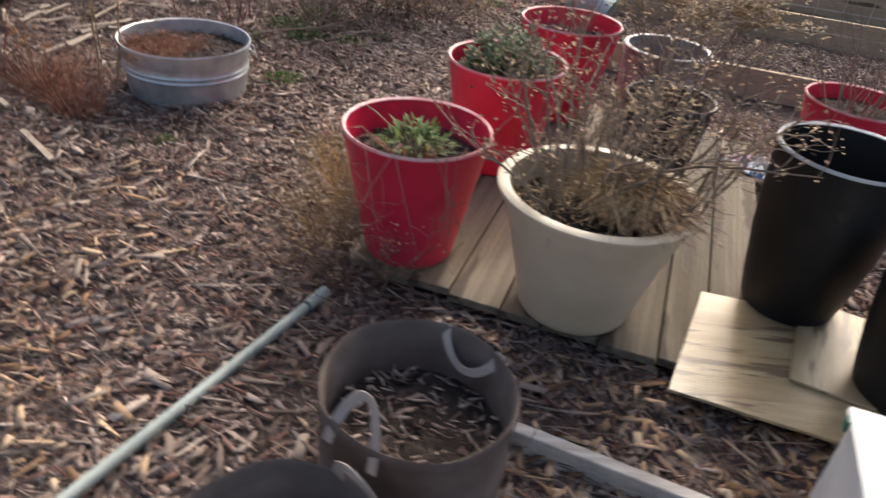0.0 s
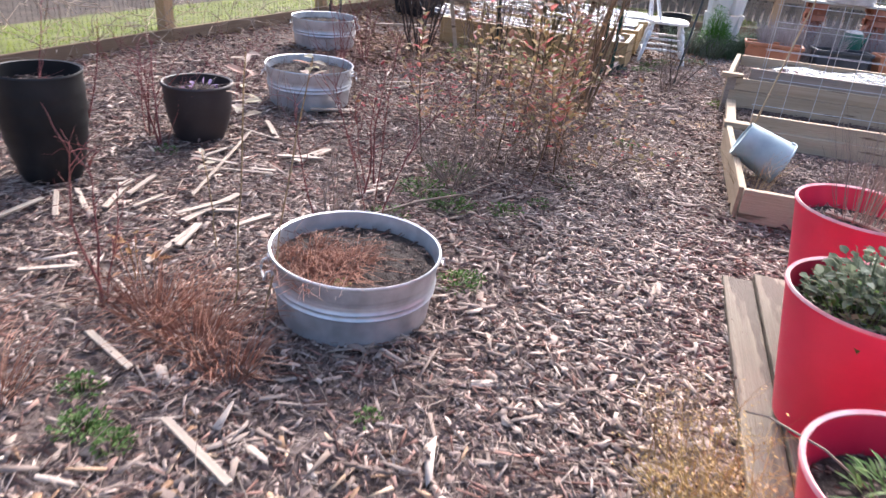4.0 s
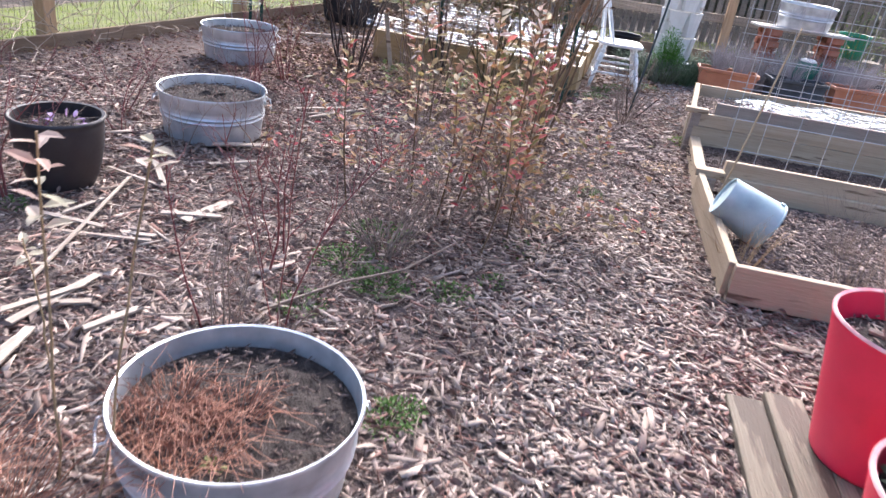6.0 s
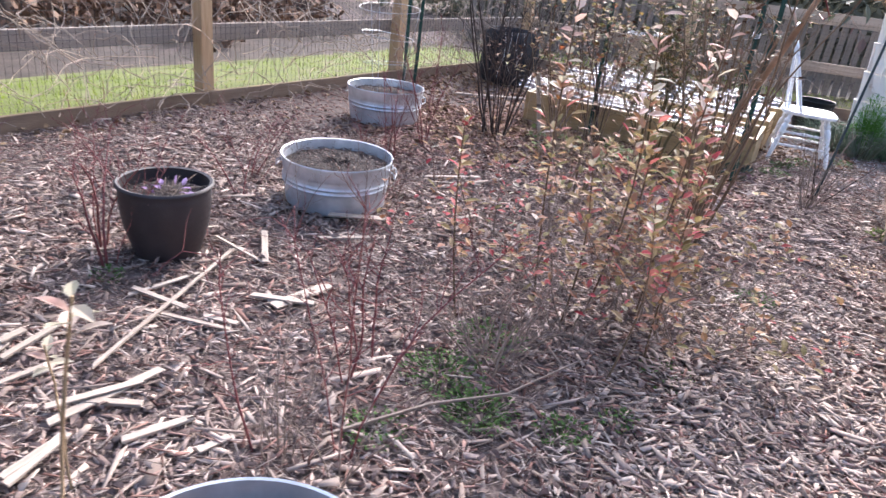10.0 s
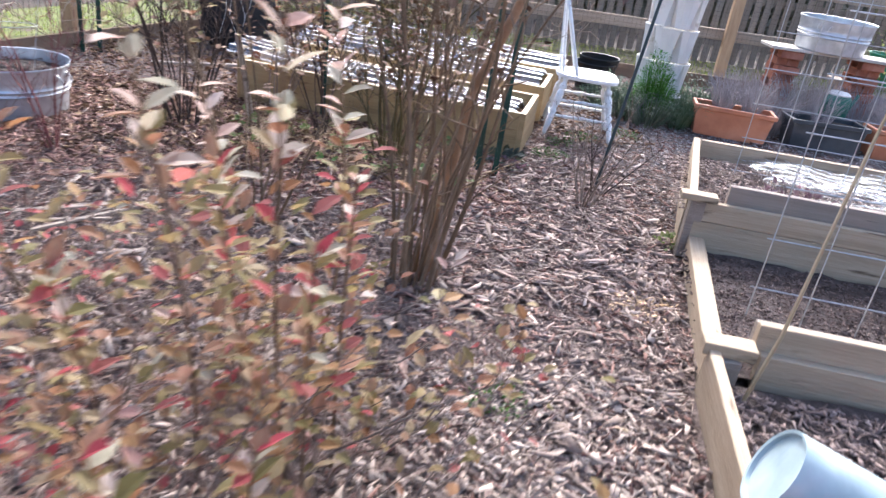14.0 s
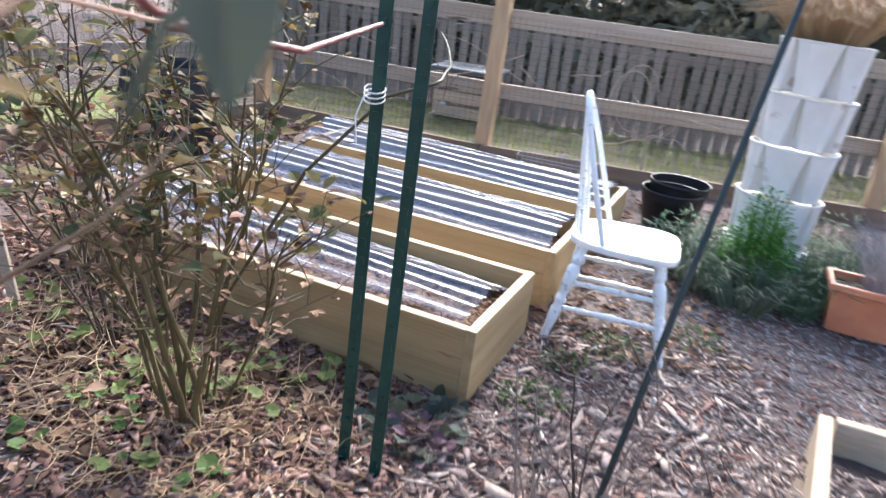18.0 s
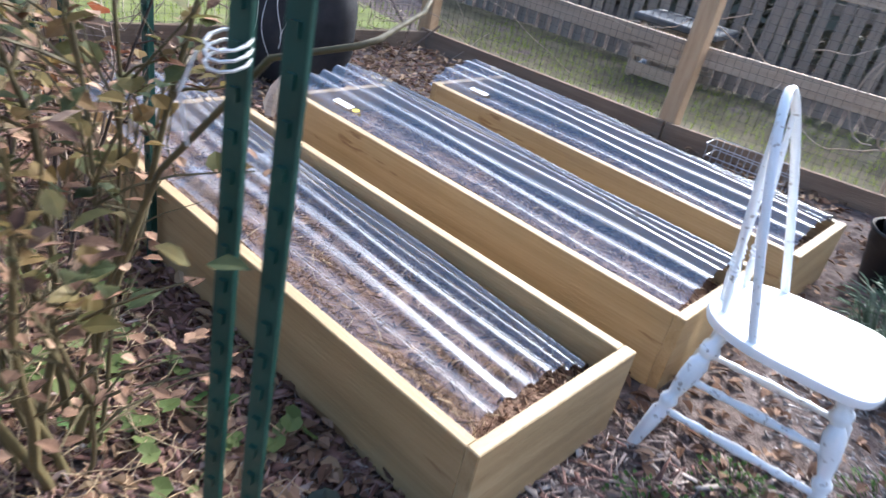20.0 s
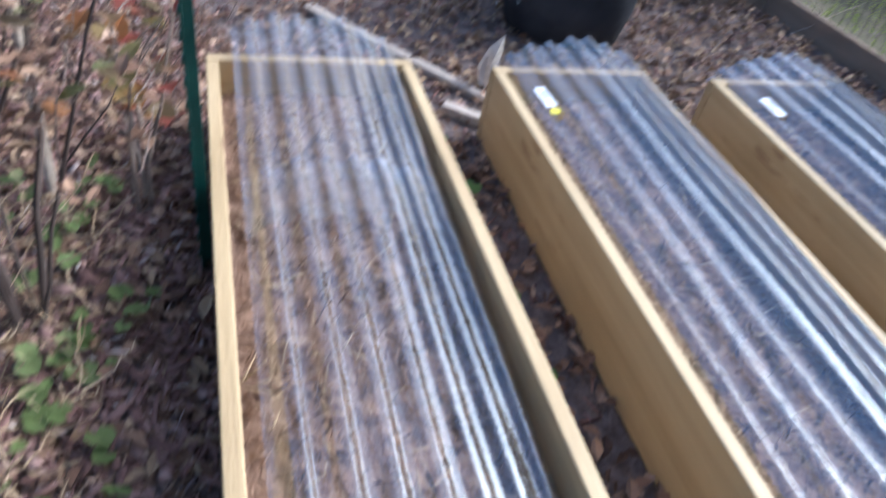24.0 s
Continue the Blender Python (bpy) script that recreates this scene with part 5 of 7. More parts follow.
# the bow stands on the seat's sides, the turned spindles along its curved back edge
bow = Geo()
n = 40
ring = 10
V, F = [], []
for k in range(n + 1):
    a = math.pi * k / n
    h = math.sin(a) ** 0.7
    p = Vector((-0.08 - 0.185 * h, -0.18 * math.cos(a) * (1 - 0.12 * h), 0.447 + 0.572 * h))
    rad = Vector((0, -math.cos(a) * 0.9, 0.25 + math.sin(a))).normalized()
    fwd = Vector((0.955, 0, 0.295))
    V += [p + rad * (0.0085 * math.cos(q)) + fwd * (0.012 * math.sin(q)) for q in (2 * math.pi * j / ring for j in range(ring))]
for k in range(n):
    for j in range(ring):
        F.append((k * ring + j, k * ring + (j + 1) % ring, (k + 1) * ring + (j + 1) % ring, (k + 1) * ring + j))
part("bow", Geo().add(V, F + [tuple(range(ring)), tuple(n * ring + j for j in range(ring))]), CHAIRPAINT, ch, smooth=60)
SPIN = [(0.0065, 0), (0.009, 0.05), (0.011, 0.15), (0.0065, 0.185), (0.0125, 0.2), (0.008, 0.212), (0.0125, 0.225), (0.008, 0.237), (0.0125, 0.25), (0.0065, 0.27), (0.0085, 0.34), (0.0095, 0.6), (0.006, 1)]
for k in range(4):
    y = -0.09 + 0.06 * k
    c = math.acos(max(-1, min(1, -y * 0.9 / 0.17)))
    h = math.sin(c) ** 0.7
    part("spindle", Geo().lathe(SPIN, 12, axis=((-0.205 + 3.4 * y * y, y * 1.12, 0.448), (-0.08 - 0.185 * h, y, 0.44 + 0.567 * h))), CHAIRPAINT, ch, smooth=50)

# ---------------------------------------------------------------- stacked planter tower
tower = thing("planter_tower", pose(2.44, 10.66, 0, 0, 1.0, 12), "stack of weathered white plastic planters with dry plants", "planter")
def tier(z, h, turn, n=6):
    """One ring of tapered pockets: wide and nearly touching at the rim, narrow below, with deep creases between them."""
    rows = [(0.222, 0.0, 0.42, 0.66), (0.228, 0.1, 0.3, 0.7), (0.236, 0.2, 0.17, 0.77), (0.244, h - 0.02, 0.06, 0.86), (0.247, h - 0.018, 0.05, 0.87), (0.247, h - 0.006, 0.05, 0.87), (0.236, h - 0.006, 0.05, 0.87), (0.22, h - 0.05, 0.05, 0.87)]
    V, F = [], []
    half = math.pi / n
    for r, zz, w, deep in rows:
        for k in range(n):
            a = turn + 2 * math.pi * k / n
            for off, q in ((-half * (1 - w), 0.985), (-half * 0.35 * (1 - w), 1.0), (half * 0.35 * (1 - w), 1.0), (half * (1 - w), 0.985), (half, deep)):
                V.append((r * q * math.cos(a + off), r * q * math.sin(a + off), z + zz))
    m = 5 * n
    for i in range(len(rows) - 1):
        for j in range(m):
            F.append((i * m + j, i * m + (j + 1) % m, (i + 1) * m + (j + 1) % m, (i + 1) * m + j))
    F.append(tuple(range(m - 1, -1, -1)))
    F.append(tuple((len(rows) - 1) * m + j for j in range(m)))
    return Geo().add(V, F)


part("base_dish", Geo().lathe([(0.2, 0.0), (0.24, 0.01), (0.25, 0.13), (0.2, 0.148), (0.0, 0.148)], 36), TOWERPLASTIC, tower, smooth=40)
for k in range(4):
    part("planter_tier", tier(0.15 + 0.29 * k, 0.286, 0.3 + 0.5236 * (k % 2)), TOWERPLASTIC, tower, bevel=0.002)

# ---------------------------------------------------------------- window-box planters
def trough(x, y, yaw, length, wide, h, material, label, group=""):
    ob = thing("planter_box", pose(x, y, 0, 0, 0, yaw), label, "planter", group)
    a, b, i = (length / 2 * 0.9, wide / 2 * 0.8), (length / 2, wide / 2), (length / 2 - 0.014, wide / 2 - 0.014)
    lip = (length / 2 + 0.012, wide / 2 + 0.012)
    rows = [(a, 0), ((a[0] + (b[0] - a[0]) * .85, a[1] + (b[1] - a[1]) * .85), h * 0.85), (lip, h * 0.86), (lip, h), (i, h), (i, h - 0.045)]
    V = [(sx * r[0], sy * r[1], z) for r, z in rows for sx, sy in ((-1, -1), (1, -1), (1, 1), (-1, 1))]
    F = [(3, 2, 1, 0)] + [(4 * k + j, 4 * k + (j + 1) % 4, 4 * k + 4 + (j + 1) % 4, 4 * k + 4 + j) for k in range(len(rows) - 1) for j in range(4)]
    n = 4 * (len(rows) - 1)
    part("body", Geo().add(V, F + [(n, n + 1, n + 2, n + 3)]), material, ob, bevel=0.004)
    part("soil", soil_patch(-i[0] + .01, i[0] - .01, -i[1] + .01, i[1] - .01, h - 0.035, 0.012, 22, 9), SOIL, ob)
    return ob


trough(2.77, 9.75, -19, 0.63, 0.24, 0.25, TERRA, "terracotta plastic window box with dry stalks", "planter boxes")
trough(3.54, 9.66, -8, 0.62, 0.26, 0.25, SLATE, "dark slate plastic planter box", "planter boxes")
trough(4.27, 9.58, -8, 0.66, 0.24, 0.25, TERRA, "terracotta plastic window box beside a dark planter", "planter boxes")

can = thing("watering_can", pose(3.78, 9.95, 0.06, 0, 0, 20), "dark green plastic watering can with pale top", "watering can")
part("body", Geo().lathe([(0.1, 0), (0.108, 0.01), (0.11, 0.2), (0.105, 0.34), (0.09, 0.36), (0.0, 0.36)], 28), GREENCAN, can, smooth=50)
part("cap", Geo().lathe([(0.092, 0.355), (0.096, 0.365), (0.07, 0.385), (0, 0.388)], 28), WHITEPLASTIC, can, "pale worn top", smooth=50)
part("spout", Geo().tube([(0.1, 0, 0.1), (0.17, 0, 0.2), (0.26, 0, 0.36)], 0.022, 0.014, 10), GREENCAN, can, smooth=50)
part("handle", Geo().tube([(-0.1, 0, 0.32), (-0.16, 0, 0.3), (-0.18, 0, 0.2), (-0.11, 0, 0.1)], 0.012, k=8), GREENCAN, can, smooth=50)

# bench of bricks and a board behind the planters, with a tub on it
bench = thing("plant_bench", pose(3.86, 10.42, 0, 0, 0, -10), "low bench of stacked bricks and a pale board", "bench")
brick = bevelled(Geo().slab((0, 0, 0.0325), (0.1, 0, 0), (0, 0.05, 0), (0, 0, 0.0325)).mesh("brick", BRICK), 0.004)
for px in (-0.36, 0.36):
    for k in range(10):
        for s in (-1, 1):
            o = new("brick", brick)
            o.parent = bench
            o.matrix_basis = pose(px + rng.uniform(-.006, .006) + (0 if k % 2 else s * 0.052), (s * 0.104 if k % 2 else 0) + rng.uniform(-.005, .005), 0.068 * k, 0, 0, (0 if k % 2 else 90) + rng.uniform(-2, 2))
board("shelf_board", (-0.56, 0), (0.56, 0), 0.34, 0.682, 0.707, EDGING, bench)
t2 = tub(3.86, 10.44, 0.315, 0.27, 40, "galvanised tub standing on a brick bench", 0.2)
t2.location.z = 0.709
ob = pot("flower_pot", 5.15, 11.3, 0.35, 0.15, 0.2, 0.3, surf("bright_green_plastic", [(0.02, 0.2, 0.1), (0.035, 0.27, 0.14)], 5, 0.4), "bright green plastic pot among the far planters", 0.25)
pot("flower_pot", 4.75, 10.75, 0, 0.14, 0.19, 0.28, GREYPOT, "grey resin pot among the far planters", 0.18)
pot("flower_pot", 4.7, 9.75, 0, 0.14, 0.18, 0.25, BLACK, "black pot among the far planters", 0.2)

low = thing("plant_stand", pose(5.1, 11.3, 0, 0, 0, -14), "low wooden plant stand by the far fence", "plant stand")
board("top_board", (-0.45, 0), (0.45, 0), 0.3, 0.32, 0.348, GREYBOARD, low)
for px in (-0.4, 0.4):
    board("leg_board", (px - 0.02, 0), (px + 0.02, 0), 0.26, 0, 0.319, GREYBOARD, low)

# things beyond the back fence
V = []
for j in range(9):
    for i in range(14):
        a, b = 6.283 * i / 14, math.pi * 0.5 * j / 8
        r = 0.17 * (1 + 0.14 * math.sin(3 * a + j) + 0.1 * math.sin(5 * a - 2 * j))
        V.append((r * math.cos(a) * math.cos(b), 0.75 * r * math.sin(a) * math.cos(b), 0.2 * math.sin(b) * (1 + 0.1 * math.sin(4 * a))))
g = Geo().add(V, [(j * 14 + i, j * 14 + (i + 1) % 14, (j + 1) * 14 + (i + 1) % 14, (j + 1) * 14 + i) for j in range(8) for i in range(14)])
single("plastic_bag", g, surf("white_bag", [(0.5, 0.5, 0.5), (0.65, 0.65, 0.66)], 8, 0.5), "crumpled white plastic bag on the grass beyond the fence", "bag", m=pose(0.2, 14.5, 0, 0, 0, 20) @ Matrix.Diagonal((0.75, 0.75, 0.5, 1.0)))
crate = thing("wood_crate", pose(0.42, 14.0, 0, 0, 0, -12), "slatted wooden crate under a dark cover beyond the fence", "crate")
for k in range(3):
    board("slat", (-0.3, -0.25), (0.3, -0.25), 0.02, 0.03 + 0.15 * k, 0.14 + 0.15 * k, GREYBOARD, crate)
    board("slat", (-0.3, 0.25), (0.3, 0.25), 0.02, 0.03 + 0.15 * k, 0.14 + 0.15 * k, GREYBOARD, crate)
for px in (-0.28, 0.28):
    for py in (-0.22, 0.22):
        board("corner_post", (px - 0.02, py), (px + 0.02, py), 0.04, 0, 0.47, GREYBOARD, crate)
part("cover", Geo().slab((0, 0, 0.5), (0.36, 0, 0), (0, 0.31, 0), (0, 0, 0.028)), SLATE, crate, "dark sagging cover", bevel=0.012)

# wire basket by the fence
bk = thing("wire_basket", pose(1.2, 11.95, 0, 0, 0, -14), "white wire basket lying by the back fence", "basket")
for k in range(13):
    x = -0.24 + 0.04 * k
    part("wire", Geo().tube([(x, -0.1, 0.16), (x, -0.08, 0.01), (x, 0.08, 0.01), (x, 0.1, 0.16)], 0.002, k=4), WIRE, bk)
for z, s in ((0.16, 1), (0.09, 0.92), (0.01, 0.82)):
    part("wire", Geo().tube([(-0.25 * s, -0.1 * s, z), (0.25 * s, -0.1 * s, z), (0.25 * s, 0.1 * s, z), (-0.25 * s, 0.1 * s, z), (-0.25 * s, -0.1 * s, z)], 0.003, k=5), WIRE, bk)

# tomato cage over the far tub
cage = thing("plant_cage", pose(-2.35, 8.55, 0.2), "round galvanised wire plant cage in a tub", "plant support")
for z, r in ((0.28, 0.19), (0.5, 0.22), (0.72, 0.25)):
    part("ring", Geo().tube([(r * math.cos(a), r * math.sin(a), z + 0.02 * math.sin(a + z * 9)) for a in (2 * math.pi * j / 28 for j in range(29))], 0.0022, k=4), WIRE, cage)
for k in range(3):
    a = 2.1 * k + 0.4
    part("wire_leg", Geo().tube([(0.14 * math.cos(a), 0.14 * math.sin(a), -0.02), (0.25 * math.cos(a), 0.25 * math.sin(a), 0.74)], 0.0022, k=4), WIRE, cage)

# loose boards and stakes behind the cold frames
board("timber_batten", (-1.95, 10.03), (-0.98, 10.36), 0.05, 0.005, 0.03, SCRAP)
tagged(bpy.data.objects["timber_batten"], "loose pale batten lying behind the raised beds", "board")
single("timber_block", Geo().slab((-0.93, 10.18, 0.025), (0.075, 0.045, 0), (-0.012, 0.02, 0), (0, 0, 0.02)), SCRAP, "short pale wood block between the beds", "board", bevel=0.003)
single("wood_stake", Geo().slab((-1.03, 8.78, 0.26), (0.019, 0.003, 0), (-0.0015, 0.0095, 0), (-0.05, 0.01, 0.28)), GREYBOARD, "thin pale wooden stake leaning in the leaves", "stake", bevel=0.002)
single("bark_piece", Geo().leaf((-1.12, 10.4, 0.0), (0.25, 0.1, 1), 0.24, 0.08, 0.5, -0.1).leaf((-1.08, 10.38, 0.0), (0.1, -0.1, 1), 0.2, 0.06, 0.5, 0.1), EDGING, "ragged pale strip of bark standing behind the beds", "bark")

# pale slats lying in the mulch
SLATS = [(-2.3, 4.16, -2.12, 4.52, .045), (-2.05, 4.15, -1.9, 4.31, .03), (-2.23, 3.9, -2.2, 4.13, .045), (-2.34, 4.44, -2.31, 5.49, .018), (-2.45, 4.88, -2.02, 4.83, .025), (-2.52, 4.95, -2.34, 5.22, .03),
         (-2.64, 4.4, -2.6, 4.66, .03), (-2.71, 4.48, -2.68, 4.58, .04), (-1.95, 5.06, -1.79, 5.35, .075), (-2.46, 5.62, -2.14, 5.44, .025), (-2.27, 5.77, -2.13, 5.43, .035), (-2.05, 6.12, -1.72, 6.2, .06),
         (-2.02, 5.82, -1.76, 5.92, .03), (-1.82, 4.17, -1.76, 4.26, .03), (-1.38, 6.38, -1.25, 6.51, .03), (-1.69, 7.06, -1.33, 7.22, .03), (-1.57, 6.91, -1.18, 7.3, .025), (-1.64, 7.0, -1.31, 7.07, .025)]
SLATS += [(-3.09, 3.98, -2.98, 4.27, .03), (-2.96, 4.36, -2.84, 4.09, .03), (-2.9, 4.44, -2.76, 4.21, .035), (-2.68, 4.22, -2.69, 4.5, .04), (-2.3, 3.73, -2.21, 4.07, .035), (-2.34, 4.21, -2.14, 4.43, .04),
          (-2.75, 3.61, -2.55, 3.67, .03), (-2.3, 3.23, -2.08, 3.04, .03), (-1.89, 2.82, -1.63, 2.57, .03), (-2.89, 3.6, -2.76, 3.48, .03)]
for i in range(10):                              # smaller splits round the main heap
    x0, y0, aa, ll = rng.uniform(-3.1, -1.75), rng.uniform(3.8, 6.0), rng.uniform(0, 3.14), rng.uniform(0.12, 0.3)
    if (x0 + 2.6) ** 2 + (y0 - 5.43) ** 2 > 0.12 and (x0 + 3.11) ** 2 + (y0 - 4.62) ** 2 > 0.12:
        SLATS.append((x0, y0, x0 + ll * math.cos(aa), y0 + ll * math.sin(aa), rng.uniform(0.018, 0.038)))
for i, (x0, y0, x1, y1, w) in enumerate(SLATS):
    a, b = Vector((x0, y0, 0)), Vector((x1, y1, 0))
    d = b - a
    t = rng.uniform(0.003, 0.006)
    e = rng.uniform(0.4, 0.9)
    g = Geo()
    L, hw = d.length / 2, w / 2
    V = [(-L, -hw, -t), (L, -hw * e, -t), (L * 0.97, hw, -t), (-L * 0.95, hw * e, -t), (-L, -hw, t), (L, -hw * e, t), (L * 0.97, hw, t), (-L * 0.95, hw * e, t)]
    g.add(V, [(3, 2, 1, 0), (4, 5, 6, 7), (0, 1, 5, 4), (1, 2, 6, 5), (2, 3, 7, 6), (3, 0, 4, 7)])
    c = (a + b) / 2
    single("wood_scrap", g, SCRAP, "split pale wood slat lying on the mulch", "wood scrap", "scrap wood slats",
           m=pose(c.x, c.y, 0.022 + 0.004 * (i % 4), rng.uniform(-5, 5), rng.uniform(-2, 2), math.degrees(math.atan2(d.y, d.x))), bevel=0.0015)

# white bent wire in the big shrub
single("wire_hook", Geo().tube([(0.14, 6.55, 1.36), (0.17, 6.6, 1.335), (0.21, 6.65, 1.275), (0.26, 6.78, 1.283), (0.31, 6.92, 1.29)], 0.006, k=7).tube([(0.12, 6.6, 1.37), (0.2, 6.75, 1.345), (0.26, 6.9, 1.35)], 0.005, k=7), WHITEPLASTIC,
       "white bent plastic rod hanging in a shrub", "rod", smooth=50)

# ---------------------------------------------------------------- plants
def shrub(name, x, y, z, n, h, spread, r, stem_mat, label, twigs=4, twig_len=0.35, foot=0.1, bend=0.08, leaves=(), lean=(0, 0), category="shrub", group="", twist=0.25):
    """Stems from one foot, side twigs, and leaves: (material, count, length, width, lowest, highest)."""
    ob = thing(name, (x, y, z), label, category, group)
    fine, spots = Geo(), []
    for i in range(n):
        a = 2 * math.pi * (i + rng.random() * 0.6) / n
        rad = foot * rng.uniform(0.2, 1)
        p = (rad * math.cos(a), rad * math.sin(a), -0.02)
        s = spread * rng.uniform(0.3, 1.1)
        hh = h * rng.uniform(0.65, 1.05)
        d = Vector((math.cos(a) * s + lean[0] * h, math.sin(a) * s + lean[1] * h, hh))
        pts = wobble(p, d, d.length, 0, 0, 7, bend)
        part("stem", Geo().tube(pts, r * rng.uniform(0.6, 1.6), r * 0.35, 6), stem_mat, ob, smooth=60)
        for k in range(2, len(pts)):
            spots.append((pts[k], d.normalized()))
        for t in range(twigs):
            k = rng.randint(2, len(pts) - 2)
            q = pts[k].lerp(pts[k + 1], rng.random())
            b = rng.uniform(0, 6.283)
            td = (d.normalized() + Vector((math.cos(b), math.sin(b), rng.uniform(-0.2, 0.5))) * rng.uniform(0.5, 1.1)).normalized()
            tl = twig_len * rng.uniform(0.4, 1.1)
            tp = wobble(q, td, tl, 0, 0, 4, twist)
            fine.tube(tp, r * 0.4, r * 0.14, 4, False)
            spots += [(w, td) for w in tp[1:]]
            if rng.random() < 0.6:
                b = rng.uniform(0, 6.283)
                t2 = (td + Vector((math.cos(b), math.sin(b), rng.uniform(-0.1, 0.6))) * 0.8).normalized()
                tp2 = wobble(tp[2], t2, tl * 0.6, 0, 0, 3, twist)
                fine.tube(tp2, r * 0.25, r * 0.1, 3, False)
                spots += [(w, t2) for w in tp2[1:]]
    if fine.v:
        part("twig_mass", fine, stem_mat, ob)["kind"] = "stuff"
    for mat_, count, ln, wd, lo, hi in leaves:
        g = Geo()
        ok = [s for s in spots if lo * h <= s[0].z <= hi * h] or spots
        for _ in range(count):
            p, d = rng.choice(ok)
            b = rng.uniform(0, 6.283)
            g.leaf(p + Vector((rng.gauss(0, 0.01), rng.gauss(0, 0.01), rng.gauss(0, 0.01))), d * 0.5 + Vector((math.cos(b), math.sin(b), rng.uniform(-0.3, 0.6))), ln * rng.uniform(0.6, 1.2), wd * rng.uniform(0.7, 1.15))
        o = part("leaves", g, mat_, ob)
        o["kind"] = "stuff"
    return ob


def tuft(name, x, y, z, n, h, spread, material, label, width=0.003, droop=0.6, category="plant", group="", curl=0.0):
    """A bunch of arching thin stalks."""
    ob_g = Geo()
    for i in range(n):
        a, s = rng.uniform(0, 6.283), spread * math.sqrt(rng.random())
        hh = h * rng.uniform(0.5, 1.1)
        p = Vector((math.cos(a) * s * 0.35, math.sin(a) * s * 0.35, 0))
        e = Vector((math.cos(a) * s, math.sin(a) * s, hh))
        mid = p.lerp(e, 0.55) + Vector((0, 0, hh * 0.18 * droop))
        ob_g.tube([p, mid, e + Vector((rng.gauss(0, curl), rng.gauss(0, curl), -droop * hh * 0.2))], width, width * 0.4, 3, False)
    ob = thing(name, (x, y, z), label, category, group)
    part("stalk_mass", ob_g, material, ob)["kind"] = "stuff"
    return ob


def leafy(name, x, y, z, n, r, h, ln, wd, material, label, category="plant", group="", stem=True):
    """A low mound of leaves on short stalks."""
    g, st = Geo(), Geo()
    for i in range(n):
        a, s = rng.uniform(0, 6.283), r * math.sqrt(rng.random())
        p = Vector((math.cos(a) * s, math.sin(a) * s, h * (1 - (s / r) ** 2 * 0.7) * rng.uniform(0.25, 1.05)))
        g.leaf(p, (math.cos(a) * rng.uniform(0, 1), math.sin(a) * rng.uniform(0, 1), rng.uniform(-0.1, 0.8)), ln * rng.uniform(0.6, 1.2), wd * rng.uniform(0.7, 1.2))
        if stem and i % 3 == 0:
            st.tube([(p.x * 0.5, p.y * 0.5, -0.01), p], 0.0016, k=3, caps=False)
    ob = thing(name, (x, y, z), label, category, group)
    part("foliage", g, material, ob)["kind"] = "stuff"
    if st.v:
        part("stalk_mass", st, material, ob)["kind"] = "stuff"
    return ob


# big multi-stemmed shrub by the path
big = shrub("shrub", -0.03, 6.8, 0, 19, 1.65, 0.22, 0.0095, BARK, "large bare multi-stemmed shrub with tan stems", 5, 0.38, 0.1, 0.07, [(LEAFLITTER, 160, 0.05, 0.03, 0.5, 1.1), (LEAFROSE, 30, 0.06, 0.035, 0.7, 1.1)], (0.03, -0.03))
part("thick_stem", Geo().tube([(0.06, 0.04, -0.02), (0.1, 0.1, 0.4), (0.16, 0.17, 0.75), (0.28, 0.06, 1.15), (0.35, 0.0, 1.4), (0.44, -0.02, 1.75)], 0.024, 0.013, 9), BARKPALE, big, "thick pale peeling stem", smooth=60)
shrub("shrub", -0.75, 7.3, 0, 11, 1.5, 0.4, 0.006, BARK, "tall bare brown shrub behind the path", 6, 0.4, 0.12, 0.08, [(LEAFLITTER, 320, 0.044, 0.026, 0.4, 1.1), (LEAFMIX, 260, 0.046, 0.026, 0.5, 1.1)])
shrub("shrub", -1.35, 8.6, 0, 16, 1.7, 0.45, 0.007, TWIGDARK, "tall dark bare shrub by the raised beds", 10, 0.5, 0.12, 0.08, [(LEAFROSE, 50, 0.05, 0.03, 0.6, 1.1), (LEAFLITTER, 160, 0.045, 0.028, 0.3, 1.1)])
shrub("rose_bush", -0.1, 8.31, 0, 12, 1.25, 0.32, 0.009, GREENSTEM, "rose bush with green canes and withered leaves", 14, 0.4, 0.09, 0.09,
      [(LEAFROSE, 430, 0.06, 0.042, 0.55, 1.25), (LEAFLITTER, 600, 0.046, 0.027, 0.25, 1.2), (LEAFMIX, 90, 0.05, 0.03, 0.5, 1.1)], (-0.02, -0.1))
shrub("rose_bush", -0.52, 8.62, 0, 7, 1.2, 0.28, 0.007, TWIGDARK, "thin dark caned rose beside the raised bed", 7, 0.35, 0.05, 0.08, [(LEAFLITTER, 220, 0.05, 0.03, 0.35, 1.15), (LEAFROSE, 90, 0.06, 0.042, 0.6, 1.15)], (-0.15, -0.05))
shrub("shrub", -0.86, 8.98, 0, 5, 0.8, 0.16, 0.006, TWIGGREY, "thin shrub with a few autumn leaves at the bed corner", 4, 0.3, 0.06, 0.1, [(LEAFBIG, 34, 0.1, 0.07, 0.35, 0.95), (LEAFLITTER, 16, 0.06, 0.04, 0.2, 1.0)])

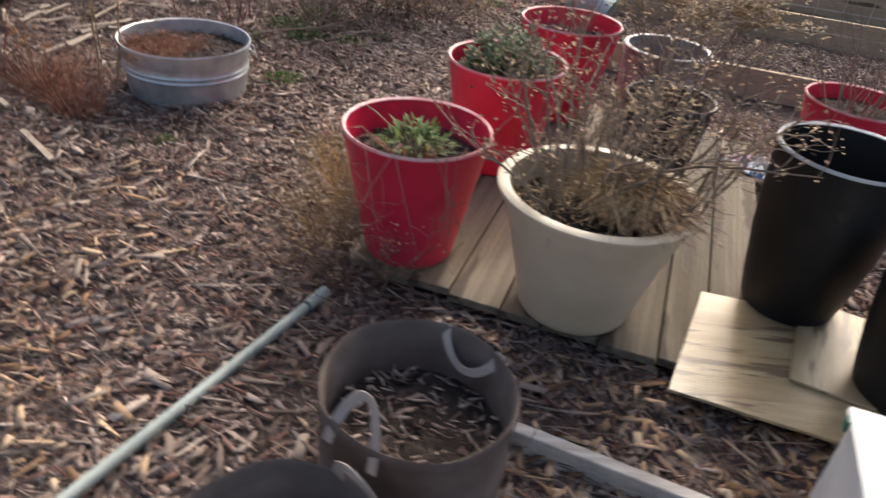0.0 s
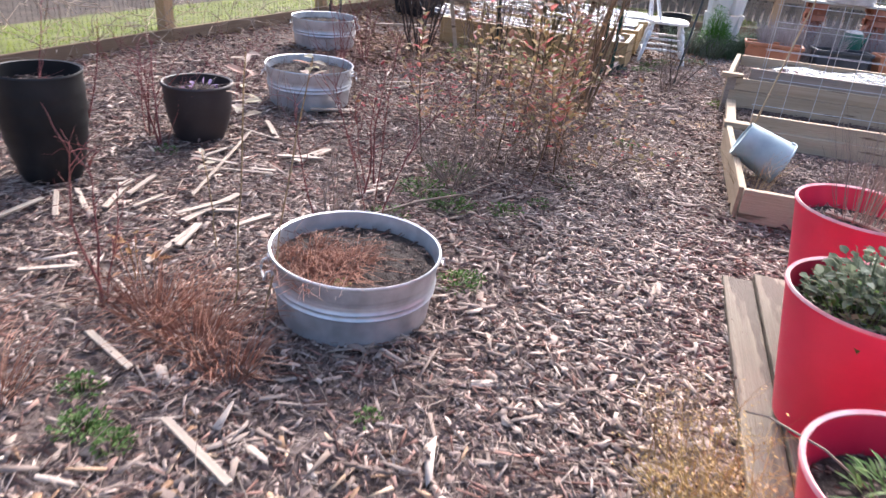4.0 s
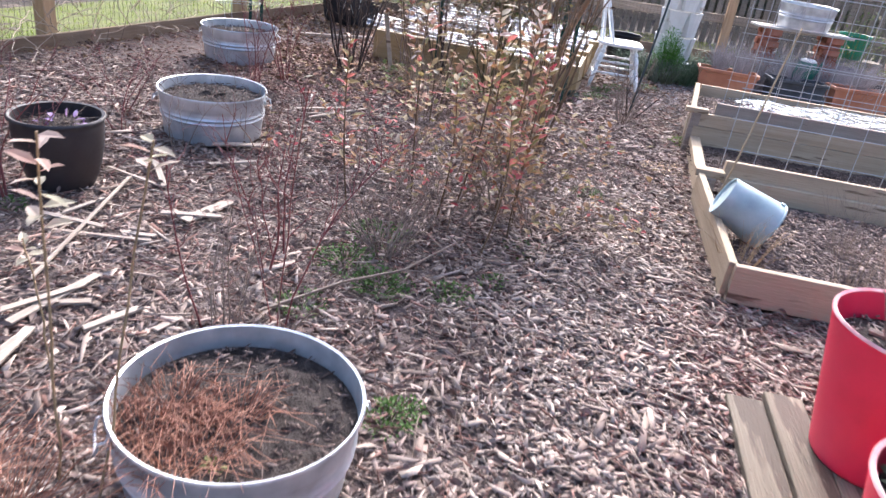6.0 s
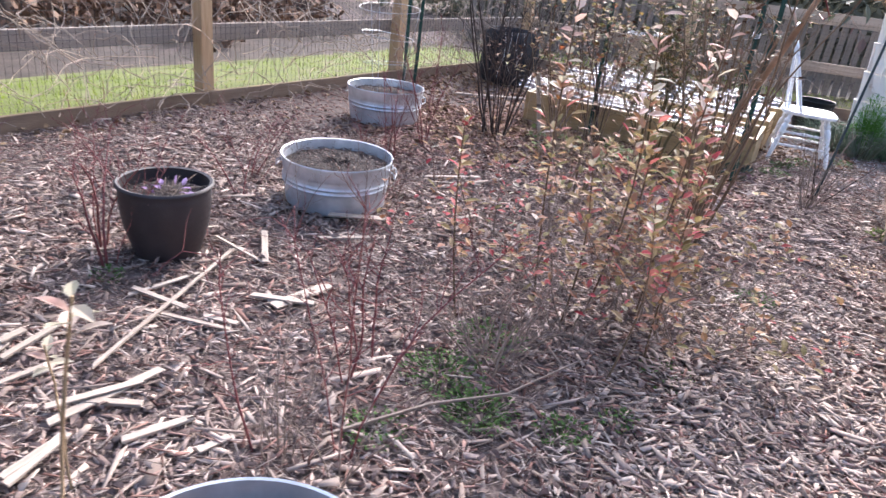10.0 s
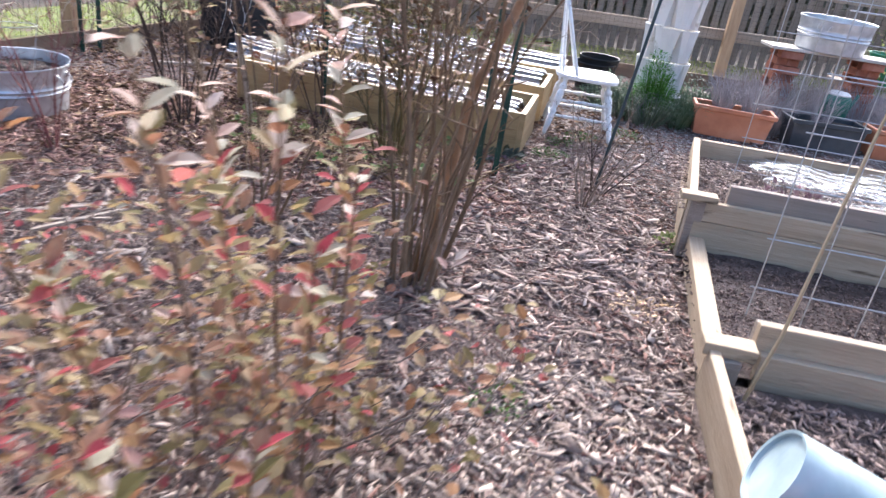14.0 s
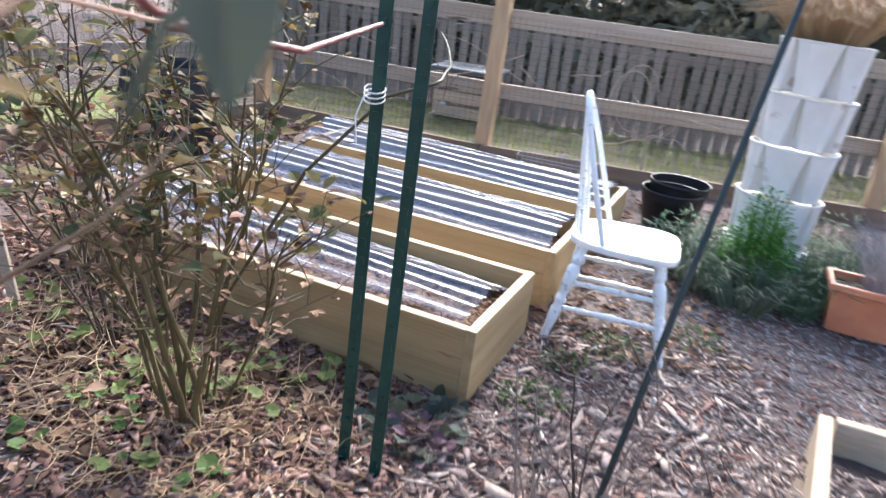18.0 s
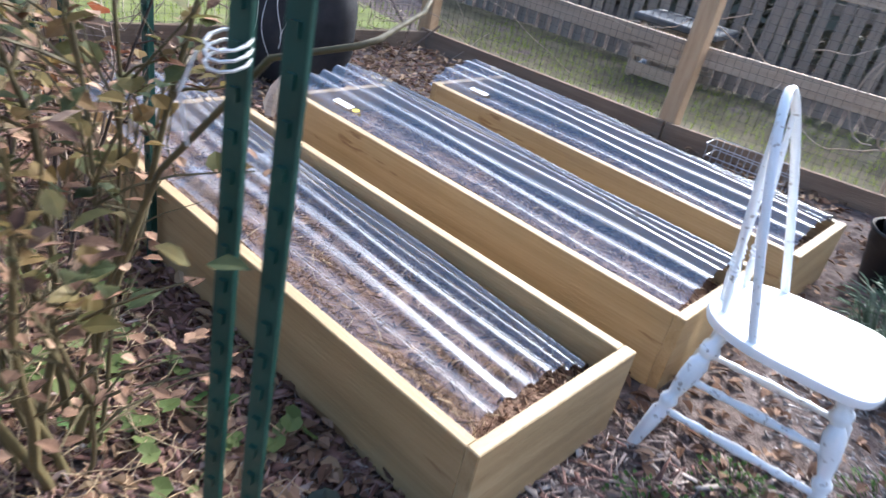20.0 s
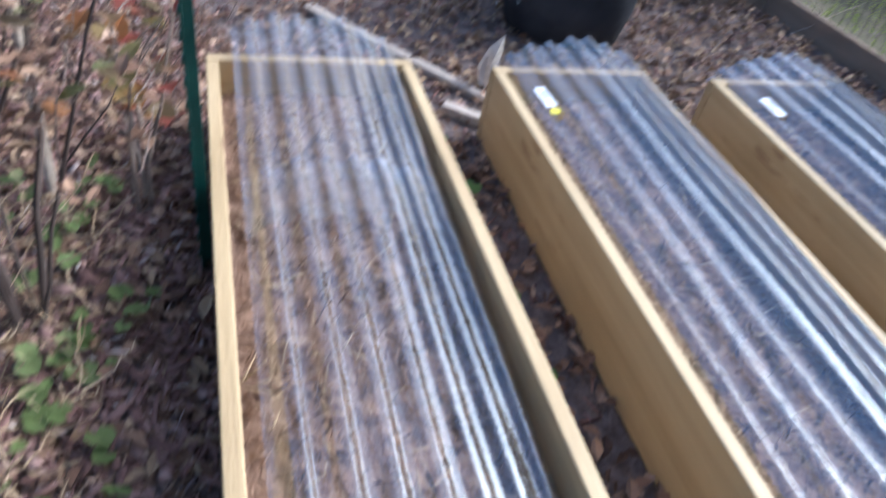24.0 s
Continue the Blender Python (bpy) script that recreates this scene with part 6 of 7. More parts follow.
# long shoots of the shrub and the rose that reach over the path
sp_ = [(0.24, 0.0, 1.62), (0.4, 0.08, 1.44), (0.5, 0.2, 1.33), (0.54, 0.4, 1.3), (0.58, 0.62, 1.32)]
part("shoot", Geo().tube(sp_, 0.006, 0.003, 7), TWIGRED, big, "pinkish young shoot", smooth=60)
g = Geo()
for p, d, ln in (((0.6, 0.02, 1.42), (0.2, -0.3, -0.9), 0.1), ((0.57, 0.06, 1.36), (-0.5, 0.2, -0.8), 0.085), ((0.54, 0.12, 1.4), (0.5, 0.4, 0.3), 0.07), ((0.52, 0.22, 1.35), (0.1, 0.6, -0.5), 0.07), ((0.5, 0.4, 1.32), (-0.7, 0.2, -0.2), 0.06)):
    g.leaf(p, d, ln, ln * 0.6, 0.3, 0.1)
g.tube([(0.45, 0.13, 1.39), (0.55, 0.05, 1.43), (0.6, 0.02, 1.42)], 0.003, 0.002, 5)
part("leaves", g, LEAFGREY, big)["kind"] = "stuff"
part("tan_leaf", Geo().leaf((0.55, -0.22, 1.262), (0.02, 0.0, -1.0), 0.07, 0.042, 0.3, 0.15), DULLLEAF, big, "broad withered tan leaf")
part("red_leaf", Geo().leaf((0.483, -0.244, 1.31), (-0.2, 0.1, -1.0), 0.04, 0.024, 0.3, 0.1), CHIPRED, big, "small reddish leaf")
part("leaf_shoot", Geo().tube([(0.5, 0.2, 1.33), (0.52, 0.0, 1.36), (0.55, -0.22, 1.266)], 0.002, 0.0012, 5), TWIGBROWN, big, smooth=60)
arch_cane = thing("rose_cane", (0, 0, 0), "long arching yellow-brown rose cane over the raised bed", "shrub")
part("cane", Geo().tube([(-0.14, 8.36, -0.02), (0.02, 8.31, 0.45), (0.24, 8.26, 0.86), (0.44, 8.235, 1.09), (0.561, 8.229, 1.139), (0.57, 8.263, 1.145), (0.572, 8.298, 1.154), (0.582, 8.346, 1.171), (0.568, 8.413, 1.204), (0.554, 8.456, 1.222), (0.535, 8.5, 1.24)], 0.006, 0.002, 8), GREENSTEM, arch_cane, smooth=60)
for a, b, c in (((0.578, 8.322, 1.161), (0.582, 8.3, 1.135), (0.579, 8.266, 1.096)), ((0.609, 8.337, 1.162), (0.6, 8.31, 1.145), (0.586, 8.282, 1.127)), ((0.575, 8.31, 1.157), (0.54, 8.33, 1.18), (0.51, 8.35, 1.19))):
    part("side_twig", Geo().tube([a, b, c], 0.0014, 0.0007, 6), TWIGDARK, arch_cane, smooth=60)

# blueberries
for x, y, n, h, sp, red, pale, mix in ((-0.42, 5.6, 12, 0.8, 0.36, 30, 30, 330), (-0.72, 5.3, 7, 0.6, 0.4, 60, 8, 90), (-0.95, 5.85, 7, 0.62, 0.4, 60, 8, 90), (-1.2, 6.35, 6, 0.55, 0.36, 70, 6, 50), (-0.25, 5.35, 15, 0.42, 0.42, 24, 8, 130)):
    shrub("blueberry_bush", x, y, 0, n, h, sp, 0.004, TWIGGREY, "blueberry bush with red and pale autumn leaves", 11, 0.3, 0.1, 0.16,
          [(LEAFRED, red, 0.05, 0.024, 0.1, 0.75), (LEAFPALE, pale, 0.06, 0.026, 0.5, 1.2), (LEAFMIX, mix, 0.056, 0.027, 0.15, 1.1), (LEAFBRONZE, int(mix * 0.3), 0.055, 0.028, 0.25, 1.1)], group="blueberry bushes")
for tx, ty, h, pale in ((-0.93, 5.2, 1.36, 1), (-0.655, 5.2, 1.33, 1), (-0.41, 5.2, 1.37, 1), (-0.37, 5.66, 1.2, 1), (-1.26, 5.15, 0.92, 0), (-0.36, 5.24, 0.86, 0), (-0.59, 4.85, 0.78, 0), (-0.55, 5.4, 0.95, 0), (-0.3, 5.5, 0.9, 0),
                        (-0.78, 5.25, 0.8, 0), (-0.42, 5.05, 0.62, 0), (-0.62, 5.6, 1.02, 1)):
    fx, fy = (tx * 0.9 - 0.05, ty + 0.42) if h > 0.9 and tx > -1.2 else (tx * 0.95 - 0.02, ty + 0.16)
    sh = thing("blueberry_shoot", (fx, fy, 0), "tall blueberry shoot with pale pink leaves" if pale else "blueberry shoot with red, olive and tan leaves", "shrub", "blueberry shoots")
    bx, by = rng.uniform(-0.06, 0.06), rng.uniform(-0.06, 0.06)
    pts = [Vector(((tx - fx) * q + bx * math.sin(3.1 * q), (ty - fy) * q + by * math.sin(3.1 * q), h * q)) for q in (k / 8 for k in range(9))]
    part("stem", Geo().tube(pts, 0.0048, 0.0022, 6), BARK, sh, smooth=60)
    for mat_, n, t0, t1, ln in ((LEAFPALE, 14, 0.72, 1.0, 0.075), (LEAFMIX, 26, 0.35, 0.8, 0.066), (LEAFRED, 7, 0.45, 0.78, 0.064), (LEAFBRONZE, 10, 0.3, 0.75, 0.06)) if pale else (
            (LEAFMIX, 20, 0.3, 1.0, 0.066), (LEAFRED, 9, 0.5, 1.0, 0.066), (LEAFBRONZE, 10, 0.35, 0.95, 0.06), (LEAFPALE, 4, 0.8, 1.0, 0.06)):
        lv = Geo()
        for k in range(n):
            t = min(0.999, t0 + (t1 - t0) * (k + rng.random()) / n)
            i = min(7, int(t * 8))
            a = k * 2.4 + rng.uniform(-0.6, 0.6)
            off = 0.0 if t > 0.72 else rng.uniform(0, 0.09)
            p = pts[i].lerp(pts[i + 1], t * 8 - i) + Vector((math.cos(a), math.sin(a), 0.3)) * off
            lv.leaf(p, (math.cos(a), math.sin(a), rng.uniform(0.1, 1.3)), ln * rng.uniform(0.65, 1.15), ln * rng.uniform(0.36, 0.48), 0.3, 0.15)
        part("leaves", lv, mat_, sh)["kind"] = "stuff"
shrub("shrub", -1.03, 4.97, 0, 22, 0.42, 0.3, 0.0035, TWIGGREY, "low twiggy dead shrub with weeds round it", 6, 0.2, 0.08, 0.12)

# red-twigged young shrubs
for x, y, n, h in ((-1.66, 4.24, 1, 0.95), (-1.42, 4.29, 3, 1.05), (-1.48, 4.83, 2, 0.75), (-2.76, 2.61, 4, 0.75), (-3.0, 2.8, 3, 0.8), (-2.9, 5.37, 3, 0.8), (-1.52, 4.68, 2, 0.7), (-3.02, 4.66, 2, 0.85), (-2.35, 3.45, 3, 0.7), (-2.0, 7.4, 4, 0.8), (-2.75, 5.2, 3, 0.7), (-1.85, 7.9, 6, 0.9)):
    shrub("red_twig_shrub", x, y, 0, n, h, 0.16, 0.0045, TWIGRED, "young shrub with thin dark red twigs", 10, 0.22, 0.035, 0.09, group="red-twigged shrubs")
for x, y, h in ((-2.58, 6.25, 0.6), (-1.75, 6.15, 0.5), (-2.05, 6.95, 0.55), (-3.2, 6.1, 0.65), (-1.6, 7.0, 0.6), (-2.7, 6.6, 0.5)):
    shrub("red_twig_shrub", x, y, 0, 4, h, 0.2, 0.003, TWIGRED if x < -2 else TWIGBROWN, "young shrub of fine reddish twigs by a metal tub", 9, 0.2, 0.05, 0.12, group="red-twigged shrubs")
for x, y in ((-1.58, 4.22), (-1.62, 4.28), (-1.4, 4.2), (-2.2, 6.0), (-1.9, 6.3)):
    shrub("bare_shrub", x, y, 0, 4, 0.5, 0.14, 0.003, TWIGGREY, "small bare grey-brown shrub in the mulch", 4, 0.2, 0.04, 0.1, group="bare young shrubs")
for foot, tip, n, low in (((-1.87, 3.5, 0), (-1.745, 3.34, 1.0), 14, 0.78), ((-1.74, 3.42, 0), (-1.552, 3.352, 1.0), 7, 0.93), ((-2.07, 3.96, 0), (-2.11, 3.98, 0.44), 9, 0.8)):
    sh = thing("young_shrub", foot, "single yellow-green stem topped with pale pink leaves", "shrub", "young shrubs")
    pts = [(Vector(tip) - Vector(foot)) * (k / 8) + Vector((rng.gauss(0, 0.004), rng.gauss(0, 0.004), 0)) for k in range(9)]
    part("stem", Geo().tube(pts, 0.0038, 0.0024, 6), STRAW, sh, smooth=60)
    lv = Geo()
    for k in range(n):
        t = min(0.999, low + (1 - low) * (k + 0.5) / n)
        i = min(7, int(t * 8))
        a = k * 2.4 + rng.uniform(-0.4, 0.4)
        lv.leaf(pts[i].lerp(pts[i + 1], t * 8 - i), (math.cos(a), math.sin(a), rng.uniform(0.0, 0.7)), rng.uniform(0.045, 0.075), rng.uniform(0.02, 0.03), 0.3, 0.2)
    part("leaves", lv, LEAFPALE, sh)["kind"] = "stuff"
leafy("young_shrub", -2.28, 3.62, 0.02, 18, 0.1, 0.24, 0.06, 0.022, LEAFBRONZE, "small shrub with dull red leaves", "shrub")
for x, y, n, r in ((-1.95, 3.28, 200, 0.34), (-2.15, 3.42, 130, 0.3), (-1.78, 3.1, 110, 0.24), (-2.45, 2.9, 70, 0.28), (-2.7, 3.1, 60, 0.28)):
    tuft("dry_plant", x, y, 0.0, n, 0.17, r, RUSTTWIG, "mat of fine rusty dry stems on the mulch", 0.0018, 0.9, "dry plant", "rusty dry stems", 0.03)
for dx, dy in ((0, 0), (-0.07, 0.09), (0.05, -0.07), (0.1, 0.06), (-0.02, -0.13), (-0.12, -0.03)):
    tuft("dry_plant", -1.53 + dx, 3.48 + dy, 0.19, 90, 0.1, 0.16, RUSTTWIG, "fine rusty dry stems in the tub", 0.0016, 1.2, "dry plant", "tub dry stems", 0.05)
leafy("weed", -1.44, 3.33, 0.2, 12, 0.03, 0.05, 0.025, 0.016, LEAFWEED, "small green weed among dry stems in the tub", "weed", "green weeds")
for x, y, n, h, r in ((-0.43, 2.26, 34, 0.35, 0.14), (-0.4, 2.5, 34, 0.37, 0.13), (-0.37, 2.78, 16, 0.26, 0.12), (-0.3, 1.98, 22, 0.32, 0.17), (-0.46, 2.05, 12, 0.24, 0.13)):
    shrub("golden_weed", x, y, 0, n, h, r, 0.002, GOLD if 2.4 < y < 2.6 else STRAW if y > 2.1 else TWIGBROWN, "clump of golden dry weeds beside the platform", 9, 0.15, 0.08, 0.14, [(GOLD if 2.4 < y < 2.6 else STRAW, 260, 0.013, 0.006, 0.3, 1.3), (GOLD, 60, 0.012, 0.006, 0.6, 1.3)], category="dry plant", group="golden dry weeds", twist=0.4)

# plants in pots
leafy("pot_plant", -0.145, 2.24, 0.415, 190, 0.115, 0.1, 0.05, 0.011, LEAFSPROUT, "fresh green shoots sprouting in a red pot")
leafy("pot_plant", 0.18, 3.01, 0.42, 620, 0.195, 0.24, 0.036, 0.028, LEAFSAGE, "mound of trailing green foliage in a red pot")
leafy("pot_plant", 0.14, 2.95, 0.42, 170, 0.17, 0.15, 0.032, 0.022, LEAFGREEN, "green leaves in a red pot")
tuft("dead_plant", 0.512, 3.69, 0.43, 46, 0.5, 0.24, TWIGGREY, "dead stalks standing in a red pot", 0.0018, 0.2, "dry plant", "", 0.03)
shrub("dry_bush", 0.37, 1.98, 0.37, 22, 0.6, 0.34, 0.0058, PALETWIG, "large dead bush with grey-brown twigs in a cream pot", 8, 0.22, 0.14, 0.16, [(TWIGBROWN, 700, 0.018, 0.009, 0.25, 1.3), (STRAW, 900, 0.018, 0.01, 0.3, 1.3)], (0.08, 0.16), "dry plant")
shrub("dry_bush", 0.53, 1.975, 0.38, 18, 0.5, 0.24, 0.0048, PALETWIG, "straw-coloured dry stems in a cream pot", 10, 0.2, 0.18, 0.18, [(STRAW, 900, 0.015, 0.008, 0.3, 1.2)], (0.14, 0.1), "dry plant")
tuft("dry_straw", 0.51, 1.9, 0.43, 1700, 0.15, 0.2, STRAW, "matted dry straw in a cream pot", 0.0018, 1.4, "dry plant", "", 0.04)
tuft("dry_straw", 0.56, 1.86, 0.43, 600, 0.13, 0.16, RUSTTWIG, "reddish matted stems in a cream pot", 0.0016, 1.4, "dry plant", "", 0.04)
single("dry_stick", Geo().tube([(0.43, 3.8, 0.465), (0.5, 3.7, 0.475), (0.58, 3.58, 0.47)], 0.011, 0.009, 6), SCRAP, "pale stick lying in a red pot", "stick", smooth=40)
shrub("dry_bush", 0.93, 3.13, 0.31, 24, 0.66, 0.34, 0.004, PALETWIG, "tall golden dry bush in a dark pot", 10, 0.24, 0.1, 0.09, [(STRAW, 2600, 0.026, 0.014, 0.7, 1.4), (VINE, 900, 0.022, 0.012, 0.75, 1.4)], (0.06, -0.12), "dry plant")
shrub("dry_bush", 1.83, 3.25, 0.35, 26, 0.5, 0.32, 0.003, TWIGGREY, "grey dry bush in a red pot", 6, 0.22, 0.12, 0.12, [(SILVER, 160, 0.02, 0.006, 0.3, 1.2)], (0, 0), "dry plant")
leafy("pot_plant", 1.4, 1.66, 0.37, 60, 0.17, 0.1, 0.05, 0.025, LEAFGREEN, "green leaves in a black pot")
leafy("pot_plant", -2.585, 5.42, 0.29, 14, 0.1, 0.06, 0.05, 0.02, PINKBIT, "faded purple flowers in a brown pot")
tuft("dry_plant", -2.605, 5.43, 0.28, 60, 0.07, 0.16, TWIGGREY, "dry stems in a brown pot", 0.0015, 0.9, "dry plant", "", 0.03)
droop = Geo()
for k in range(8):
    a = -2.5 + 0.22 * k + rng.uniform(-0.15, 0.15)
    p = Vector((-0.142 + 0.1 * math.cos(a), 2.205 + 0.1 * math.sin(a), 0.43))
    q = Vector((-0.142 + 0.265 * math.cos(a), 2.205 + 0.265 * math.sin(a), 0.53))
    a += rng.uniform(-0.5, 0.5)
    e = Vector((-0.142 + 0.33 * math.cos(a + 0.1), 2.205 + 0.33 * math.sin(a + 0.1), rng.uniform(0.1, 0.35)))
    droop.tube([p, p.lerp(q, 0.6) + Vector((0, 0, 0.05)), q + Vector((0, 0, 0.01)), q.lerp(e, 0.5) + Vector((0.02 * math.cos(a), 0.02 * math.sin(a), 0)), e], 0.0021, 0.001, 5, False)
    for j in range(4):
        droop.tube(wobble(q.lerp(e, 0.3 + 0.25 * j), (rng.gauss(0, 1), rng.gauss(0, 1), -0.8), 0.16, 0, 0, 5, 0.5), 0.0012, 0.0006, 3, False)
droop.tube([(-0.2, 2.3, 0.43), (-0.3, 2.33, 0.5), (-0.41, 2.38, 0.535), (-0.47, 2.36, 0.56), (-0.45, 2.31, 0.59)], 0.0035, 0.002, 5, False)
single("dead_vine", droop, TWIGGREY, "dead grey stalks hanging over a red pot", "dry plant")

# tower plants and the corner by the fence
tuft("dry_grass", 2.45, 10.65, 1.28, 800, 0.34, 0.48, STRAW, "bushy dry grass on top of the planter tower", 0.0024, 1.6, "dry plant", "", 0.05)
leafy("green_bush", 2.2, 10.14, 0.0, 1500, 0.2, 0.57, 0.034, 0.014, LEAFFRESH, "bright green feathery bush before the planter tower")
for x, y, n, r, h in ((2.05, 10.5, 200, 0.32, 0.24), (2.5, 10.55, 180, 0.3, 0.2), (2.85, 10.75, 180, 0.32, 0.28), (2.2, 10.2, 90, 0.25, 0.14), (3.1, 11.1, 140, 0.32, 0.25), (1.95, 10.2, 320, 0.26, 0.2), (2.25, 10.05, 320, 0.28, 0.18), (2.45, 10.3, 300, 0.28, 0.22), (2.0, 10.6, 300, 0.3, 0.26), (2.8, 10.5, 260, 0.3, 0.24)):
    leafy("border_plant", x, y, 0, n, r, h, 0.06, 0.014, LEAFBLUE if n > 250 else LEAFSAGE, "low grey-green border plants by the planter tower", "plant", "border plants")
for x, y in ((1.92, 10.0), (2.08, 9.82), (2.35, 9.88), (2.52, 10.0), (2.68, 10.15), (2.88, 10.3), (1.85, 10.25)):
    tuft("border_plant", x, y, 0.0, 90, 0.3, 0.3, LEAFSAGE if x < 2.3 else LEAFBLUE, "arching grey-green strap leaves by the planter tower", 0.0042, 1.2, "plant", "border plants", 0.03)
for x, y, n in ((2.68, 9.78, 70), (2.9, 9.7, 70), (3.5, 9.67, 40), (4.25, 9.58, 60)):
    tuft("dry_lavender", x, y, 0.21, n * 2, 0.34, 0.2, LAVENDER, "dry grey stalks in a planter box", 0.0018, 0.4, "dry plant", "planter box stalks", 0.04)
leafy("silver_plant", 3.35, 10.1, 0.0, 170, 0.38, 0.5, 0.06, 0.009, SILVER, "silvery drooping foliage behind the planters")
leafy("silver_plant", 3.85, 10.25, 0.0, 150, 0.38, 0.45, 0.06, 0.009, SILVER, "silvery drooping foliage behind the planters")
tuft("dry_shrub", 3.3, 10.25, 0.0, 150, 0.5, 0.4, TWIGGREY, "dry grey bush behind the planters", 0.002, 0.4, "dry plant", "", 0.05)
for x, y, h in ((3.2, 9.95, 0.42), (3.55, 10.1, 0.5), (3.8, 10.35, 0.55), (4.15, 10.05, 0.5), (4.3, 9.65, 0.42), (3.45, 10.55, 0.5), (4.6, 10.2, 0.5), (3.1, 10.4, 0.45)):
    tuft("dry_lavender", x, y, 0.0, 320, h, 0.32, LAVENDER, "grey dry bush behind the planter boxes", 0.0022, 0.4, "dry plant", "dry bushes behind the planters", 0.05)
leafy("yellow_shrub", 5.0, 11.0, 0.3, 260, 0.45, 0.7, 0.06, 0.02, LEAFWEED, "yellow-green shrub by the far fence", "shrub")
shrub("bare_shrub", 0.99, 7.82, 0, 9, 0.55, 0.24, 0.0045, TWIGGREY, "small bare shrub before the white chair", 4, 0.24, 0.06, 0.1, group="bare young shrubs")
shrub("bare_shrub", 1.12, 8.05, 0, 5, 0.6, 0.22, 0.004, TWIGDARK, "small dark bare shrub beside a leaning pole", 4, 0.2, 0.05, 0.1, group="bare young shrubs")
tuft("dry_grass", 0.72, 5.05, 0.05, 40, 0.3, 0.25, STRAW, "thin dry grass in the low raised bed", 0.0015, 0.3, "dry plant", "", 0.04)
for x, y in ((1.25, 4.9), (1.6, 4.95), (1.45, 5.3), (2.0, 4.8)):
    tuft("dry_grass", x, y, 0.05, 34, 0.5, 0.26, TWIGGREY, "tall thin dry grass in the low raised bed", 0.0014, 0.25, "dry plant", "bed grasses", 0.04)
for x, y in ((1.75, 7.9), (2.3, 7.35), (2.1, 7.95), (1.6, 7.5)):
    tuft("dead_plant", x, y, 0.21, 40, 0.08, 0.2, TWIGGREY, "flattened dead stems in the tall raised bed", 0.002, 1.1, "dry plant", "bed dead stems", 0.05)
tuft("dead_plant", 1.98, 7.55, 0.22, 60, 0.14, 0.24, TWIGGREY, "heap of dead stems in the tall raised bed", 0.0025, 1.0, "dry plant", "", 0.05)
leafy("dead_plant", 2.02, 7.5, 0.22, 60, 0.2, 0.12, 0.06, 0.03, LEAFPURPLE, "withered purple plant in the tall raised bed")

# weeds
for x, y, n, r in ((-2.12, 2.78, 40, 0.1), (-2.0, 2.72, 26, 0.07), (-2.2, 2.95, 26, 0.09), (-1.04, 4.66, 70, 0.17), (-1.2, 4.85, 60, 0.2), (-0.75, 4.62, 30, 0.12), (-2.7, 5.1, 22, 0.09), (0.2, 6.0, 34, 0.13), (-1.02, 3.8, 40, 0.12),
                   (-0.96, 3.85, 20, 0.08), (-1.05, 5.15, 50, 0.2), (-1.35, 4.45, 30, 0.14), (-0.35, 5.1, 30, 0.15), (-1.3, 2.9, 10, 0.05), (-2.9, 2.9, 30, 0.12), (-0.55, 4.75, 22, 0.1), (1.0, 8.7, 40, 0.16), (1.35, 9.2, 40, 0.16), (1.15, 9.0, 30, 0.14), (1.75, 9.4, 34, 0.18)):
    leafy("weed", x, y, 0.0, n * 4, r * 0.8, 0.04, 0.018, 0.012, LEAFGREEN, "low green weed growing through the mulch", "weed", "green weeds")
leafy("weed", 1.34, 7.35, 0, 60, 0.09, 0.06, 0.035, 0.02, LEAFWEED, "bright green weed by the raised bed", "weed", "green weeds")
def ivy(x, y, n, r, material, label):
    ob = thing("ground_ivy", (x, y, 0), label, "weed", "heart-leaved weeds")
    g, st = Geo(), Geo()
    for k in range(n):
        a, q = rng.uniform(0, 6.283), r * math.sqrt(rng.random())
        p = Vector((q * math.cos(a), q * math.sin(a), rng.uniform(0.03, 0.07)))
        g.round_leaf(p, rng.uniform(0.012, 0.034))
        b = Vector((p.x * 0.3 + rng.gauss(0, 0.02), p.y * 0.3 + rng.gauss(0, 0.02), 0.0))
        st.tube([b, b.lerp(p, 0.5) + Vector((rng.gauss(0, 0.012), rng.gauss(0, 0.012), 0.02)), p], 0.0014, 0.001, 3, False)
    part("leaves", g, material, ob)["kind"] = "stuff"
    part("stalk_mass", st, LEAFWEED, ob)["kind"] = "stuff"
    return ob


for i in range(26):
    x = rng.uniform(-1.1, 0.42)
    ivy(x, 8.62 - 0.35 * (x + 0.2) + rng.uniform(-0.75, 0.08), rng.randint(2, 6), 0.09, (LEAFWEED, LEAFGREEN, LEAFWEED)[i % 3], "green heart-leaved weed among the dead leaves")
for x, y in ((-0.28, 8.57), (-0.14, 8.47), (0.06, 8.66), (-0.86, 8.81), (0.03, 8.43), (0.15, 8.54), (-0.46, 8.84), (-0.64, 8.63), (0.24, 8.59), (0.29, 8.67), (0.12, 8.38), (-0.39, 8.73), (-0.27, 8.46), (-0.16, 8.58), (-0.39, 8.47), (-0.1, 8.63)):
    ivy(x, y, rng.randint(2, 4), 0.06, LEAFWEED, "green heart-leaved weed among the dead leaves")
for i in range(9):
    ivy(-1.0 + 0.24 * i, 10.02 - 0.085 * i + rng.uniform(-0.04, 0.04), 4, 0.05, LEAFGREEN, "green weed between the raised beds")
sg = Geo()
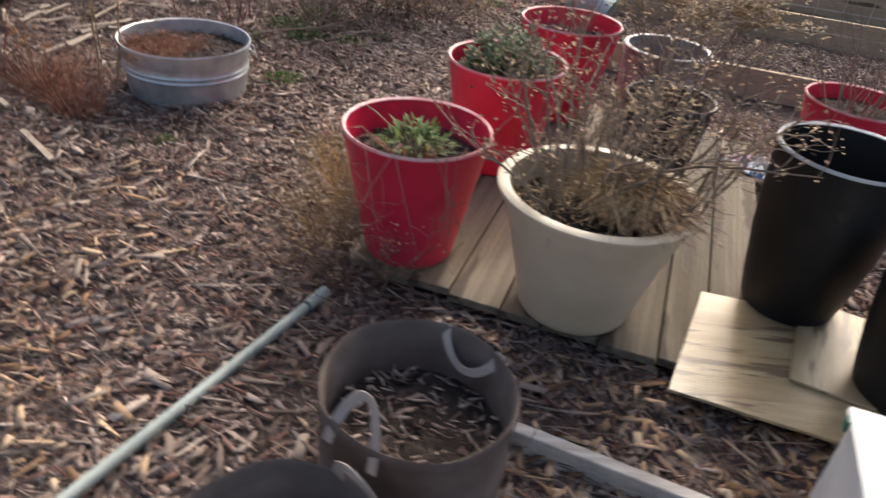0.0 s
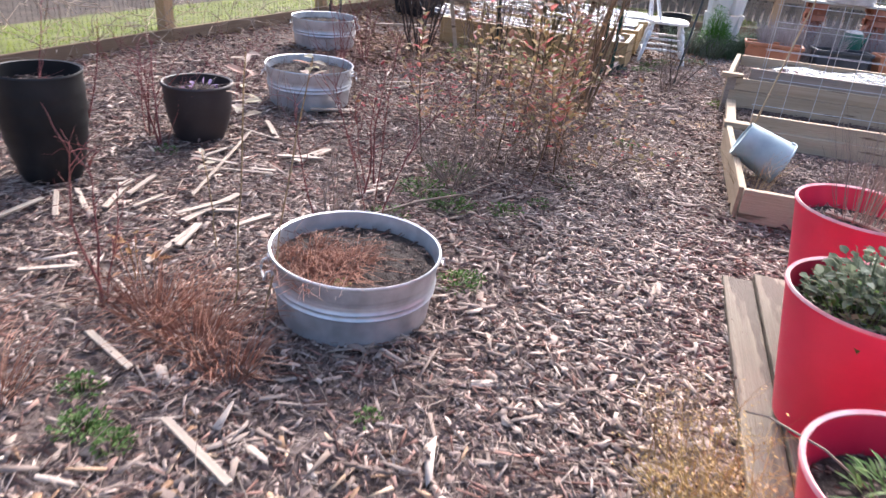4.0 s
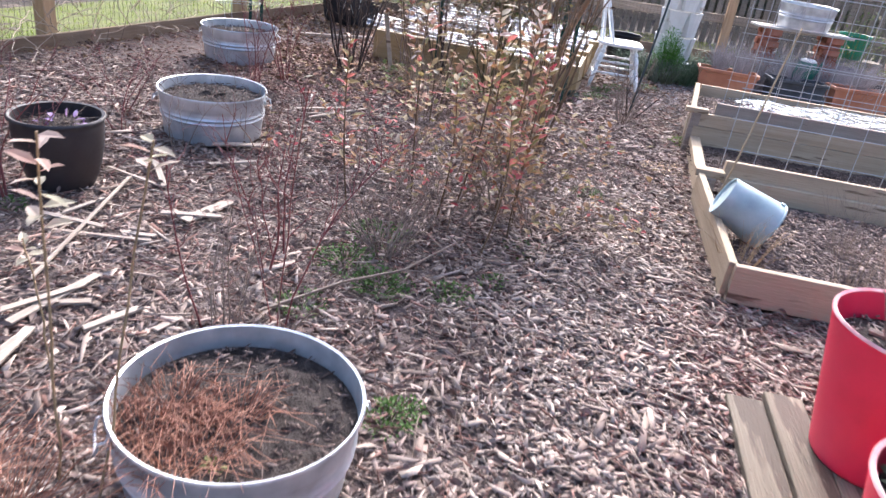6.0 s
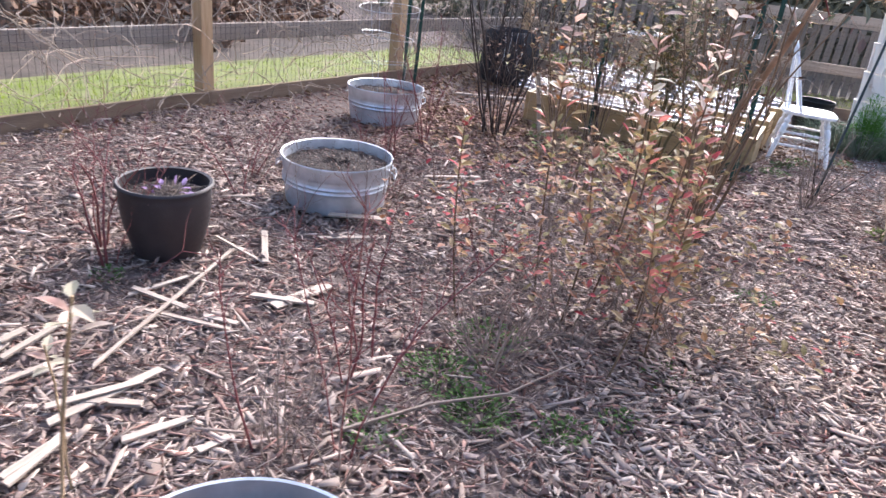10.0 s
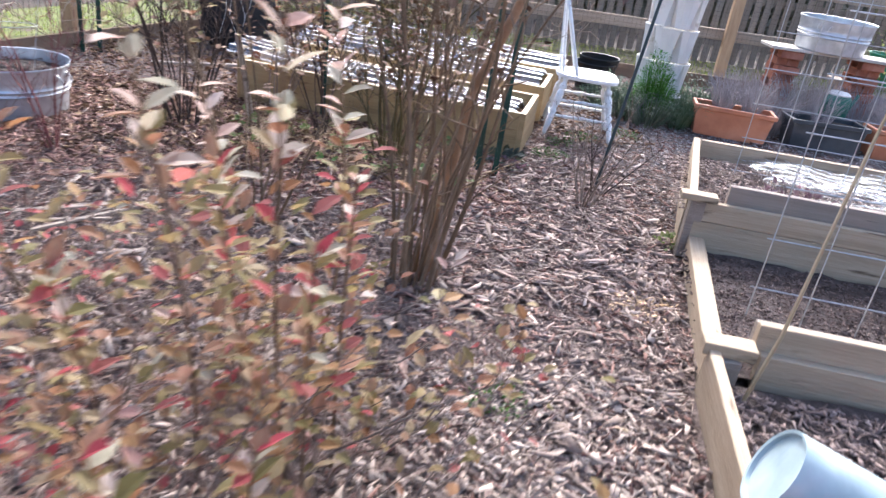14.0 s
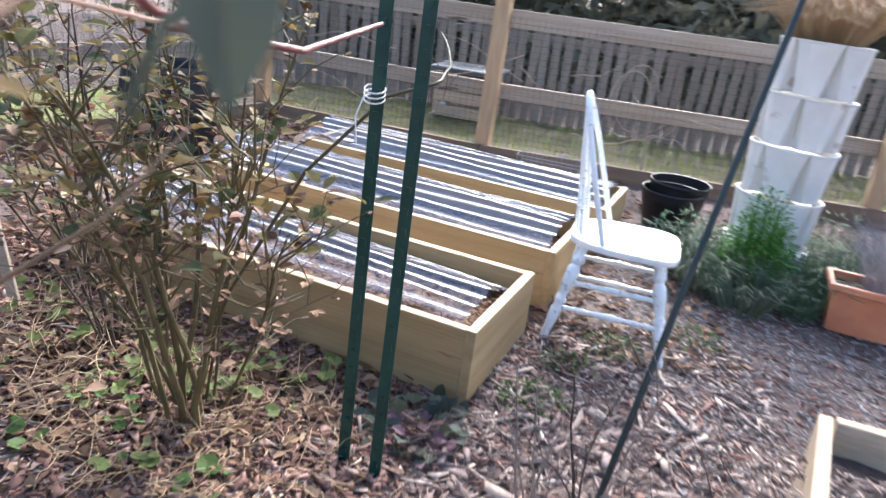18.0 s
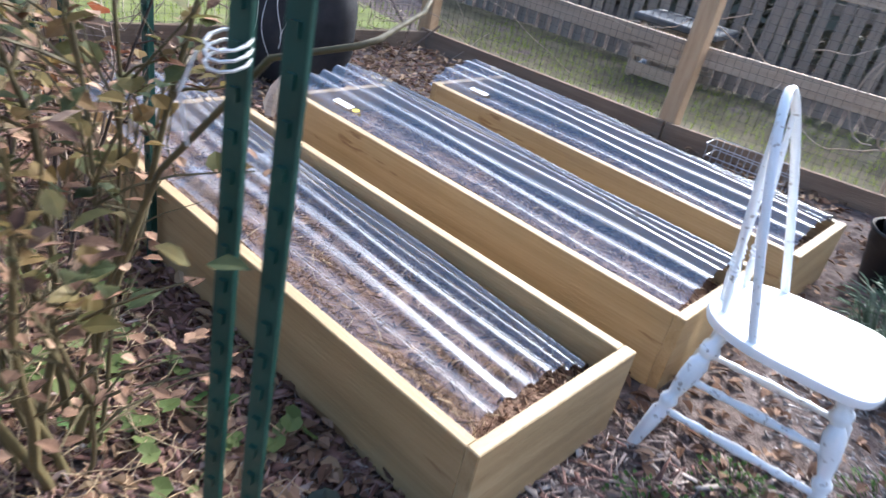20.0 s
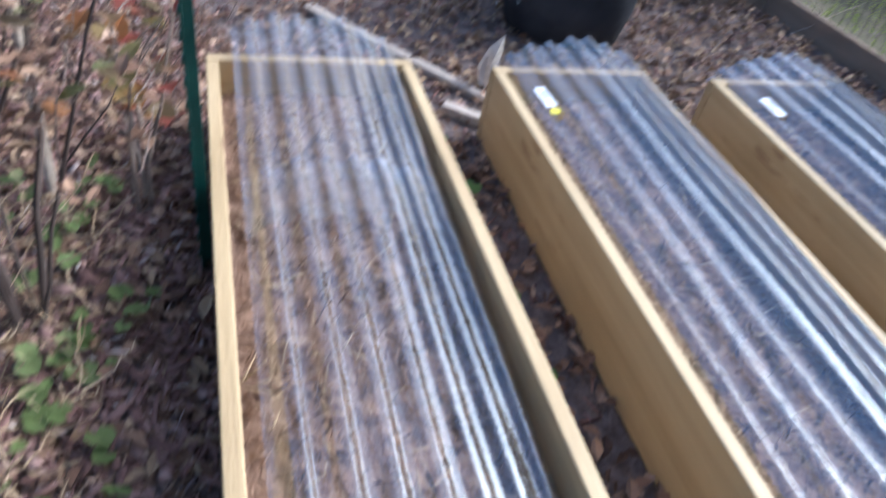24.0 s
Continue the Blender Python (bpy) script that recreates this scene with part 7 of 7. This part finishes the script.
for i in range(420):
    x = rng.uniform(-1.0, 0.4)
    y = 8.6 - 0.35 * (x + 0.2) + rng.uniform(-0.7, 0.05)
    a = rng.uniform(0, 6.283)
    sg.tube(wobble((x, y, 0.045), (math.cos(a), math.sin(a), 0.12), rng.uniform(0.08, 0.25), 0, 0, 6, 0.34), 0.002, 0.0012, 3, False)
tagged(part("straw_stalks", sg, STRAW), "loose pale straw stalks among the dead leaves", "straw", kind="stuff")
leafy("coral_bells", 0.6, 8.43, 0, 46, 0.17, 0.07, 0.07, 0.055, LEAFGREY, "dark green leafy plant by the raised bed")
leafy("coral_bells", 0.62, 8.32, 0, 20, 0.12, 0.06, 0.06, 0.05, LEAFPURPLE, "purple-leaved low plant by the steel posts")
for x, y, n in ((-3.5, 4.45, 60), (-3.3, 3.6, 30)):
    tuft("grass_tuft", x, y, 0, n, 0.14, 0.12, LEAFGREEN, "tuft of green grass in the mulch", 0.002, 0.6, "grass", "grass tufts", 0.02)

# vines on the fences
vines = thing("dry_vine", (0, 0, 0), "tangle of dry vines climbing the side fence", "vine")
for i in range(290):
    t = rng.random()
    x, y = -5.15 + 3.6 * t, 5.2 + 7.35 * t
    d = (0.48 * rng.choice((-1, 1)), 0.877 * rng.choice((-1, 1)), rng.uniform(-0.4, 1.4))
    part("strand", Geo().tube(wobble((x + 0.06, y, rng.uniform(0.02, 0.8)), d, rng.uniform(0.4, 1.3), 0, 0, 9, 0.28), 0.004, 0.0018, 4, False), VINE, vines)
vines = thing("dry_vine", (0, 0, 0), "dry looping vine trained on the back fence", "vine")
for k in range(7):
    p = Vector((1.95 + rng.uniform(-.1, .1), 12.2, 0.35))
    part("strand", Geo().tube(wobble(p, (rng.uniform(-1, 1), 0.05, rng.uniform(0.2, 1)), rng.uniform(0.5, 1.0), 0, 0, 10, 0.32), 0.006, 0.0025, 5, False), VINE, vines)
for k in range(2):
    part("loop", Geo().tube([(1.75 + 0.16 * math.cos(a) + 0.05 * k, 12.16, 0.62 + 0.26 * math.sin(a) + 0.05 * k) for a in (j * 0.33 for j in range(16))], 0.006, 0.004, 5, False), VINE, vines)
part("stem", Geo().tube([(1.98, 12.2, -0.02), (1.95, 12.18, 0.2), (1.97, 12.18, 0.38)], 0.012, 0.008, 6, False), VINE, vines)
for k in range(8):
    part("strand", Geo().tube(wobble((rng.uniform(-1.2, 1.4), 12.75, rng.uniform(0.3, 0.9)), (rng.choice((-1, 1)), -0.25, rng.uniform(-0.3, 0.6)), 0.9, 0, 0, 9, 0.25), 0.004, 0.002, 4, False), VINE, vines)
wt = Geo()
for i in range(60):
    x, y = rng.uniform(-4.2, -1.2), rng.uniform(6.5, 12)
    if left_of_fence(x, y) > 0.1:
        wt.tube(wobble((x, y, 0), (rng.gauss(0, 0.3), rng.gauss(0, 0.3), 1), rng.uniform(0.3, 0.8), 0, 0, 5, 0.1), 0.0025, 0.001, 4, False)
o = single("dead_stalks", wt, TWIGGREY, "thin dead stalks standing in the mulch", "dry plant", kind="stuff")

# ---------------------------------------------------------------- wood chips, twigs and leaves on the ground
def open_ground(x, y):
    """Mulched ground: inside the fences, off the platform and out of the beds."""
    ok = (left_of_fence(x, y) > 0.05) & (before_back(x, y) > 0.08)
    bx, by = (x - 0.54), (y - 4.77)
    s, t = bx * 0.962 - by * 0.272, bx * 0.272 + by * 0.962
    ok &= ~((s > np.where(t < 1.4, -0.02, 0.03 + 0.06 * (t - 1.4))) & (s < 3.5) & (t > 0) & (t < 3.75))
    px, py = x + 0.38, y - 2.08
    s, t = px * 0.945 - py * 0.327, px * 0.285 + py * 0.9585
    ok &= ~((s > 0) & (s < 1.44) & (t > 0.02) & (t < 2.02))
    for cx, cy in (BED1, BED2, BED3):
        qx, qy = x - cx, y - cy
        s, t = qx * 0.943 - qy * 0.334, qx * 0.334 + qy * 0.943
        ok &= ~((s > 0.0) & (s < LONG) & (t > 0.0) & (t < WIDE))
    for cx, cy, r in ((-1.423, 3.555, 0.28), (-2.27, 1.66, 0.27), (-3.5, 3.6, 0.13), (-2.108, 6.44, 0.28), (-2.33, 8.55, 0.28), (-0.04, 1.245, 0.22), (-0.25, 0.76, 0.21), (-3.11, 4.62, 0.13), (-2.605, 5.43, 0.14)):
        ok &= (x - cx) ** 2 + (y - cy) ** 2 > r * r
    return ok


def litter(name, n, box, keep, lo, hi, wlo, whi, material, label, tilt=0.16, lift=0.014, thick=(0.0015, 0.006), level=None):
    p = scatter(n, *box, keep)
    n = len(p)
    ln = lo + (hi - lo) * nrg.beta(1.3, 3.2, n)
    wd = np.minimum(wlo + (whi - wlo) * nrg.beta(1.4, 2.6, n), ln * 0.6)
    me = chips_mesh(name, p, (ground_z(p[:, 0], p[:, 1]) - 0.006) if level is None else level, ln, wd, nrg.uniform(*thick, n), material, tilt, lift)
    return tagged(new(name, me), label, "mulch", kind="stuff")


near = lambda x, y: open_ground(x, y) & ((y < 8.0) | (x > 0.35)) & (x < 1.9)


def patchy(x, y):
    """Paler chips gather in drifts; dark, finer mulch shows between them."""
    m = np.sin(2.3 * x + 1.1 * y + 0.7) * np.sin(1.7 * y - 0.9 * x) + 0.7 * np.sin(5.1 * x - 3.3 * y) * np.sin(4.3 * y + 2.2 * x + 1.0) + 0.4 * np.sin(11 * x + 7 * y) * np.sin(9 * y - 8 * x)
    return near(x, y) & (nrg.random(len(x)) < np.clip(0.62 + 0.36 * m, 0.2, 1))


litter("wood_chips", 92000, (-4.6, 1.9, -0.2, 9.4), patchy, 0.02, 0.11, 0.004, 0.024, CHIP, "greyish brown wood chip mulch", 0.13, 0.016, (0.001, 0.0035))
litter("wood_fines", 60000, (-4.6, 1.9, -0.2, 9.4), near, 0.012, 0.06, 0.002, 0.008, CHIP_DARK, "fine dark bark and splinters between the chips", 0.2, 0.012, (0.0008, 0.003))
litter("wood_fibres", 34000, (-4.4, 1.7, 0.0, 9.2), near, 0.03, 0.12, 0.0018, 0.0055, CHIPPALE, "thin pale shredded wood fibres", 0.14, 0.026, (0.0008, 0.002))
litter("bark_shreds", 24000, (-4.4, 1.7, 0.0, 9.2), near, 0.03, 0.13, 0.004, 0.02, CHIPRED, "reddish brown bark shreds", 0.12, 0.024, (0.001, 0.003))
litter("long_chips", 9000, (-4.6, 1.6, 0.0, 9.2), patchy, 0.06, 0.2, 0.012, 0.042, CHIPPALE, "long pale flakes of wood in the mulch", 0.08, 0.026, (0.0015, 0.005))
litter("trodden_chips", 30000, (-0.9, 1.0, 2.3, 6.2), lambda x, y: near(x, y) & (np.abs(x - 0.05 - 0.14 * np.sin(1.1 * y) - 0.12 * (y - 5)) < nrg.gamma(2.0, 0.215, len(x))), 0.02, 0.1, 0.006, 0.03, CHIPPALE, "pale dry chips trodden along the path", 0.1, 0.026, (0.001, 0.004))
# sun patches on the mulch, made with brighter chips near the start of the path
litter("tan_chips", 11000, (-3.2, 1.3, 0.0, 3.4), lambda x, y: near(x, y) & (((x > 0.15) & (y < 1.75) & (nrg.random(len(x)) < 0.6)) | (nrg.random(len(x)) < np.clip(1.5 - 0.5 * y - 0.12 * np.abs(x + 1.6), 0, 1) * np.clip((-0.7 - x) / 0.4, 0.08, 1) * (0.6 + 0.4 * np.sin(3.1 * x + 2 * y) * np.sin(2.7 * y - x)))), 0.03, 0.13, 0.01, 0.036, CHIPSUNLIT, "broad wood chips in a bright sunlit tan", 0.1, 0.026, (0.0015, 0.005))
litter("broad_chips", 700, (-0.1, 1.4, 6.6, 8.6), near, 0.05, 0.17, 0.014, 0.036, CHIP_MID, "broad pale chips by the steel posts", 0.1, 0.028, (0.0015, 0.005))
litter("pale_sawdust", 900, (0.65, 1.15, 6.45, 6.9), lambda x, y: near(x, y) & (((x - 0.94) / 0.17) ** 2 + ((y - 6.68) / 0.15) ** 2 < nrg.uniform(0.2, 1.1, len(x))), 0.008, 0.05, 0.004, 0.016, ENDGRAIN, "patch of fresh pale sawdust and shavings", 0.2, 0.02)
litter("far_chips", 20000, (-5.5, 3.6, 7.0, 13), lambda x, y: open_ground(x, y) & ~near(x, y), 0.02, 0.09, 0.006, 0.025, CHIPRED, "brown mulch by the raised beds")
litter("side_chips", 9000, (-8.0, -4.2, -0.2, 8.3), open_ground, 0.03, 0.11, 0.008, 0.026, CHIP, "wood chip mulch by the side fence")
def in_bed(t0, t1):
    def keep(x, y):
        s, t = (x - .54) * .962 - (y - 4.77) * .272, (x - .54) * .272 + (y - 4.77) * .962
        return (s > 0.05) & (s < 2.9) & (t > t0) & (t < t1)
    return keep


litter("bed_chips", 22000, (0.5, 3.8, 3.9, 6.2), in_bed(0.05, 1.36), 0.015, 0.09, 0.005, 0.022, CHIP_MID, "brown mulch in the low raised bed", lift=0.02, level=0.054)
litter("bed_fines", 26000, (0.9, 3.9, 5.2, 7.3), in_bed(1.5, 2.5), 0.008, 0.035, 0.003, 0.012, CHIP_DARK, "dark gritty soil bits in the low raised bed", lift=0.016, level=0.064)
litter("bed_straw", 16000, (1.2, 4.2, 6.4, 8.5), in_bed(2.66, 3.68), 0.012, 0.08, 0.003, 0.014, CHIP, "dead stems and mulch in the tall raised bed", lift=0.03, level=0.206)
litter("mid_chips", 36000, (-4.6, 1.9, -0.2, 9.4), near, 0.015, 0.07, 0.006, 0.03, CHIP_MID, "brown wood mulch under the paler chips", 0.2, 0.008)
litter("path_chips", 18000, (1.4, 5, 7.6, 10.6), lambda x, y: open_ground(x, y), 0.01, 0.05, 0.004, 0.014, PATHCHIP, "gritty pale chips on the path to the planters")


def leaf_litter(name, n, box, keep, ln, label, z=0.012, material=LEAFLITTER, curl=0.1):
    p = scatter(n, *box, keep)
    g = Geo()
    for x, y in p:
        a = rng.uniform(0, 6.283)
        g.leaf((x, y, z + rng.uniform(0, 0.018)), (math.cos(a), math.sin(a), rng.uniform(-0.15, 0.25)), ln * rng.uniform(0.5, 1.3), ln * rng.uniform(0.35, 0.65), rng.uniform(0.1, 0.6) + 4 * curl * rng.random(), curl * rng.uniform(-1, 3))
    return tagged(part(name, g, material), label, "dead leaves", kind="stuff")


leaf_litter("dead_leaves", 5200, (-2.6, 1.9, 7.9, 12.6), lambda x, y: open_ground(x, y) & ~((x > 0.6) & (y < 9)), 0.06, "brown dead leaves round the raised beds")
litter("bed_shreds", 21000, (-2.4, 0.6, 7.6, 9.6), lambda x, y: open_ground(x, y), 0.012, 0.06, 0.004, 0.018, LEAFLITTER, "shredded brown leaf mould beside the raised bed", 0.3, 0.02, (0.0006, 0.002))
leaf_litter("bed_leaves", 2400, (-2.2, 0.6, 7.7, 9.5), lambda x, y: open_ground(x, y), 0.034, "dense brown dead leaves beside the raised bed", 0.004)
leaf_litter("tan_leaves", 380, (-2.0, 0.5, 7.8, 9.3), lambda x, y: open_ground(x, y), 0.062, "larger tan dead leaves beside the raised bed", 0.016, TANLEAF, 0.2)
litter("bark_chunks", 9000, (-2.2, 0.6, 7.5, 9.5), lambda x, y: open_ground(x, y), 0.025, 0.09, 0.012, 0.036, CHIPRED, "broad dark bark chunks among the dead leaves", 0.22, 0.026, (0.002, 0.006))
litter("pale_chunks", 1500, (-2.2, 0.6, 7.5, 9.5), lambda x, y: open_ground(x, y), 0.02, 0.08, 0.006, 0.02, CHIP, "greyish wood chips among the dead leaves", 0.2, 0.03, (0.001, 0.004))
leaf_litter("fence_leaves", 2600, (-5.6, -1.2, 4.6, 12.6), lambda x, y: (left_of_fence(x, y) > 0.08) & (left_of_fence(x, y) < 0.12 + nrg.exponential(0.22, len(x))), 0.06, "brown leaves blown against the side fence", 0.014, TANLEAF, 0.2)
leaf_litter("corner_leaves", 2600, (-3.2, 1.6, 10.2, 12.7), open_ground, 0.055, "tan dead leaves in the fence corner", 0.014, TANLEAF, 0.2)
leaf_litter("gap_leaves", 1500, (-1.2, 1.4, 9.0, 11.2), lambda x, y: open_ground(x, y), 0.04, "dead leaves between the raised beds", 0.004)
leaf_litter("fallen_leaves", 6500, (-3.6, 1.2, 1.5, 8.5), lambda x, y: open_ground(x, y), 0.042, "scattered curled brown leaves on the mulch", 0.012, DULLLEAF, 0.25)
tg = Geo()
for x, y in scatter(900, -4.4, 1.3, 0.2, 8.5, open_ground):
    a = rng.uniform(0, 6.283)
    tg.tube(wobble((x, y, 0.018), (math.cos(a), math.sin(a), 0.02), rng.uniform(0.08, 0.4), 0, 0, 5, 0.12), rng.uniform(0.0012, 0.003), 0.001, 4, False)
tagged(part("fallen_twigs", tg, TWIGGREY), "fallen grey twigs on the mulch", "twigs", kind="stuff")
single("fallen_branch", Geo().tube([(-1.5, 4.35, 0.02), (-1.2, 4.6, 0.035), (-0.95, 4.72, 0.05), (-0.7, 4.98, 0.08)], 0.008, 0.004, 6).tube([(-0.95, 4.72, 0.05), (-0.85, 4.7, 0.06)], 0.005, 0.003, 5), TWIGGREY, "forked fallen branch lying on the mulch", "branch", smooth=60)
